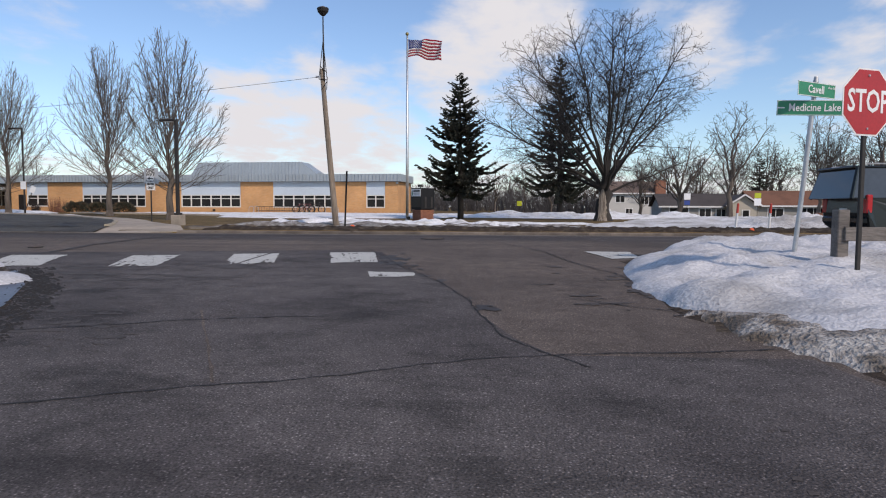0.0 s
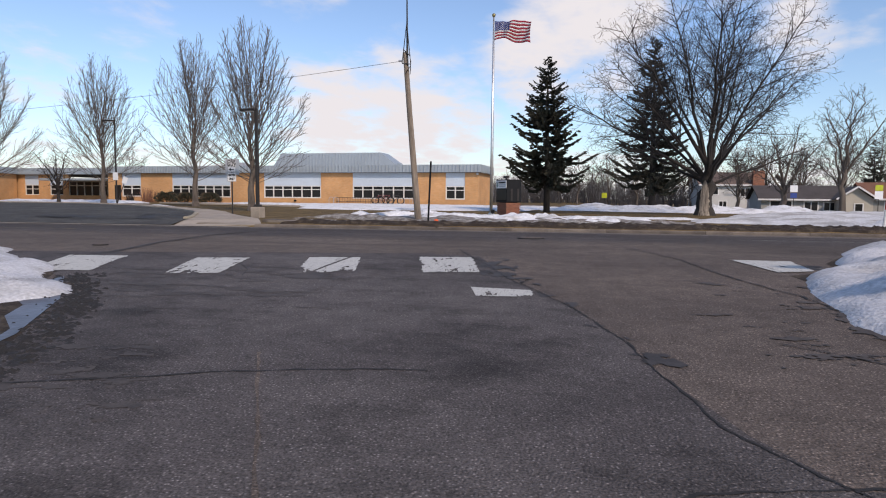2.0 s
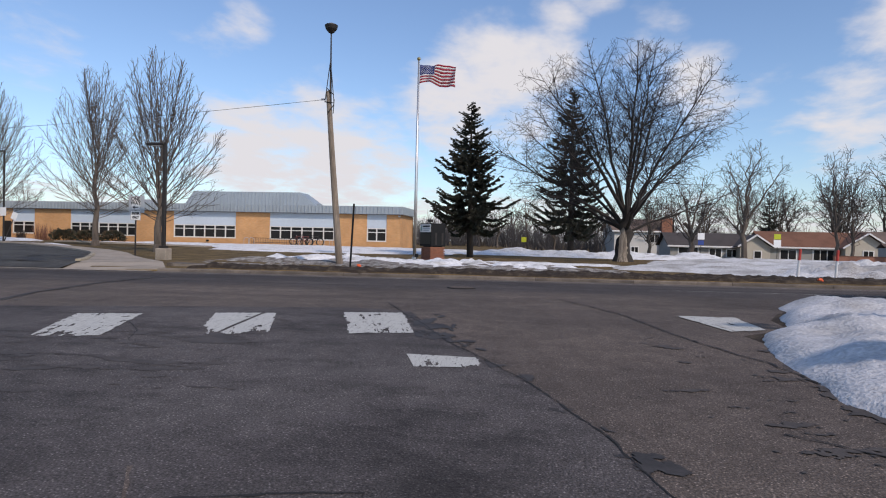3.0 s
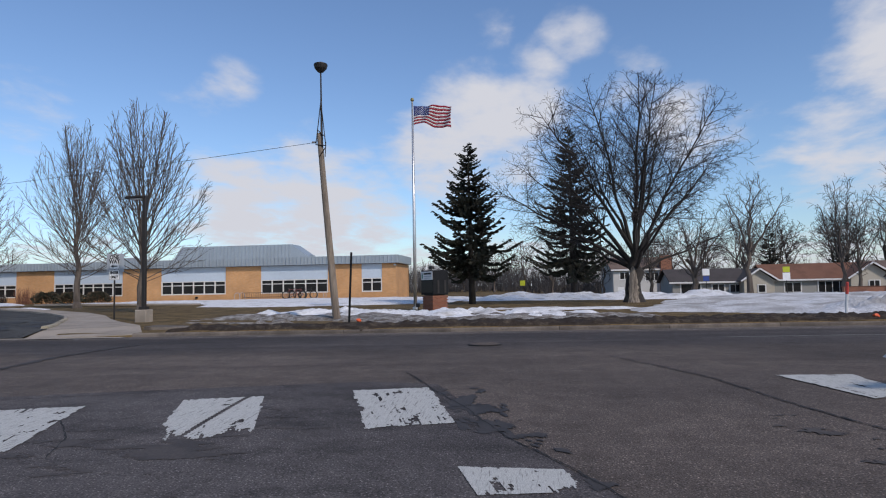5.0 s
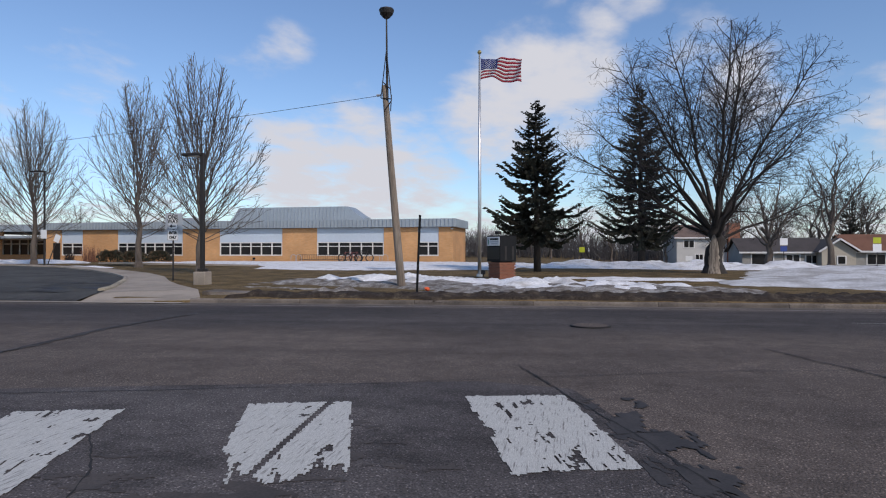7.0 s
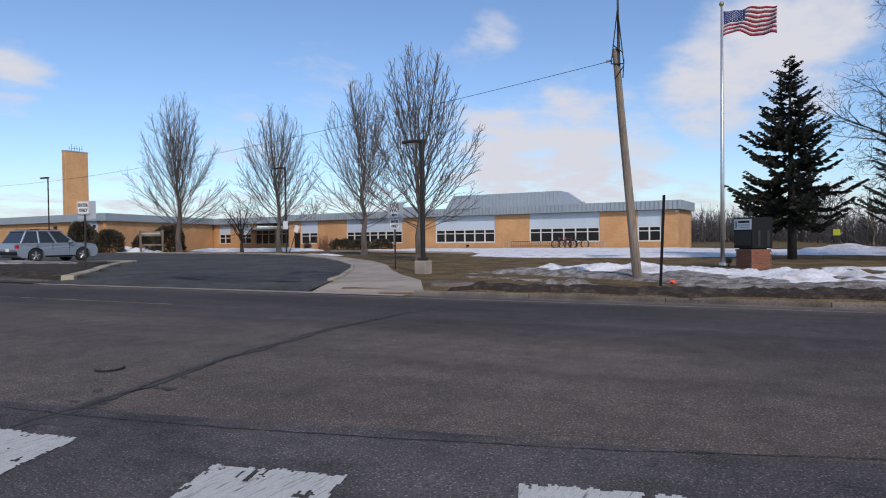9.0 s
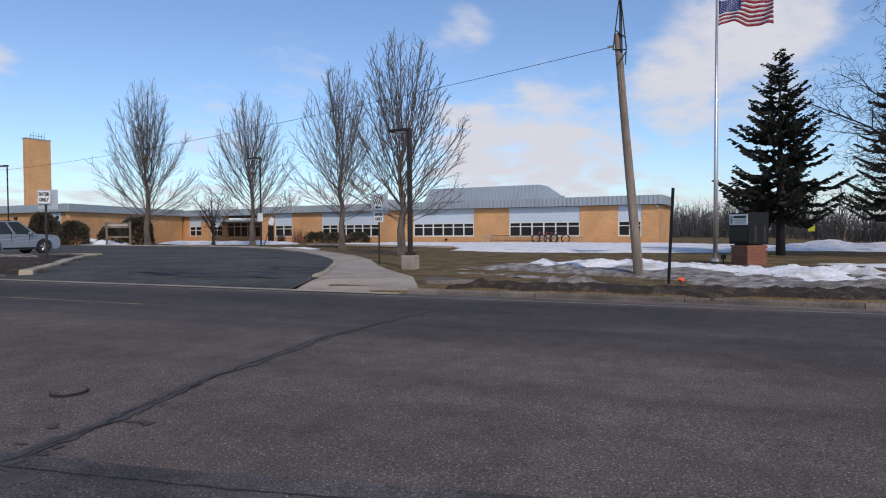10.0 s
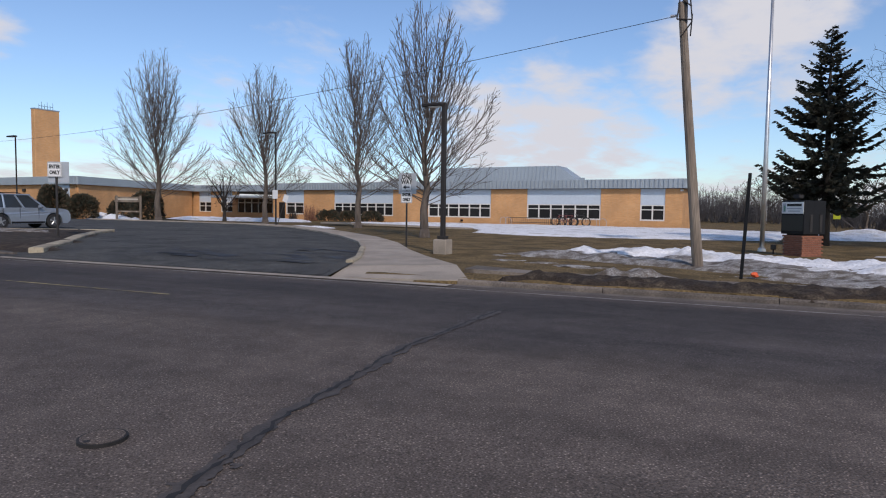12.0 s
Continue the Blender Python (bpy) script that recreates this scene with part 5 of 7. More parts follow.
            r0 = r * f["limb_r"] * min(1.15, run / (self.h * 0.6)) * rnd.uniform(0.8, 1.15)
            self.add(pts, r0, f["rmin"] * 1.2, 1)
            self.side(pts, 1, r0)


MAPLE = dict(limbs=52, low=0.25, rise=0.80, bow=(0.10, -0.09), kink=0.03, limb_r=0.20, tip=0.86, levels=3, wobble=0.045, lift=(0.05, 0.05, 0.04), rate=(2.2, 2.4), share=(0.34, 0.35), least=(0.5, 0.3),
             angle=((14, 36), (14, 38)), thin=(0.45, 0.6), rmin=0.0135)
MAPLE["from"] = (0.22, 0.15)
ELM = dict(limbs=19, low=0.29, rise=0.75, bow=(-0.02, 0.04), kink=0.07, limb_r=0.25, tip=0.35, levels=5, wobble=0.06, lift=(0.02, 0.01, -0.02, -0.03, -0.02), rate=(1.5, 2.3, 3.2, 3.8), share=(0.40, 0.44, 0.42, 0.4), least=(0.9, 0.5, 0.3, 0.2),
           angle=((24, 56), (26, 60), (26, 60), (26, 60)), thin=(0.42, 0.48, 0.55, 0.7), rmin=0.0095)
ELM["from"] = (0.28, 0.15, 0.12, 0.1)
YARD = dict(ELM, limbs=9, levels=4, kink=0.14, limb_r=0.42, wobble=0.10, lift=(0.05, 0.04, 0.02, 0.0), rate=(1.3, 1.9, 2.1), rmin=0.019, tip=0.5)
CRAB = dict(ELM, limbs=10, levels=4, kink=0.06, rate=(2.2, 2.8, 2.6), least=(0.3, 0.25, 0.2, 0.2), rmin=0.014, limb_r=0.5)
OVAL = ((0.12, 0.24, 0.34, 0.46, 0.62, 0.80, 0.92, 1.0), (0.55, 0.86, 1.0, 0.98, 0.84, 0.58, 0.36, 0.10))
DOME = ((0.16, 0.26, 0.38, 0.52, 0.68, 0.82, 0.92, 1.0), (0.35, 0.80, 0.98, 1.0, 0.92, 0.72, 0.48, 0.12))
VASE = ((0.2, 0.35, 0.55, 0.75, 0.9, 1.0), (0.35, 0.7, 1.0, 0.92, 0.6, 0.15))


def bare_tree(x, y, h, r, reach, fork, leader, form, shape, seed, label, group="", bark=BARK, twig=TWIG, shift=0.0):
    c = Crown(h, reach, shape, form, seed, shift)
    c.grow(r, fork, leader)
    e = thing("bare_tree", x, y, surface(x, y), 0, label, "tree", group)
    part("trunk", c.T.data(), bark, e, smooth=True)
    part("crown", c.W.data(), twig, e)
    return e


def bark_scar(e, r):
    """Strip of bare wood up the trunk."""
    vs, fs = [], []
    for i in range(15):
        z = -0.05 + 2.3 * i / 14
        rr = r * float(np.interp(z, (-0.1, 0.12, 0.5, 2.6), (1.5, 1.30, 1.05, 1.0))) + 0.012
        wd = 0.50 * math.sin(math.pi * min(1, 0.28 + 0.72 * i / 14)) ** 0.6 + 0.05
        for j in range(9):
            a = -1.75 + wd * (j / 4 - 1) * (1 + 0.35 * noise.noise((i * 0.9, j // 8 * 7.0, 1)))
            q = rr + 0.02 * noise.noise((j * 1.3, i * 0.35, 2))
            vs.append((q * math.cos(a), q * math.sin(a), z))
        if i:
            fs += [((i - 1) * 9 + j, (i - 1) * 9 + j + 1, i * 9 + j + 1, i * 9 + j) for j in range(8)]
    part("bark_scar", (vs, fs), mat("bare_scarred_wood", (0.30, 0.25, 0.20), 0.9, 0, 0.4, 3, 22, 0.8, color2=(0.10, 0.08, 0.065), stretch=(3, 3, 0.25)), e, "pale stripped wood", smooth=True)


def spruce(x, y, h, w, bare, seed, label, name="spruce_tree", dense=1.0, group=""):
    """Trunk with drooping whorls, each branch set with needle sprays."""
    rnd = random.Random(seed)
    e = thing(name, x, y, surface(x, y), 0, label, "tree", group)
    T = Tubes()
    lean = rnd.uniform(-0.02, 0.02)
    T.add([Vector((0, 0, -0.1)), Vector((lean * h * 0.4, 0, h * 0.4)), Vector((lean * h, 0, h * 0.98))], [0.018 * h + 0.05, 0.012 * h + 0.02, 0.015], 9)
    vs, fs = [], []
    z = bare
    while z < h * 0.985:
        f = (z - bare) / (h - bare)
        rad = w * (1 - f) ** 0.85 * (0.85 if f < 0.06 else 1) + 0.12
        for k in range(max(4, int((11 - 4 * f) * dense))):
            if rnd.random() < 0.14:
                continue
            a = rnd.uniform(0, 6.283)
            ln = rad * rnd.uniform(0.5, 1.0) * (1.15 if rnd.random() < 0.25 else 0.95)
            rise = rnd.uniform(-0.12, 0.12) + 0.35 * f - 0.10
            o = Vector((lean * z, 0, z + rnd.uniform(-0.15, 0.15)))
            ax = Vector((math.cos(a), math.sin(a), 0))
            pts = [o + ax * (ln * s) + Vector((0, 0, ln * (rise * s - 0.24 * math.sin(s * 2.6) * (1 - f) + 0.10 * s * s * 2))) for s in (0, 0.33, 0.66, 1.0)]
            T.add(pts, [0.035 * (1 - f) + 0.012, 0.022, 0.014, 0.006], 4, cap=False)
            sd = ax.cross(Vector((0, 0, 1)))
            m = max(8, int(ln * 27 * dense))
            for i in range(m):
                s = 0.14 + 0.86 * (i + rnd.random()) / m
                q = s * 3
                c = pts[min(2, int(q))].lerp(pts[min(2, int(q)) + 1], q - min(2, int(q)))
                side = rnd.choice((-1, 1))
                fl = (0.20 + 0.18 * rnd.random()) * (1.25 - 0.6 * s) * min(1.3, 0.55 + ln * 0.3)
                d = (ax * rnd.uniform(0.4, 1.0) + sd * side * rnd.uniform(0.3, 1.0) + Vector((0, 0, rnd.uniform(-0.45, 0.25)))).normalized()
                wv = d.cross(Vector((rnd.uniform(-.6, .6), rnd.uniform(-.6, .6), 1))).normalized() * fl * rnd.uniform(0.12, 0.22)
                b = len(vs)
                t = c + d * fl
                mid = c + d * fl * 0.5 + Vector((0, 0, 0.03))
                vs += [tuple(c), tuple(mid + wv), tuple(t), tuple(mid - wv), tuple(mid + Vector((0, 0, -fl * 0.3))), tuple(mid + Vector((0, 0, fl * 0.12)))]
                fs += [(b, b + 1, b + 2, b + 3), (b, b + 4, b + 2, b + 5)]
        z += (0.25 + 0.20 * rnd.random()) * (0.7 + 0.5 * (1 - f)) * max(0.8, h / 14)
    part("trunk", T.data(), BARK_DARK, e, smooth=True)
    part("crown", (vs, fs), NEEDLE, e, "dark green drooping needle sprays")
    return e


row = "row of bare trees along the driveway"
bare_tree(-25.1, 46.6, 13.0, 0.25, 4.5, 1.7, 7.6, MAPLE, OVAL, 21, "bare upright maple tree beside the concrete lamp base", row)
bare_tree(-37.2, 56.8, 15.3, 0.26, 4.7, 2.1, 9.0, MAPLE, OVAL, 6, "bare upright maple tree before the evergreen shrubs", row)
bare_tree(-49.8, 59.6, 14.7, 0.26, 5.0, 1.9, 8.6, MAPLE, OVAL, 20, "bare upright maple tree beside the driveway", row)
bare_tree(-59.0, 55.3, 16.2, 0.30, 5.3, 2.1, 9.4, MAPLE, OVAL, 13, "bare upright maple tree at the driveway bend", row)
bare_tree(-60.5, 64.5, 6.6, 0.17, 3.6, 0.9, 2.6, CRAB, DOME, 15, "small bare ornamental tree before the entrance", bark=BARK_DARK, twig=TWIG_DARK)
ELM_R = 0.52
bark_scar(bare_tree(4.4, 52.6, 14.6, ELM_R, 9.3, 1.9, 3.4, ELM, DOME, 3, "large spreading bare elm tree with a pale scarred trunk", bark=BARK_DARK, twig=TWIG_DARK, shift=-0.8), ELM_R)
spruce(-5.87, 53.3, 10.85, 3.6, 2.3, 3, "tall dark spruce tree with bare lower trunk on the lawn", dense=1.0)
spruce(1.9, 69.5, 15.8, 4.6, 2.2, 4, "tall dark spruce tree standing behind the bare elm", dense=1.05)


def far_trees():
    group = "bare trees behind the houses"
    # yard trees before and between the houses
    for k, (x, y, h, r, reach) in enumerate(((22.4, 86.4, 14.2, 0.36, 5.2), (17.3, 90.0, 10.8, 0.40, 5.4), (32.3, 86.7, 14.0, 0.22, 3.2), (34.6, 87.9, 10.4, 0.22, 3.0), (36.8, 82.1, 15.2, 0.42, 6.4), (44.0, 84.5, 14.0, 0.36, 5.8), (13.5, 96, 9.5, 0.25, 4.0))):
        bare_tree(x, y, h, r, reach, h * 0.16, h * 0.42, YARD, VASE, 90 + k, "tall bare tree with grey forking limbs among the houses", group, twig=TWIG_MID)
    base = [bare_tree(x, y, h, r, h * 0.33, h * 0.16, h * 0.5, dict(YARD, rmin=0.03), VASE, 60 + k, "tall bare tree behind the houses", group, twig=TWIG_MID) for k, (x, y, h, r) in enumerate(((46, 118, 14, 0.3), (60, 112, 17, 0.34), (10.5, 122, 9, 0.2)))]
    spots = [(40, 128, 1, .85), (36, 134, 1, .8), (24, 132, 0, .9), (14, 138, 0, .8), (8, 130, 2, 1.0), (52, 128, 1, .9), (68, 106, 1, .9), (2, 126, 2, 1.0), (-3, 132, 2, 1.1), (-8, 120, 2, .9), (-11.5, 124, 2, .85), (-14, 128, 2, .8), (18, 122, 2, 1.1), (74, 120, 0, 1.1), (84, 104, 1, 1.0), (-78, 130, 0, .7), (-100, 120, 0, .8), (54, 120, 0, 1.0), (29, 128, 0, .85), (20, 128, 2, 1.2), (64, 124, 1, .9), (6, 142, 0, .7), (-6, 146, 2, 1.1), (12, 150, 0, .7), (-25, 121, 2, .75), (33, 122, 0, .8), (38, 119, 2, 1.2), (48, 124, 1, .8), (57, 118, 0, 1.0), (66, 114, 1, .8), (71, 128, 1, .9), (26, 119, 2, 1.1), (44, 132, 1, .8)]
    for i, (x, y, k, sc) in enumerate(spots):
        copy_thing(base[k], pose(x, y, surface(x, y), 0, 0, 71 * i) @ Matrix.Scale(sc, 4))
    # brush line at the end of the fields
    rnd = random.Random(8)
    W = Tubes()
    for i in range(760):
        x = rnd.uniform(-34, 40)
        y = rnd.uniform(125, 160)
        x += 8 if y < 135 and x > 20 else 0
        z = surface(x, y)
        hh = rnd.uniform(2.5, 6.5)
        p = Vector((x, y, z))
        for k in range(5):
            q = p + Vector((rnd.gauss(0, .8), rnd.gauss(0, .8), hh * rnd.uniform(.6, 1)))
            m = p.lerp(q, .5) + Vector((rnd.gauss(0, .2), 0, 0))
            W.add([p, m, q], [.05, .04, .015], 3, cap=False)
            for j in range(4):
                a = m.lerp(q, rnd.random())
                W.add([a, a + Vector((rnd.gauss(0, .5), rnd.gauss(0, .5), rnd.uniform(.3, 1.1)))], [.025, .01], 3, cap=False)
    tagged(part("thicket", W.data(), TWIG), "far line of bare brush at the field edge", "brush", kind="stuff")
    spruce(34.4, 113.5, 10.6, 3.3, 0.8, 31, "dark spruce tree behind the brown-roofed house", dense=0.7)
    spruce(43.8, 112.5, 9.6, 2.8, 0.8, 32, "dark spruce tree behind the houses", dense=0.7)


far_trees()


def shrub(x, y, w, d, h, seed, m, label, twiggy=False, name="shrub"):
    rnd = random.Random(seed)
    e = thing(name, x, y, surface(x, y), 0, label, "shrub")
    if twiggy:
        W = Tubes()
        for i in range(150):
            b = Vector((rnd.uniform(-w / 3, w / 3), rnd.uniform(-d / 3, d / 3), 0))
            t = b + Vector((rnd.gauss(0, w * .16), rnd.gauss(0, d * .16), h * rnd.uniform(.6, 1.05)))
            W.add([b, b.lerp(t, .5) + Vector((rnd.gauss(0, .04), 0, 0)), t], [.014, .011, .005], 3, cap=False)
        part("stems", W.data(), m, e)
        return e
    vs, fs = [], []
    for i in range(int(1500 * w * h / 3)):
        a, c = rnd.uniform(0, 6.283), rnd.uniform(0, 1) ** 0.6
        rr = rnd.uniform(.55, 1.0) * math.sqrt(max(0.02, 1 - (c * .97) ** 3))
        lump = 1 + .55 * noise.noise((math.cos(a) * 1.6 + seed, math.sin(a) * 1.6, c * 2.2))
        p = Vector((math.cos(a) * rr * lump * w / 2, math.sin(a) * rr * d / 2, c * h * (0.75 + .5 * lump * .5)))
        dr = Vector((math.cos(a) + rnd.gauss(0, .5), math.sin(a) + rnd.gauss(0, .5), .5 + rnd.gauss(0, .5))).normalized()
        sd = dr.orthogonal().normalized() * .05
        b = len(vs)
        q = p + dr * rnd.uniform(.14, .3)
        vs += [tuple(p - sd), tuple(p + sd), tuple(q + sd * .4), tuple(q - sd * .4)]
        fs.append((b, b + 1, b + 2, b + 3))
    part("foliage", (vs, fs), m, e)
    part("stem", tube([(0, 0, -.05), (0, 0, h * .5)], [.05, .03], 6), BARK_DARK, e)
    return e


for i, (x, w) in enumerate(((-55.6, 3.0), (-52.6, 3.2), (-49.4, 3.2))):
    shrub(x, 75.8, w, 1.7, 1.15, 70 + i, SHRUB, "clipped dark evergreen shrub under the school windows")
shrub(-58.6, 76.2, 2.6, 1.3, 1.9, 75, mat("reddish_stems", (0.22, 0.10, 0.07), .9, 0, .3, 3, 20), "leafless reddish shrub against the brick wall", True)
shrub(-61.5, 76.2, 1.6, 1.0, 1.1, 76, TWIG_DARK, "leafless low shrub against the brick wall", True)
for i, (x, y, w, h) in enumerate(((-76.2, 55.4, 4.6, 3.4), (-71.8, 56.0, 3.4, 2.6), (-63.4, 57.4, 4.2, 2.9), (-67.6, 57.4, 2.2, 2.0))):
    shrub(x, y, w, 2.6, h, 80 + i, SHRUB, "dark bushy evergreen shrub beside the school wing")

# ---- signs, poles and lamps ----


def octagon(r, t):
    bm = bmesh.new()
    a = [bm.verts.new((r * math.cos(math.pi / 8 + i * math.pi / 4), 0, r * math.sin(math.pi / 8 + i * math.pi / 4))) for i in range(8)]
    f = bm.faces.new(a)
    g = bmesh.ops.extrude_face_region(bm, geom=[f])
    for v in g["geom"]:
        if isinstance(v, bmesh.types.BMVert):
            v.co.y += t
    return bm


def face(z, y=-0.006, x=0.0):
    """Pose of lettering on a plate that faces -y."""
    return pose(x, y, z, 90, 0, 0)


def plate(w, h, z, t=0.004, y=0.0, x=0.0, r=0.02):
    return boxed((x, y, z), (w, t, h), 0.0015)


def build_stop_sign():
    s = thing("stop_sign", 3.665, 14.33, -0.15, 27, "red octagonal stop sign on a dark steel post in snow", "stop sign")
    part("post", boxed((0, 0.03, 1.28), (0.06, 0.035, 2.76), 0.006), DARK_STEEL, s, "dark steel channel post")
    p = part("plate", octagon(0.412, 0.004), SIGN_WHITE, s, "white-edged octagonal plate")
    p.location = (0, 0, 2.38)
    q = part("red_face", octagon(0.392, 0.003), SIGN_RED, p)
    q.location = (0, -0.004, 0)
    text("lettering", "STOP", 0.36, SIGN_WHITE, p, face(0.0, -0.007), sx=0.74, bold=0.006)
    for z in (-0.3, 0.3):
        b = part("bolt", tube([(0, -0.004, z), (0, -0.016, z)], [0.014, 0.012], 8), GALV, p)


def build_street_sign():
    s = thing("street_name_sign", 4.03, 17.0, 0.0, 0, "two green street name blades on a galvanised post", "street sign")
    part("post", tube([(-0.12, 0, 0), (0.0, 0, 1.4), (0.12, 0, 2.98)], [0.036, 0.036, 0.034]), GALV, s)
    part("cap", tube([(0.12, 0, 2.95), (0.12, 0, 3.04)], [0.04, 0.028]), GALV, s)
    b = part("blade", plate(1.05, 0.235, 0.0), SIGN_GREEN, s, "green blade with white lettering")
    b.matrix_basis = pose(0.10, -0.04, 2.56, 0, 2.5, -8)
    text("lettering", "Medicine Lake", 0.165, SIGN_WHITE, b, face(0.0, -0.006, 0.0), sx=0.76, bold=0.002)
    text("suffix", "Rd", 0.07, SIGN_WHITE, b, face(0.05, -0.006, 0.475))
    part("border", frame_bars(1.05, 0.235), SIGN_WHITE, b)
    part("arrow_mark", plate(0.1, 0.02, 0.0, 0.003, -0.005, -0.465), SIGN_WHITE, b)
    c = part("blade", plate(0.80, 0.22, 0.0), SIGN_GREEN, s, "green blade with white lettering")
    c.matrix_basis = pose(0.12, -0.05, 2.83, 0, 1.5, 30)
    text("lettering", "Cavell", 0.17, SIGN_WHITE, c, face(0.0, -0.006, -0.02), sx=0.82, bold=0.002)
    text("suffix", "Ave N", 0.06, SIGN_WHITE, c, face(0.05, -0.006, 0.31))
    part("border", frame_bars(0.80, 0.22), SIGN_WHITE, c)


def frame_bars(w, h, t=0.008):
    bm = bmesh.new()
    for z in (-h / 2 + t, h / 2 - t):
        box(bm, (0, -0.0035, z), (w - 0.01, 0.003, t))
    for x in (-w / 2 + t, w / 2 - t):
        box(bm, (x, -0.0035, 0), (t, 0.0031, h - 0.01))
    return bm


def build_fence():
    s = thing("wooden_fence", 4.05, 15.75, -0.05, 9, "low weathered grey wooden rail fence beside the snow", "fence")
    for i in range(4):
        part("post", boxed((2.35 * i, 0, 0.52), (0.16, 0.16, 1.06), 0.012), WOOD_GREY, s)
        if i < 3:
            for z in (0.30, 0.72):
                part("rail", boxed((2.35 * i + 1.17, -0.1, z + 0.01 * i), (2.34, 0.045, 0.19), 0.006), WOOD_GREY, s)


def arrow_left(w, h):
    bm = bmesh.new()
    box(bm, (0.03 * w, 0, 0), (w * 0.75, 0.003, h * 0.28))
    vs = [bm.verts.new(p) for p in ((-w / 2, -0.0016, 0), (-w * 0.12, -0.0016, h / 2), (-w * 0.12, -0.0016, -h / 2))]
    bm.faces.new(vs)
    return bm


def build_one_way():
    z0 = surface(-21.2, 38.5)
    s = thing("one_way_sign", -21.2, 38.5, z0, 10, "white one way and enter only signs on a dark post", "traffic sign")
    part("post", boxed((0, 0.03, 1.5), (0.07, 0.04, 3.1), 0.006), DARK_STEEL, s)
    part("back_plate", plate(0.78, 0.85, 2.62, 0.004, 0.055, 0.02), SIGN_BACK, s, "grey back of another sign")
    a = part("plate", plate(0.46, 0.66, 0), SIGN_WHITE, s, "white plate with black lettering")
    a.location = (0, 0, 2.66)
    part("border", frame_bars(0.45, 0.65, 0.012), SIGN_BLACK, a)
    text("lettering", "ONE", 0.26, SIGN_BLACK, a, face(0.215), sx=0.8, bold=0.011)
    text("lettering", "WAY", 0.26, SIGN_BLACK, a, face(0.02), sx=0.8, bold=0.011)
    ar = part("arrow", arrow_left(0.34, 0.17), SIGN_BLACK, a)
    ar.location = (0, -0.006, -0.19)
    b = part("plate", plate(0.50, 0.48, 0), SIGN_WHITE, s, "white plate with black lettering")
    b.location = (0, 0, 2.06)
    part("border", frame_bars(0.49, 0.47, 0.012), SIGN_BLACK, b)
    text("lettering", "ENTER", 0.17, SIGN_BLACK, b, face(0.1), sx=0.72, bold=0.011)
    text("lettering", "ONLY", 0.17, SIGN_BLACK, b, face(-0.1), sx=0.72, bold=0.011)


def build_enter():
    s = thing("enter_only_sign", -32.35, 30.75, 0.3, 38, "white enter only sign on a dark post on the island", "traffic sign")
    part("post", boxed((0, 0.03, 1.5), (0.09, 0.045, 3.1), 0.006), DARK_STEEL, s)
    part("back_plate", plate(0.86, 0.86, 2.72, 0.004, 0.055, 0.08), SIGN_BACK, s, "grey back of another sign")
    s.scale = (0.88, 1, 0.94)
    b = part("plate", plate(0.58, 0.60, 0), SIGN_WHITE, s, "white plate with black lettering")
    b.location = (-0.06, 0, 2.82)
    part("border", frame_bars(0.56, 0.58, 0.014), SIGN_BLACK, b)
    text("lettering", "ENTER", 0.21, SIGN_BLACK, b, face(0.12), sx=0.72, bold=0.011)
    text("lettering", "ONLY", 0.21, SIGN_BLACK, b, face(-0.12), sx=0.72, bold=0.011)


def build_utility_pole():
    x, y = -9.53, 35.2
    s = thing("utility_pole", x, y, surface(x, y) - 0.1, 0, "leaning weathered wooden pole carrying a street lamp mast", "utility pole")
    tx = -0.70
    part("pole", tube([(0, 0, 0), (tx * 0.33, 0.05, 2.4), (tx * 0.66, 0.1, 4.8), (tx, 0.15, 7.5)], [0.15, 0.135, 0.12, 0.105], 12), WOOD_POLE, s, "weathered grey-brown timber pole")
    m = part("mast", tube([(tx + 0.12, 0.1, 6.92), (tx + 0.10, 0.1, 8.82), (tx + 0.09, 0.1, 9.97)], [0.055, 0.035, 0.03], 8), DARK_STEEL, s, "dark steel mast")
    t = Tubes()
    for a, b in (((-0.1, 7.02), (0.10, 8.72)), ((0.3, 6.97), (0.10, 8.82)), ((0.28, 7.32), (-0.05, 7.62)), ((-0.1, 7.02), (0.3, 6.97)), ((0.27, 6.52), (0.3, 7.12)), ((0.02, 6.52), (0.3, 6.92))):
        t.add([Vector((tx + a[0], 0.02, a[1])), Vector((tx + b[0], 0.04, b[1]))], [0.02, 0.02], 6)
    part("brace", t.data(), DARK_STEEL, s, "dark steel braces and cables")
    lamp = part("lamp_head", tube([(tx + 0.09, 0.1, 9.92), (tx + 0.09, 0.1, 9.97), (tx + 0.09, 0.1, 10.10), (tx + 0.09, 0.1, 10.24), (tx + 0.09, 0.1, 10.28)], [0.05, 0.13, 0.24, 0.28, 0.26], 16), DARK_STEEL, s, "dark bowl-shaped lamp head")
    part("lens", tube([(tx + 0.09, 0.1, 10.28), (tx + 0.09, 0.1, 10.37)], [0.24, 0.05], 16), GALV, lamp)
    part("insulator", tube([(tx - 0.12, 0.1, 7.14), (tx - 0.28, 0.1, 7.14)], [0.035, 0.05], 8), GALV, s)
    # overhead cable to the west
    a, b = Vector((x + tx - 0.25, y + 0.1, surface(x, y) + 7.02)), Vector((-110, 49.5, 9.6))
    pts = [a.lerp(b, i / 40) - Vector((0, 0, 4 * 2.0 * (i / 40) * (1 - i / 40))) for i in range(41)]
    tagged(part("overhead_cable", tube(pts, [0.009] * 41, 5), BLACK), "thin black overhead cable running from the pole", "cable")


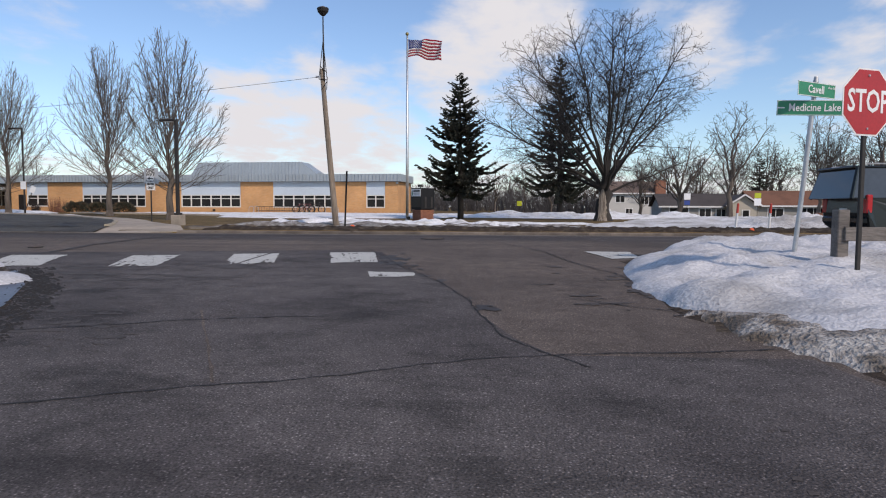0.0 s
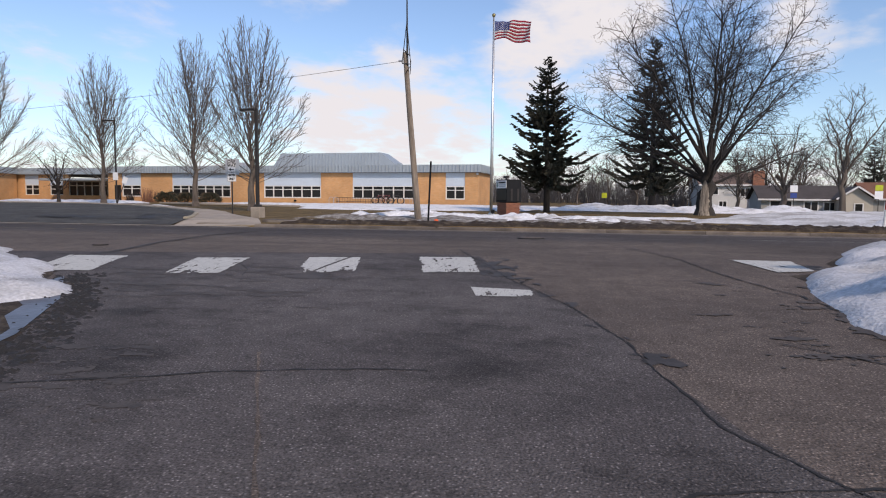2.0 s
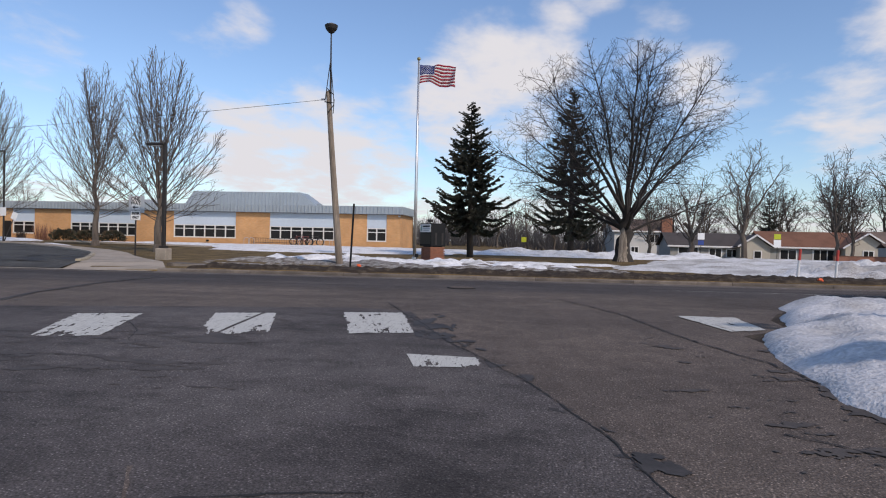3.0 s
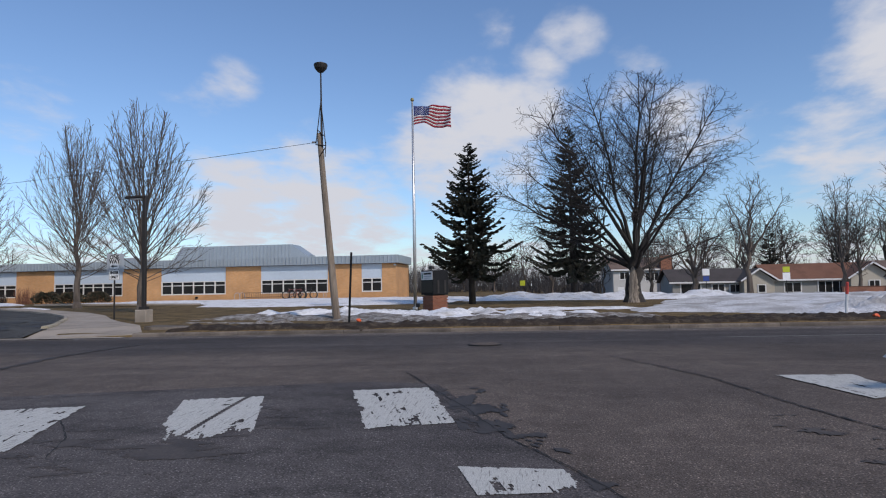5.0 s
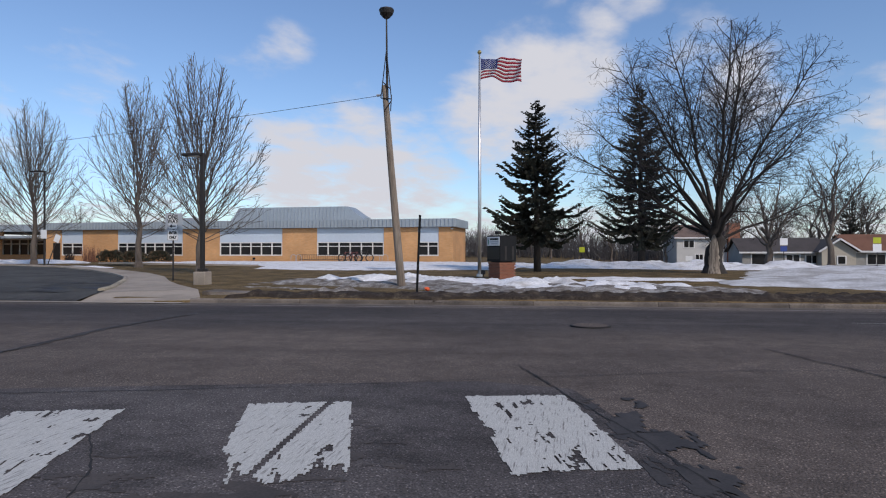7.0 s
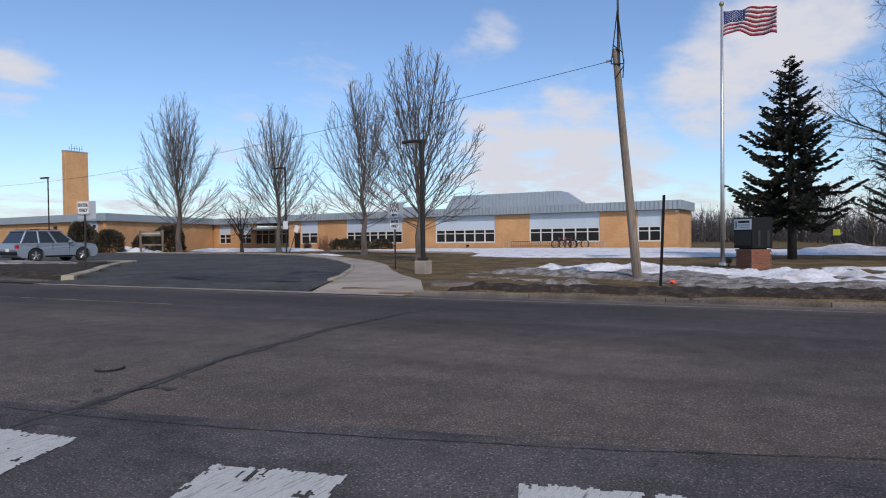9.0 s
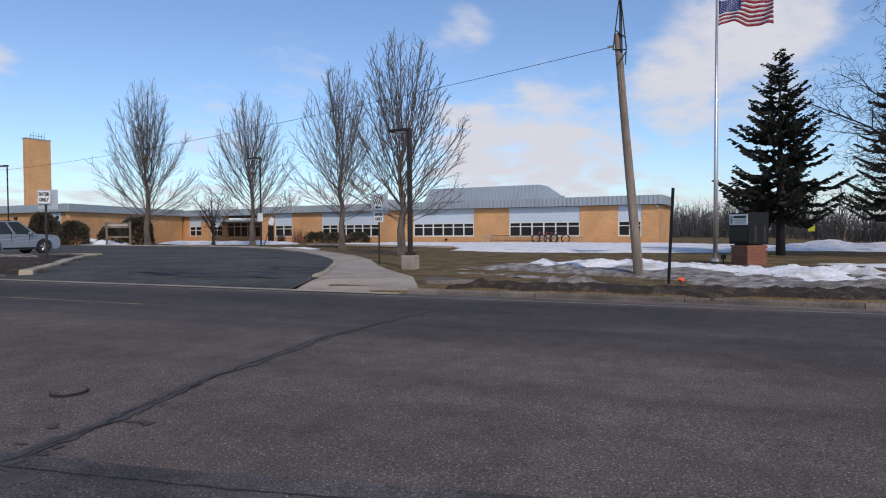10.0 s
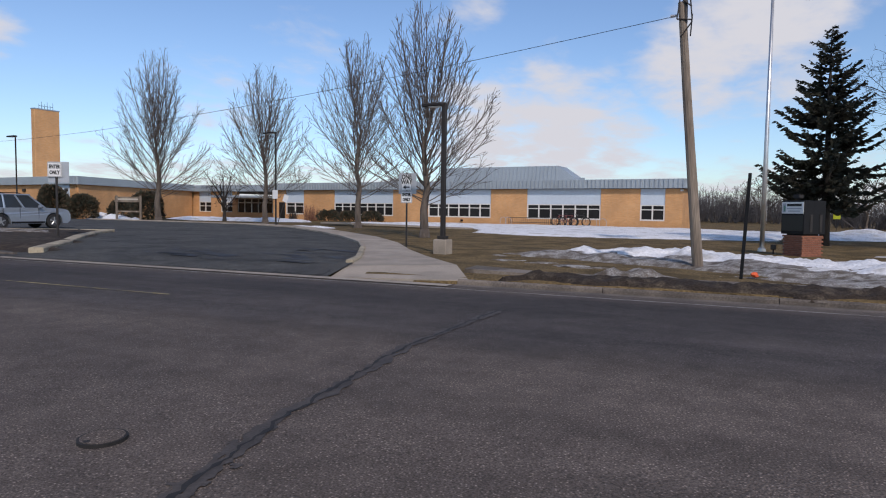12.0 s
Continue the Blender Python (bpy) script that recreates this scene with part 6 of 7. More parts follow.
def build_stake():
    x, y = -8.28, 32.55
    s = thing("delineator_post", x, y, surface(x, y), 0, "leaning flat black marker post on the verge", "marker post")
    ob = part("blade", boxed((0, 0, 1.2), (0.075, 0.03, 2.5), 0.008), BLACK, s)
    ob.matrix_basis = pose(0, 0, 0, 0, 2.4, 0)
    for fx, fy in ((x + 0.28, y + 0.25), (7.7, 31.1)):
        marker_flag(fx, fy)


def marker_flag(x, y):
    s2 = thing("marker_flag", x, y, surface(x, y), 0, "small crumpled orange marker flag in the mud", "marker flag")
    bm = bmesh.new()
    bmesh.ops.create_icosphere(bm, subdivisions=2, radius=0.09)
    for v in bm.verts:
        v.co *= 1 + 0.5 * noise.noise(v.co * 14)
        v.co.z = v.co.z * 0.7 + 0.1
    part("cloth", bm, ORANGE, s2)
    part("wire", tube([(0.02, 0, 0), (0, 0, 0.12)], [0.004, 0.004], 5), GALV, s2)


def build_flag():
    x, y = -8.37, 45.9
    s = thing("flagpole", x, y, surface(x, y) - 0.05, 0, "tall silver flagpole with a gilt ball on top", "flagpole")
    part("pole", tube([(0, 0, 0), (0, 0, 4), (0, 0, 11.7)], [0.095, 0.085, 0.045], 14), ALU, s, smooth=True)
    part("base_collar", tube([(0, 0, 0.02), (0, 0, 0.16), (0, 0, 0.2)], [0.17, 0.16, 0.1], 14), ALU, s)
    bm = bmesh.new()
    bmesh.ops.create_uvsphere(bm, u_segments=14, v_segments=10, radius=0.11, matrix=Matrix.Translation((0, 0, 11.78)))
    part("ball", bm, mat("gilt", (0.45, 0.36, 0.16), 0.35, 0.7, 0.1), s)
    part("halyard", tube([(0.12, 0, 1.2), (0.06, 0, 11.6)], [0.006, 0.006], 4), FLAG_WHITE, s)
    # cloth: 13 stripes and a canton, rippling
    f = thing("flag", x + 0.07, y, surface(x, y) + 11.40, 0, "wind-blown flag with red and white stripes and blue canton", "flag")
    W, H, NX, NY = 2.3, 1.12, 48, 26
    def cloth(i, j, off=0.0):
        a, b = i / NX, j / NY
        dx = W * a * 0.93
        dy = 0.34 * math.sin(a * 9.5 + b * 2.4) * a ** 0.6 + 0.08 * math.sin(a * 21 + b * 4)
        dz = -H * b * (1 - 0.12 * math.sin(a * 6)) - 0.20 * a + 0.08 * math.sin(a * 9 + 1.2) * a + 0.10 * a * a * (1 - b)
        return (dx, dy + off, dz)
    groups = {0: [], 1: [], 2: []}
    for i in range(NX):
        for j in range(NY):
            k = 2 if (i < NX * 0.4 and j < NY * 7 / 13) else (j * 13 // NY) % 2
            groups[k].append((i, j))
    names = (("red_stripes", FLAG_RED), ("white_stripes", FLAG_WHITE), ("canton", FLAG_BLUE))
    for k, (nm, m) in enumerate(names):
        vs, fs, ix = [], [], {}
        for i, j in groups[k]:
            q = []
            for c in ((i, j), (i + 1, j), (i + 1, j + 1), (i, j + 1)):
                if c not in ix:
                    ix[c] = len(vs)
                    vs.append(cloth(*c))
                q.append(ix[c])
            fs.append(tuple(q))
        ob = part(nm, (vs, fs), m, f, smooth=True)
        so = ob.modifiers.new("thickness", "SOLIDIFY")
        so.thickness = 0.006
    vs, fs = [], []
    for r in range(9):
        for c in range(6 if r % 2 == 0 else 5):
            i = (0.6 + c * 1.6 + (0.8 if r % 2 else 0)) * NX * 0.4 / 9.8 + 1
            j = (0.7 + r * 0.75) * NY * 7 / 13 / 7.6
            for sg in (-1, 1):
                p = Vector(cloth(i, j, 0.008 * sg))
                b = len(vs)
                vs += [tuple(p + Vector((0.028 * math.cos(a), 0, 0.028 * math.sin(a)))) for a in (1.57, 2.83, 4.08, 5.34, 0.31)]
                fs.append(tuple(range(b, b + 5)))
    part("stars", (vs, fs), FLAG_WHITE, f)


def build_school_sign():
    x, y = -6.95, 43.7
    z0 = surface(x, y) - 0.12
    s = thing("monument_sign", x, y, z0, 0, "black and white school marquee sign on a red brick base", "sign")
    def put(ob, a):
        ob.matrix_basis = pose(0, 0, 0, 0, 0, a)
        return ob
    # brick plinth laid in courses
    pl = put(part("plinth", boxed((0, 0, 0.44), (1.16, 1.16, 0.9), 0.01), mat("mortar", (0.26, 0.2, 0.16), .95, 0, .2), s, "red brick plinth"), -47)
    bl, bh, g = 0.215, 0.062, 0.012
    bm = boxed((0, 0, 0), (bl, 0.09, bh), 0.004)
    first = part("brick", bm, BRICK_SOLID, pl)
    mesh = first.data
    made = 0
    for row_ in range(12):
        z = 0.06 + row_ * (bh + g)
        n = 5
        for sd in range(2):
            for k in range(n + 1):
                off = -0.58 + (k + (0.5 if row_ % 2 else 0.0)) * (bl + g) + bl / 2
                if off > 0.56:
                    continue
                ob = first if made == 0 else new("brick", mesh)
                ob.parent = pl
                ob.matrix_basis = pose(off, -0.56, z) if sd == 0 else pose(0.56, off, z, 0, 0, 90)
                made += 1
    part("cap_stone", boxed((0, 0, 0.93), (1.24, 1.24, 0.07), 0.012), BRICK_RED, pl)
    cab = put(part("cabinet", boxed((0, 0, 1.68), (1.42, 1.24, 1.34), 0.02), BLACK, s, "black metal marquee cabinet"), -47)
    part("neck", boxed((0, 0, 1.0), (1.0, 0.9, 0.1)), BLACK, cab)
    fp = part("name_panel", boxed((0, -0.63, 2.06), (1.34, 0.02, 0.46), 0.004), SIGN_WHITE, cab, "white name panel with unreadable dark lines")
    part("emblem", boxed((-0.52, -0.643, 2.06), (0.2, 0.006, 0.36), 0.002), SIGN_BACK, fp)
    part("emblem_mark", boxed((-0.48, -0.648, 2.04), (0.07, 0.006, 0.22), 0.002), SIGN_GREEN, fp)
    for z, w, h in ((2.17, 0.9, 0.1), (2.03, 0.92, 0.05), (1.93, 0.72, 0.045)):
        part("line_bar", boxed((0.1, -0.643, z), (w, 0.006, h)), SIGN_BLACK if h > 0.08 else SIGN_BACK, fp)
    scr = part("screen", boxed((0, -0.63, 1.45), (1.32, 0.02, 0.62), 0.004), mat("dark_screen", (0.008, 0.010, 0.010), 0.3, 0, .2), cab, "dark display screen")
    part("trim_strip", boxed((0.72, -0.2, 1.45), (0.015, 0.14, 0.7)), DARK_STEEL, cab)
    part("trim_strip", boxed((0.72, 0.35, 1.45), (0.015, 0.14, 0.7)), DARK_STEEL, cab)
    fl = part("floodlight", boxed((-0.35, 0, 2.52), (0.4, 0.26, 0.16), 0.02), DARK_STEEL, cab, "dark floodlight on the cabinet")
    part("bracket", tube([(-0.35, 0, 2.34), (-0.35, 0, 2.46)], [0.03, 0.03], 6), DARK_STEEL, fl)
    s.scale = (0.77, 0.77, 0.93)
    u = thing("utility_box", x - 0.95, y + 0.35, z0 + 0.1, 0, "small dark ground spotlight beside the brick base", "spotlight")
    part("housing", boxed((0, 0, 0.3), (0.2, 0.18, 0.2), 0.02), DARK_STEEL, u)
    part("stem", tube([(0, 0, 0), (0, 0, 0.22)], [0.03, 0.03], 6), DARK_STEEL, u)


BRICK_SOLID = mat("fired_brick", (0.31, 0.125, 0.072), 0.9, 0, 0.2, 3, 30, 0.3, color2=(0.24, 0.09, 0.055), rand=0.18)


def build_lot_lamp(x, y, h, base_h, arm, label, r=0.075, rz=0, sign=False):
    z0 = surface(x, y)
    s = thing("street_lamp", x, y, z0, rz, label, "street lamp")
    if base_h:
        part("footing", boxed((0, 0, base_h / 2 - 0.1), (0.52, 0.52, base_h + 0.2), 0.03), CONCRETE, s, "square cast concrete footing")
        part("base_plate", boxed((0, 0, base_h + 0.06), (0.3, 0.3, 0.12), 0.01), DARK_STEEL, s)
    part("pole", boxed((0, 0, (h + base_h) / 2), (2 * r, 2 * r, h - base_h), 0.01), DARK_STEEL, s)
    hd = part("lamp_head", boxed((-arm / 2 - 0.1, 0, h - 0.06), (arm + 0.2, 0.34, 0.12), 0.03), DARK_STEEL, s, "flat dark lamp head")
    part("lens", boxed((-arm * 0.55, 0, h - 0.125), (arm * 0.7, 0.26, 0.02)), LIGHT_CLEAR, hd)
    if sign:
        part("notice", boxed((0.02, -0.09, 2.5), (0.5, 0.02, 0.62), 0.004), SIGN_WHITE, s, "white notice plate")
    return s


build_stop_sign()
build_street_sign()
build_fence()
build_one_way()
build_enter()
build_utility_pole()
build_stake()
build_flag()
build_school_sign()
build_lot_lamp(-18.15, 36.1, 5.32, 0.52, 0.66, "dark square lamp post on a concrete footing")
build_lot_lamp(-40.2, 50.9, 7.0, 0.0, 0.9, "slim dark lamp post with a white notice by the driveway", 0.05, 0, True)
build_lot_lamp(-65.5, 46.4, 7.4, 0.0, 0.9, "tall slim lamp post beyond the parked vehicle", 0.045)


def lean_post():
    s = thing("leaning_sign", -44.5, 55.5, surface(-44.5, 55.5), 0, "leaning dark signpost with a tilted white plate", "traffic sign")
    a = part("post", boxed((0, 0, 1.3), (0.07, 0.04, 2.7), 0.006), DARK_STEEL, s)
    a.matrix_basis = pose(0, 0, 0, 0, 24, 0)
    b = part("plate", boxed((0, -0.04, 2.5), (0.5, 0.01, 0.62), 0.002), SIGN_WHITE, s, "tilted white plate")
    b.matrix_basis = pose(0, 0, 0, 0, 24, 0)


lean_post()


def wooden_board():
    s = thing("wooden_notice_board", -60.6, 53.4, surface(-60, 54), 20, "brown wooden notice board on two posts before the wing", "notice board")
    for x in (-1.2, 1.2):
        part("post", boxed((x, 0, 1.2), (0.16, 0.16, 2.5), 0.01), WOOD_POLE, s)
    b = part("board", boxed((0, -0.05, 2.1), (2.7, 0.06, 0.5), 0.01), WOOD_POLE, s)
    part("lettering_bar", boxed((0, -0.085, 2.12), (2.0, 0.01, 0.14)), SIDING_CREAM, b)
    part("rail", boxed((0, 0, 1.0), (2.5, 0.05, 0.14), 0.01), WOOD_POLE, s)


wooden_board()


def snow_stake(x, y, h, tilt):
    s = thing("snow_stake", x, y, surface(x, y) + 0.1, 0, "white marker stake with a red top in the snow", "marker stake", "marker stakes beside the road")
    a = part("stake", tube([(0, 0, 0), (0, 0, h * 0.62)], [0.045, 0.042], 8), TRIM_WHITE, s)
    b = part("red_top", tube([(0, 0, h * 0.62), (0, 0, h * 0.97), (0, 0, h)], [0.048, 0.048, 0.03], 8), RED_PAINT, s)
    for o in (a, b):
        o.matrix_basis = pose(0, 0, 0, 0, tilt, 0)


snow_stake(7.5, 32.4, 1.0, 4)
snow_stake(8.75, 32.5, 1.0, 3)


def small_sign(x, y, h, parts, label):
    s = thing("roadside_sign", x, y, surface(x, y), 0, label, "traffic sign")
    part("post", boxed((0, 0.02, h / 2), (0.06, 0.04, h), 0.006), DARK_STEEL, s)
    for z, w, hh, m in parts:
        part("plate", boxed((0, -0.01, z), (w, 0.012, hh), 0.002), m, s)


small_sign(21.2, 73, 2.5, ((2.45, 0.6, 0.5, SIGN_YELLOW), (1.8, 0.65, 0.7, SIGN_WHITE)), "yellow-green school zone sign with white plate")
small_sign(16.3, 81, 2.9, ((2.6, 0.7, 0.7, SIGN_WHITE), (1.9, 0.6, 0.5, SIGN_BLUE)), "white and blue sign on a dark post")
small_sign(-3.0, 100, 2.1, ((1.7, 0.7, 0.7, SIGN_YELLOW),), "far yellow-green warning sign by the snow ridge")
small_sign(8.0, 84, 1.3, ((1.0, 0.7, 0.5, SIGN_WHITE),), "small white sign in the snow")

# ---- covers in the road ----


def cover(x, y, r, label):
    s = thing("manhole_cover", x, y, road_z(x, y) + 0.008, 0, label, "manhole cover")
    slope = (road_z(x, y + r) - road_z(x, y - r)) / (2 * r)
    s.matrix_basis = pose(x, y, road_z(x, y) + 0.014, math.degrees(math.atan(slope)), 0, 0)
    part("rim", tube([(0, 0, -0.02), (0, 0, 0.009), (0, 0, 0.009)], [r * 1.06, r * 1.06, r * 0.7], 28), CRACK, s)
    part("lid", tube([(0, 0, 0.0), (0, 0, 0.0125)], [r * 0.95, r * 0.94], 28), ASPHALT, s)
    part("pick_hole", tube([(0, -r * 0.75, 0.010), (0, -r * 0.75, 0.0135)], [0.022, 0.022], 10), CRACK, s)


cover(-11.06, 18.81, 0.14, "small iron cover set in the asphalt")
cover(-3.06, 24.2, 0.32, "dark iron manhole cover set in the road")

# ---- bicycles and rack ----


def build_rack():
    y = 75.4
    z = surface(-27, y)
    s = thing("bicycle_rack", -27.3, y, z, 0, "low grey steel bicycle rack in front of the school", "bicycle rack")
    t = Tubes()
    for zz in (0.35, 0.82):
        t.add([Vector((-5.0, 0, zz)), Vector((0.6, 0, zz))], [0.025, 0.025], 6)
    part("rail", t.data(), DARK_STEEL, s)
    for i in range(29):
        part("bar", tube([(-5 + 0.2 * i, 0, 0.0), (-5 + 0.2 * i, 0, 0.82)], [0.018, 0.018], 5), DARK_STEEL, s)
    for x in (-5.6, -5.05, 0.7, 3.6, 4.5):
        h = [Vector((x + 0.32 * math.sin(a), 0, 0.55 + 0.3 * math.cos(a))) for a in np.linspace(-1.57, 1.57, 9)]
        part("hoop", tube([(x - 0.32, 0, 0)] + [tuple(p) for p in h] + [(x + 0.32, 0, 0)], [0.025] * 11, 6), GALV, s)


def bicycle(x, y, rz, m, label):
    s = thing("bicycle", x, y, surface(x, y) + 0.15, rz, label, "bicycle", "bicycles at the rack")
    s.matrix_basis = s.matrix_basis @ Matrix.Scale(1.15, 4)
    for cx in (-0.52, 0.52):
        ring = [(cx + 0.33 * math.cos(a), 0, 0.34 + 0.33 * math.sin(a)) for a in np.linspace(0, 2 * math.pi, 25)]
        w = part("wheel", tube(ring, [0.05] * 25, 6), RUBBER, s)
        t = Tubes()
        for k in range(10):
            a = k * 0.628
            t.add([Vector((cx, 0, 0.34)), Vector((cx + 0.31 * math.cos(a), 0, 0.34 + 0.31 * math.sin(a)))], [0.004, 0.004], 4)
        part("spokes", t.data(), GALV, w)
    t = Tubes()
    P = dict(r=(-0.52, 0.34), b=(-0.08, 0.32), s=(-0.2, 0.82), h=(0.36, 0.86), f=(0.52, 0.34))
    for a, b in (("r", "b"), ("b", "s"), ("s", "r"), ("s", "h"), ("b", "h"), ("h", "f")):
        t.add([Vector((P[a][0], 0, P[a][1])), Vector((P[b][0], 0, P[b][1]))], [0.022, 0.022], 6)
    part("frame", t.data(), m, s)
    part("saddle", boxed((-0.23, 0, 0.95), (0.26, 0.13, 0.06), 0.02), BLACK, s)
    part("seatpost", tube([(-0.2, 0, 0.8), (-0.23, 0, 0.94)], [0.014, 0.014], 6), GALV, s)
    part("handlebar", tube([(0.3, -0.28, 1.02), (0.36, -0.1, 1.0), (0.36, 0.1, 1.0), (0.3, 0.28, 1.02)], [0.014] * 4, 6), BLACK, s)
    part("stem", tube([(0.36, 0, 0.86), (0.36, 0, 1.0)], [0.018, 0.018], 6), BLACK, s)


build_rack()
BIKE_RED = mat("dark_red_enamel", (0.17, 0.035, 0.03), 0.4, 0, 0.15, 3, 30)
bicycle(-26.4, 74.2, 12, BIKE_RED, "small red bicycle leaning at the rack")
bicycle(-25.6, 73.8, -6, BIKE_RED, "red and black bicycle parked at the rack")
bicycle(-24.6, 74.0, 5, DARK_STEEL, "black bicycle parked at the rack")

# ---- vehicles ----


def car(x, y, z, rz, L, W, H, wb, front, paint, label, shape, wr=0.36, low_trim=True):
    """Body cut round the wheels, tapered glass house, wheels and lights. It drives towards +x."""
    s = thing("car", x, y, z, rz, label, "car")
    belt, hood, roof_f, roof_r, base_f, base_r, nose, tail = (shape[k] for k in ("belt", "hood", "roof_f", "roof_r", "base_f", "base_r", "nose", "tail"))
    xf, xr = front, front - wb
    x1, x0 = front + shape["over_f"], front - wb - shape["over_r"]
    gc = shape["clear"]
    pts = []
    def arch(cx):
        return [(cx + (wr + 0.075) * math.cos(a), wr + (wr + 0.075) * math.sin(a)) for a in np.linspace(math.pi, 0, 11) if wr + (wr + 0.075) * math.sin(a) >= gc]
    pts += [(x0 + 0.06, gc + 0.12), (x0 + 0.25, gc)] + [(xr - wr - 0.1, gc)] + arch(xr) + [(xr + wr + 0.1, gc), (xf - wr - 0.1, gc)] + arch(xf) + [(xf + wr + 0.1, gc), (x1 - 0.15, gc), (x1, gc + 0.16), (x1, nose), (x1 - 0.10, hood - 0.08), (x1 - 0.35, hood), (base_f, belt), (base_r, belt), (x0 + 0.02, tail), (x0, gc + 0.45)]
    bm = bmesh.new()
    rings = []
    for k, (w, inset, lift) in enumerate(((-W / 2, 0.05, 0.0), (-W / 2 + 0.07, 0.0, 0.0), (W / 2 - 0.07, 0.0, 0.0), (W / 2, 0.05, 0.0))):
        ring = []
        for px, pz in pts:
            ww = w
            if pz > 0.72 * belt and abs(w) > W / 2 - 0.01:
                ww = w * 0.965
            cx = (x0 + x1) / 2
            ring.append(bm.verts.new((px + (cx - px) * inset * 0.15, ww, pz - (inset if pz > belt - 0.02 else 0) * 0.4)))
        rings.append(ring)
    n = len(pts)
    for a, b in zip(rings, rings[1:]):
        for i in range(n):
            bm.faces.new((a[i - 1], a[i], b[i], b[i - 1]))
    bm.faces.new(rings[0]); bm.faces.new(rings[-1][::-1])
    body = part("body", bm, paint, s)
    # glass house
    g = bmesh.new()
    wb_, wt = W / 2 - 0.06, W / 2 - 0.2
    lo = [(base_r, -wb_, belt - 0.02), (base_f, -wb_, belt - 0.02), (base_f, wb_, belt - 0.02), (base_r, wb_, belt - 0.02)]
    hi = [(roof_r, -wt, H - 0.06), (roof_f, -wt, H - 0.06), (roof_f, wt, H - 0.06), (roof_r, wt, H - 0.06)]
    a, b = [g.verts.new(p) for p in lo], [g.verts.new(p) for p in hi]
    for i in range(4):
        g.faces.new((a[i - 1], a[i], b[i], b[i - 1]))
    g.faces.new(b)
    part("side_glass", g, CAR_GLASS, s, "dark tinted glass")
    r = bmesh.new()
    box(r, ((roof_f + roof_r) / 2, 0, H - 0.035), (roof_f - roof_r + 0.16, 2 * wt + 0.05, 0.075), 0.03)
    part("roof", r, paint, s)
    for sd in (-1, 1):
        part("roof_rail", tube([(roof_r + 0.2, sd * (wt - 0.06), H + 0.0), (roof_r + 0.3, sd * (wt - 0.06), H + 0.05), (roof_f - 0.5, sd * (wt - 0.06), H + 0.05), (roof_f - 0.35, sd * (wt - 0.06), H)], [0.018] * 4, 6), BLACK if shape.get("dark_rail") else GALV, s)
        for f in shape["pillars"]:
            xa, xb = base_r + (base_f - base_r) * f, roof_r + (roof_f - roof_r) * f
            p = tube([(xa, sd * (wb_ + 0.004), belt - 0.03), (xb, sd * (wt + 0.004), H - 0.05)], [0.05, 0.04], 5)
            part("pillar", p, paint, s)
        part("mirror", boxed((base_f - 0.42, sd * (W / 2 + 0.08), belt + 0.06), (0.14, 0.2, 0.14), 0.03), paint, s)
        for f in (0.36, 0.68):
            part("door_handle", boxed((base_r + (base_f - base_r) * f - 0.2, sd * (W / 2 - 0.008), belt - 0.14), (0.18, 0.03, 0.035), 0.01), paint if not shape.get("chrome") else CHROME, s)
        for f in (0.3, 0.56, 0.86):
            part("door_gap", boxed((base_r + (base_f - base_r) * f, sd * (W / 2 - 0.012), (belt + gc) / 2 + 0.12), (0.012, 0.026, belt - gc - 0.28)), BLACK, s)
        part("sill_trim", boxed(((xf + xr) / 2, sd * (W / 2 - 0.02), gc + 0.06), (wb - 2 * wr - 0.2, 0.06, 0.12), 0.02), BLACK, s)
        part("tail_light", boxed((x0 + 0.06, sd * (W / 2 - 0.11), tail - 0.12), (0.14, 0.2, shape["tail_h"]), 0.02), LIGHT_RED, s, "red tail light")
        part("headlight", boxed((x1 - 0.12, sd * (W / 2 - 0.2), nose - 0.02), (0.2, 0.3, 0.15), 0.03), LIGHT_CLEAR, s, "clear headlight")
        for cx in (xr, xf):
            w = part("wheel", tube([(cx, sd * (W / 2 - 0.24), wr), (cx, sd * (W / 2 - 0.22), wr), (cx, sd * (W / 2 - 0.05), wr), (cx, sd * (W / 2 - 0.02), wr)], [wr * 0.93, wr, wr, wr * 0.93], 28), RUBBER, s, "black tyre on an alloy wheel")
            part("rim", tube([(cx, sd * (W / 2 - 0.06), wr), (cx, sd * (W / 2 - 0.012), wr)], [wr * 0.66, wr * 0.64], 24), mat_rim, w)
            t = bmesh.new()
            for k in range(5):
                m = Euler((0, k * 1.2566, 0)).to_matrix()
                vv = box(t, (0, 0, 0), (wr * 0.15, 0.03, wr * 0.56), 0.008)
                for v in vv:
                    v.co = m @ (v.co + Vector((0, 0, wr * 0.32)))
                    v.co += Vector((cx, sd * (W / 2 - 0.005), wr))
            part("spokes", t, CHROME, w)
            part("hub", tube([(cx, sd * (W / 2 - 0.02), wr), (cx, sd * (W / 2 + 0.012), wr)], [wr * 0.16, wr * 0.13], 12), CHROME, w)
    part("number_plate", boxed((x0 - 0.0, 0, tail - 0.3), (0.02, 0.32, 0.16), 0.005), SIGN_WHITE, s)
    part("rear_bumper", boxed((x0 + 0.1, 0, gc + 0.26), (0.26, W - 0.08, 0.2), 0.05), paint if shape.get("painted_bumper") else BLACK, s)
    part("front_bumper", boxed((x1 - 0.1, 0, gc + 0.24), (0.26, W - 0.1, 0.22), 0.05), BLACK, s)
    part("grille", boxed((x1 - 0.0, 0, nose - 0.06), (0.03, W * 0.45, 0.16), 0.01), BLACK, s)
    return s


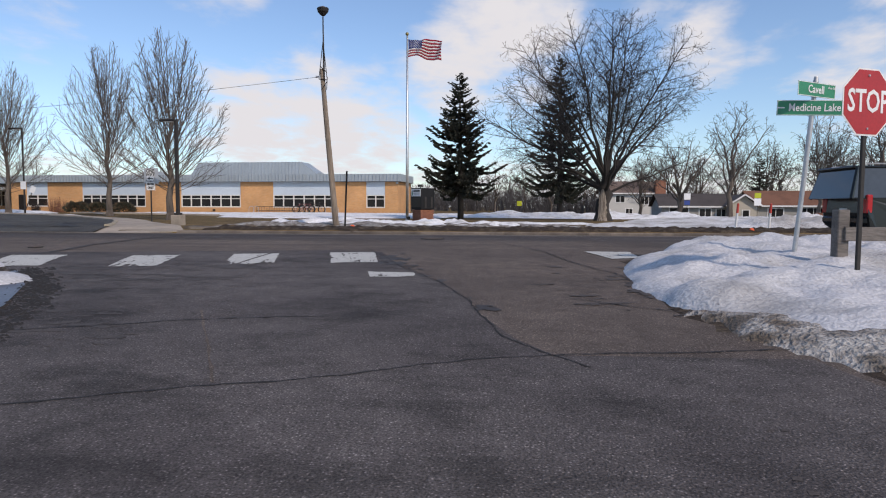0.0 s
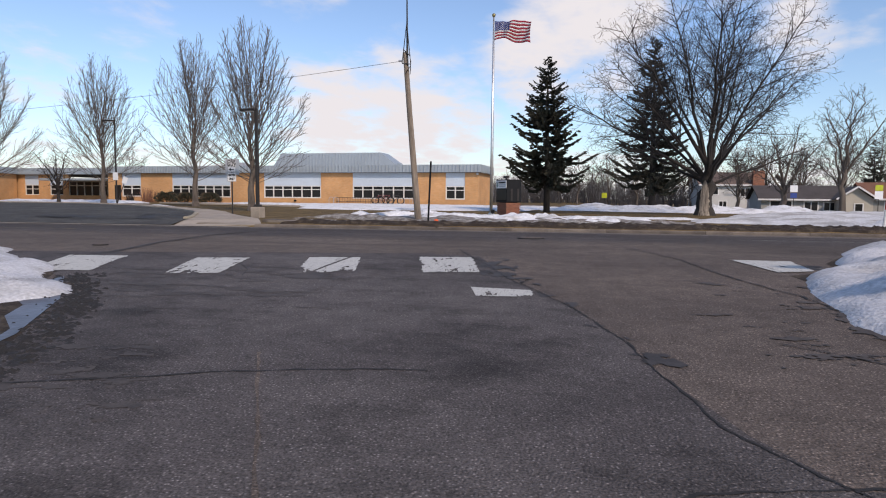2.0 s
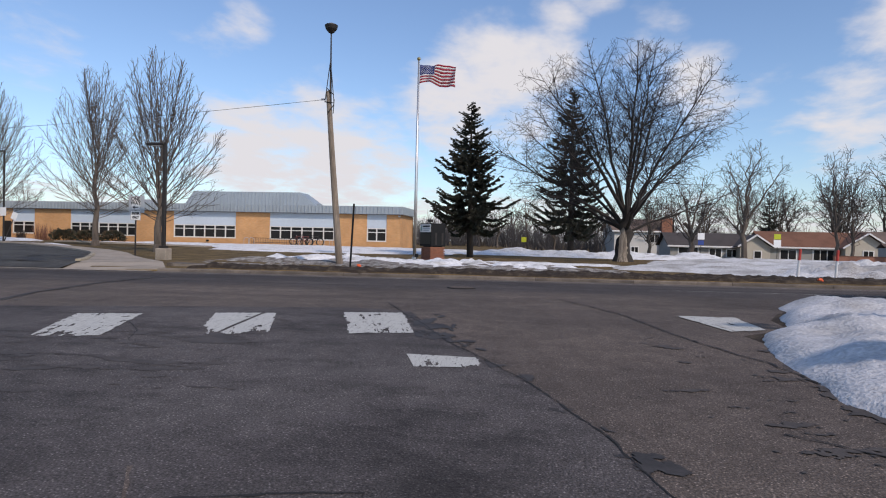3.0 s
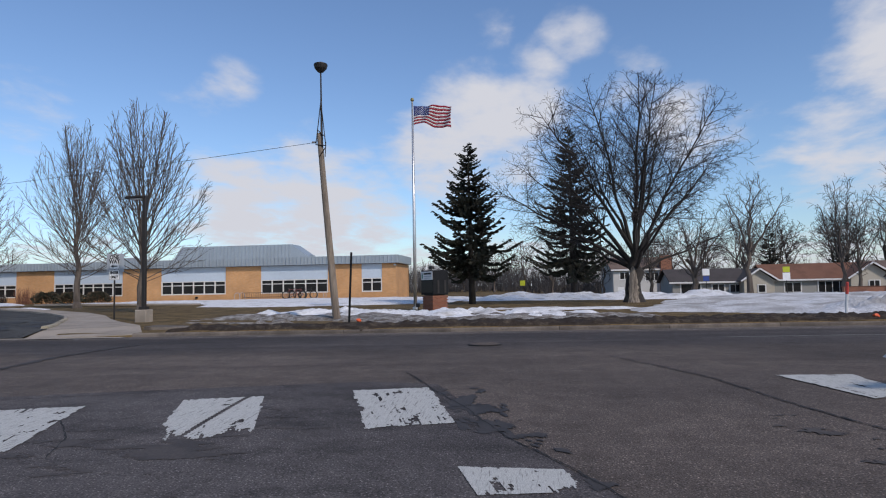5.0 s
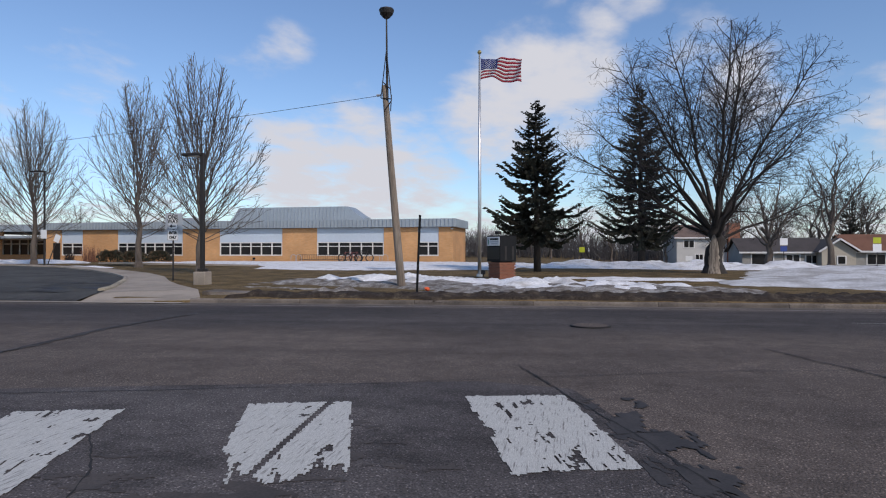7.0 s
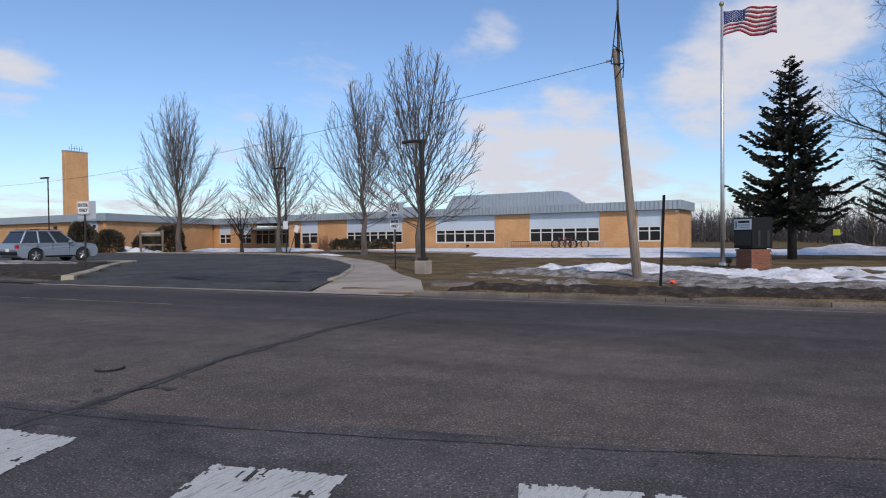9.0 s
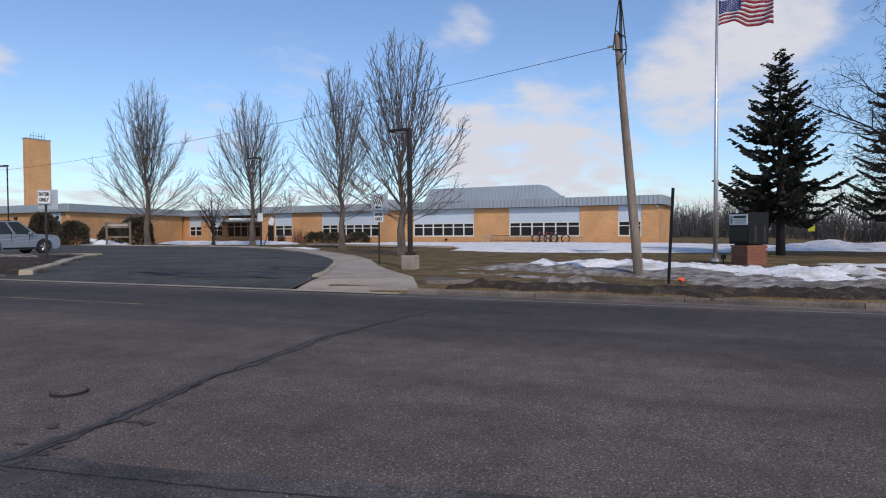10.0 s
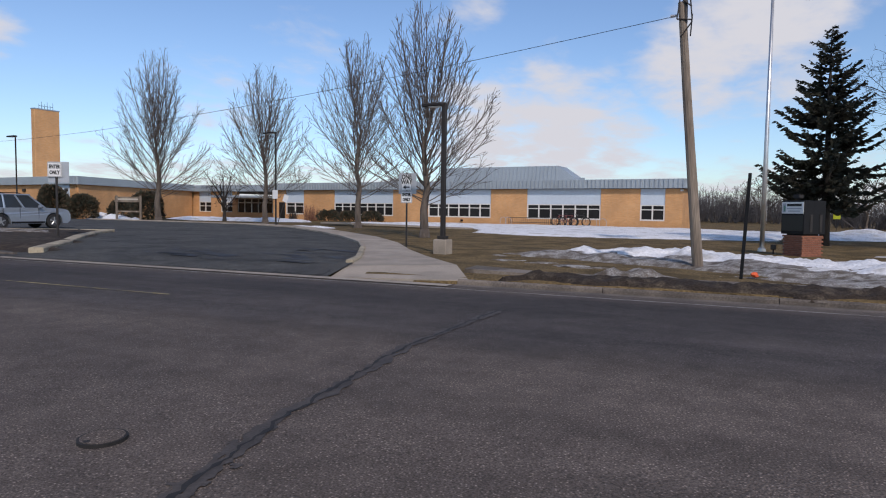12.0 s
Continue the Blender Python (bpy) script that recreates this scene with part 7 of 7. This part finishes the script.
# rim disc coloured dark to stand for the shade between the spokes
mat_rim = mat("rim_shadow", (0.10, 0.10, 0.105), 0.5, 0.5, 0.2, 3, 30)
COMPACT = dict(belt=1.02, hood=0.98, roof_f=0.15, roof_r=-1.75, base_f=0.95, base_r=-2.12, nose=0.72, tail=0.98, over_f=0.88, over_r=0.98, clear=0.26, pillars=(0.02, 0.33, 0.63, 0.98), tail_h=0.2, dark_rail=True)
LARGE = dict(belt=1.18, hood=1.12, roof_f=0.35, roof_r=-3.1, base_f=0.95, base_r=-3.3, nose=0.85, tail=1.14, over_f=0.95, over_r=1.25, clear=0.36, pillars=(0.01, 0.3, 0.56, 0.78, 0.98), tail_h=0.45, painted_bumper=True)
SEDAN = dict(belt=0.92, hood=0.86, roof_f=-0.1, roof_r=-1.5, base_f=0.8, base_r=-2.5, nose=0.62, tail=0.95, over_f=0.9, over_r=1.05, clear=0.2, pillars=(0.02, 0.5, 0.98), tail_h=0.16)
rz = math.degrees(ROAD_A)
bx, by = from_uv(-31.0, -2.9)
car(bx, by, road_z(bx, by), rz + 180, 4.6, 1.84, 1.68, 2.66, 1.33, CAR_BLUE, "deep blue compact sport utility car on the road", COMPACT)
kx, ky = from_uv(9.9, -6.6)
car(kx, ky, road_z(kx, ky), rz, 5.6, 2.0, 1.95, 3.3, 1.65, CAR_BLACK, "dark green-black full-size sport utility car on the road", LARGE, 0.4)
car(-41.8, 34.2, drive_z(-41.8, 34.2) + 0.03, 93, 4.45, 1.8, 1.74, 2.62, 1.31, CAR_SILVER, "silver-blue compact sport utility car standing in the driveway", dict(COMPACT, belt=1.06, hood=1.02, chrome=False), 0.37)
car(45.0, 87, surface(45, 87), -8, 4.6, 1.8, 1.45, 2.7, 1.35, CAR_WHITE, "white sedan parked beside the garden shed", SEDAN, 0.33)

# ---- houses ----


def house(x, y, rz, w, d, wall_h, roof_h, siding, shingle, label, gable_x=True, windows=(), chimney=None, over=0.5, door=None, wing=None):
    s = thing("house", x, y, surface(x, y) - 0.8, rz, label, "house")
    part("wall", boxed((0, 0, wall_h / 2), (w, d, wall_h)), siding, s)
    bm = bmesh.new()
    if gable_x:   # ridge along x
        q = [(-w / 2 - over, -d / 2 - over, wall_h - 0.12), (w / 2 + over, -d / 2 - over, wall_h - 0.12), (w / 2 + over, 0, wall_h + roof_h), (-w / 2 - over, 0, wall_h + roof_h), (w / 2 + over, d / 2 + over, wall_h - 0.12), (-w / 2 - over, d / 2 + over, wall_h - 0.12)]
        gab = [[(-w / 2, -d / 2, wall_h), (-w / 2, d / 2, wall_h), (-w / 2, 0, wall_h + roof_h - 0.1)], [(w / 2, -d / 2, wall_h), (w / 2, d / 2, wall_h), (w / 2, 0, wall_h + roof_h - 0.1)]]
        eave = [((0, -d / 2 - over, wall_h - 0.14), (w + 2 * over, 0.06, 0.22))]
    else:         # gable towards the viewer
        q = [(-w / 2 - over, -d / 2 - over, wall_h - 0.12), (-w / 2 - over, d / 2 + over, wall_h - 0.12), (0, d / 2 + over, wall_h + roof_h), (0, -d / 2 - over, wall_h + roof_h), (w / 2 + over, d / 2 + over, wall_h - 0.12), (w / 2 + over, -d / 2 - over, wall_h - 0.12)]
        gab = [[(-w / 2, -d / 2, wall_h), (w / 2, -d / 2, wall_h), (0, -d / 2, wall_h + roof_h - 0.1)], [(-w / 2, d / 2, wall_h), (w / 2, d / 2, wall_h), (0, d / 2, wall_h + roof_h - 0.1)]]
        eave = []
    vs = [bm.verts.new(p) for p in q]
    bm.faces.new((vs[0], vs[1], vs[2], vs[3])); bm.faces.new((vs[3], vs[2], vs[4], vs[5]))
    ex = bmesh.ops.extrude_face_region(bm, geom=bm.faces[:])
    for v in ex["geom"]:
        if isinstance(v, bmesh.types.BMVert):
            v.co.z += 0.12
    part("roof", bm, shingle, s)
    for t in gab:
        g = bmesh.new()
        g.faces.new([g.verts.new(p) for p in t])
        part("gable", g, siding, s)
    for c, sz in eave:
        part("fascia_board", boxed(c, sz), TRIM_WHITE, s)
    if not gable_x:
        for sg in (-1, 1):
            dv = Vector((w / 2 + over, 0, roof_h + 0.12))
            ob = part("barge_board", boxed((0, 0, 0), (dv.length, 0.06, 0.2)), TRIM_WHITE, s)
            ob.matrix_basis = pose(sg * (w / 4 + over / 2), -d / 2 - over - 0.02, wall_h + roof_h / 2 - 0.02, 0, sg * math.degrees(math.atan2(dv.z, dv.x)), 0)
    for wx, wz, ww, wh, n in windows:
        win = part("window", boxed((wx, -d / 2 - 0.02, wz), (ww + 0.2, 0.08, wh + 0.2), 0.01), TRIM_WHITE, s, "white-framed window")
        for k in range(n):
            pw = ww / n
            part("pane", boxed((wx - ww / 2 + pw * (k + 0.5), -d / 2 - 0.055, wz), (pw - 0.1, 0.03, wh)), GLASS, win)
    if chimney:
        cx, cw, chh = chimney
        part("chimney", boxed((cx, -d / 2 - 0.3, chh / 2), (cw, 0.8, chh), 0.02), BRICK_RED, s, "red brick chimney")
    if door is not None:
        part("door", boxed((door, -d / 2 - 0.03, 1.05), (0.95, 0.06, 2.1), 0.01), SIDING_WHITE, s)
    return s


house(15.8, 125, 8, 9.0, 8, 5.0, 2.0, SIDING_WHITE, SHINGLE_GREY, "white two-storey house with grey shingle roof", True, ((-2.6, 3.9, 1.6, 1.1, 2), (2.0, 3.7, 2.2, 1.3, 3), (-1, 1.6, 1.2, 1.2, 2)), (4.2, 1.8, 7.2))
house(22.2, 106, 0, 9.6, 8, 2.7, 1.7, SIDING_GREY, SHINGLE_DARK, "low grey house with a dark shingle roof", True, ((1.2, 1.7, 1.6, 1.1, 2), (3.4, 1.7, 1.4, 1.0, 2), (-2.4, 1.5, 2.6, 1.7, 1)), None)
house(28.0, 104.5, 0, 3.8, 9, 2.7, 1.5, SIDING_CREAM, SHINGLE_DARK, "cream gabled end of a low house", False, ((0.3, 1.6, 0.9, 0.9, 1),))
house(36.0, 105, -3, 12.2, 8, 2.8, 2.0, SIDING_GREY, SHINGLE_BROWN, "grey single-storey house with a brown shingle roof", True, ((-3.2, 1.7, 2.0, 1.2, 2), (1.6, 1.65, 3.4, 1.5, 4)), None)
house(41.6, 103.5, -3, 5.0, 9, 2.8, 1.9, SIDING_CREAM, SHINGLE_BROWN, "cream gabled wing with a brown shingle roof", False, ((0.2, 1.6, 1.2, 1.6, 2),))
house(50.0, 108, -5, 11, 8, 2.9, 2.2, SIDING_CREAM, SHINGLE_GREY, "cream house with a grey-brown shingle roof", True, ((-2, 1.7, 2.2, 1.2, 2),))
house(57.0, 102, -8, 9.5, 9, 3.2, 2.4, SIDING_CREAM, SHINGLE_GREY, "cream gabled house behind the snow bank", False, ((1.0, 1.7, 1.4, 1.0, 2),))


def shed(x, y):
    s = thing("garden_shed", x, y, surface(x, y), -6, "small grey-green garden shed with white-trimmed doors", "shed")
    part("wall", boxed((0, 0, 1.0), (4.2, 2.6, 2.0)), SIDING_GREY, s)
    bm = bmesh.new()
    vs = [bm.verts.new(p) for p in ((-2.3, -1.5, 1.95), (2.3, -1.5, 1.95), (2.3, 0, 2.55), (-2.3, 0, 2.55), (2.3, 1.5, 1.95), (-2.3, 1.5, 1.95))]
    bm.faces.new(vs[:4]); bm.faces.new((vs[3], vs[2], vs[4], vs[5]))
    part("roof", bm, SHINGLE_GREY, s)
    for k in (1.0, 1.65):
        dr = part("door", boxed((k, -1.33, 0.95), (0.62, 0.05, 1.7), 0.01), SIDING_CREAM, s)
        for zz in (0.35, 0.95, 1.55):
            part("door_trim", boxed((k, -1.37, zz), (0.6, 0.03, 0.08)), TRIM_WHITE, dr)


shed(41.0, 90)


def garden_wall():
    s = thing("garden_wall", 33.5, 84, surface(33.5, 84), -4, "low red-brown garden wall rising from the snow", "garden wall")
    part("wall", boxed((0, 0, 0.4), (5.0, 0.5, 0.9), 0.02), BRICK_RED, s)
    part("coping", boxed((0, 0, 0.87), (5.2, 0.6, 0.07), 0.02), SHINGLE_BROWN, s)


garden_wall()
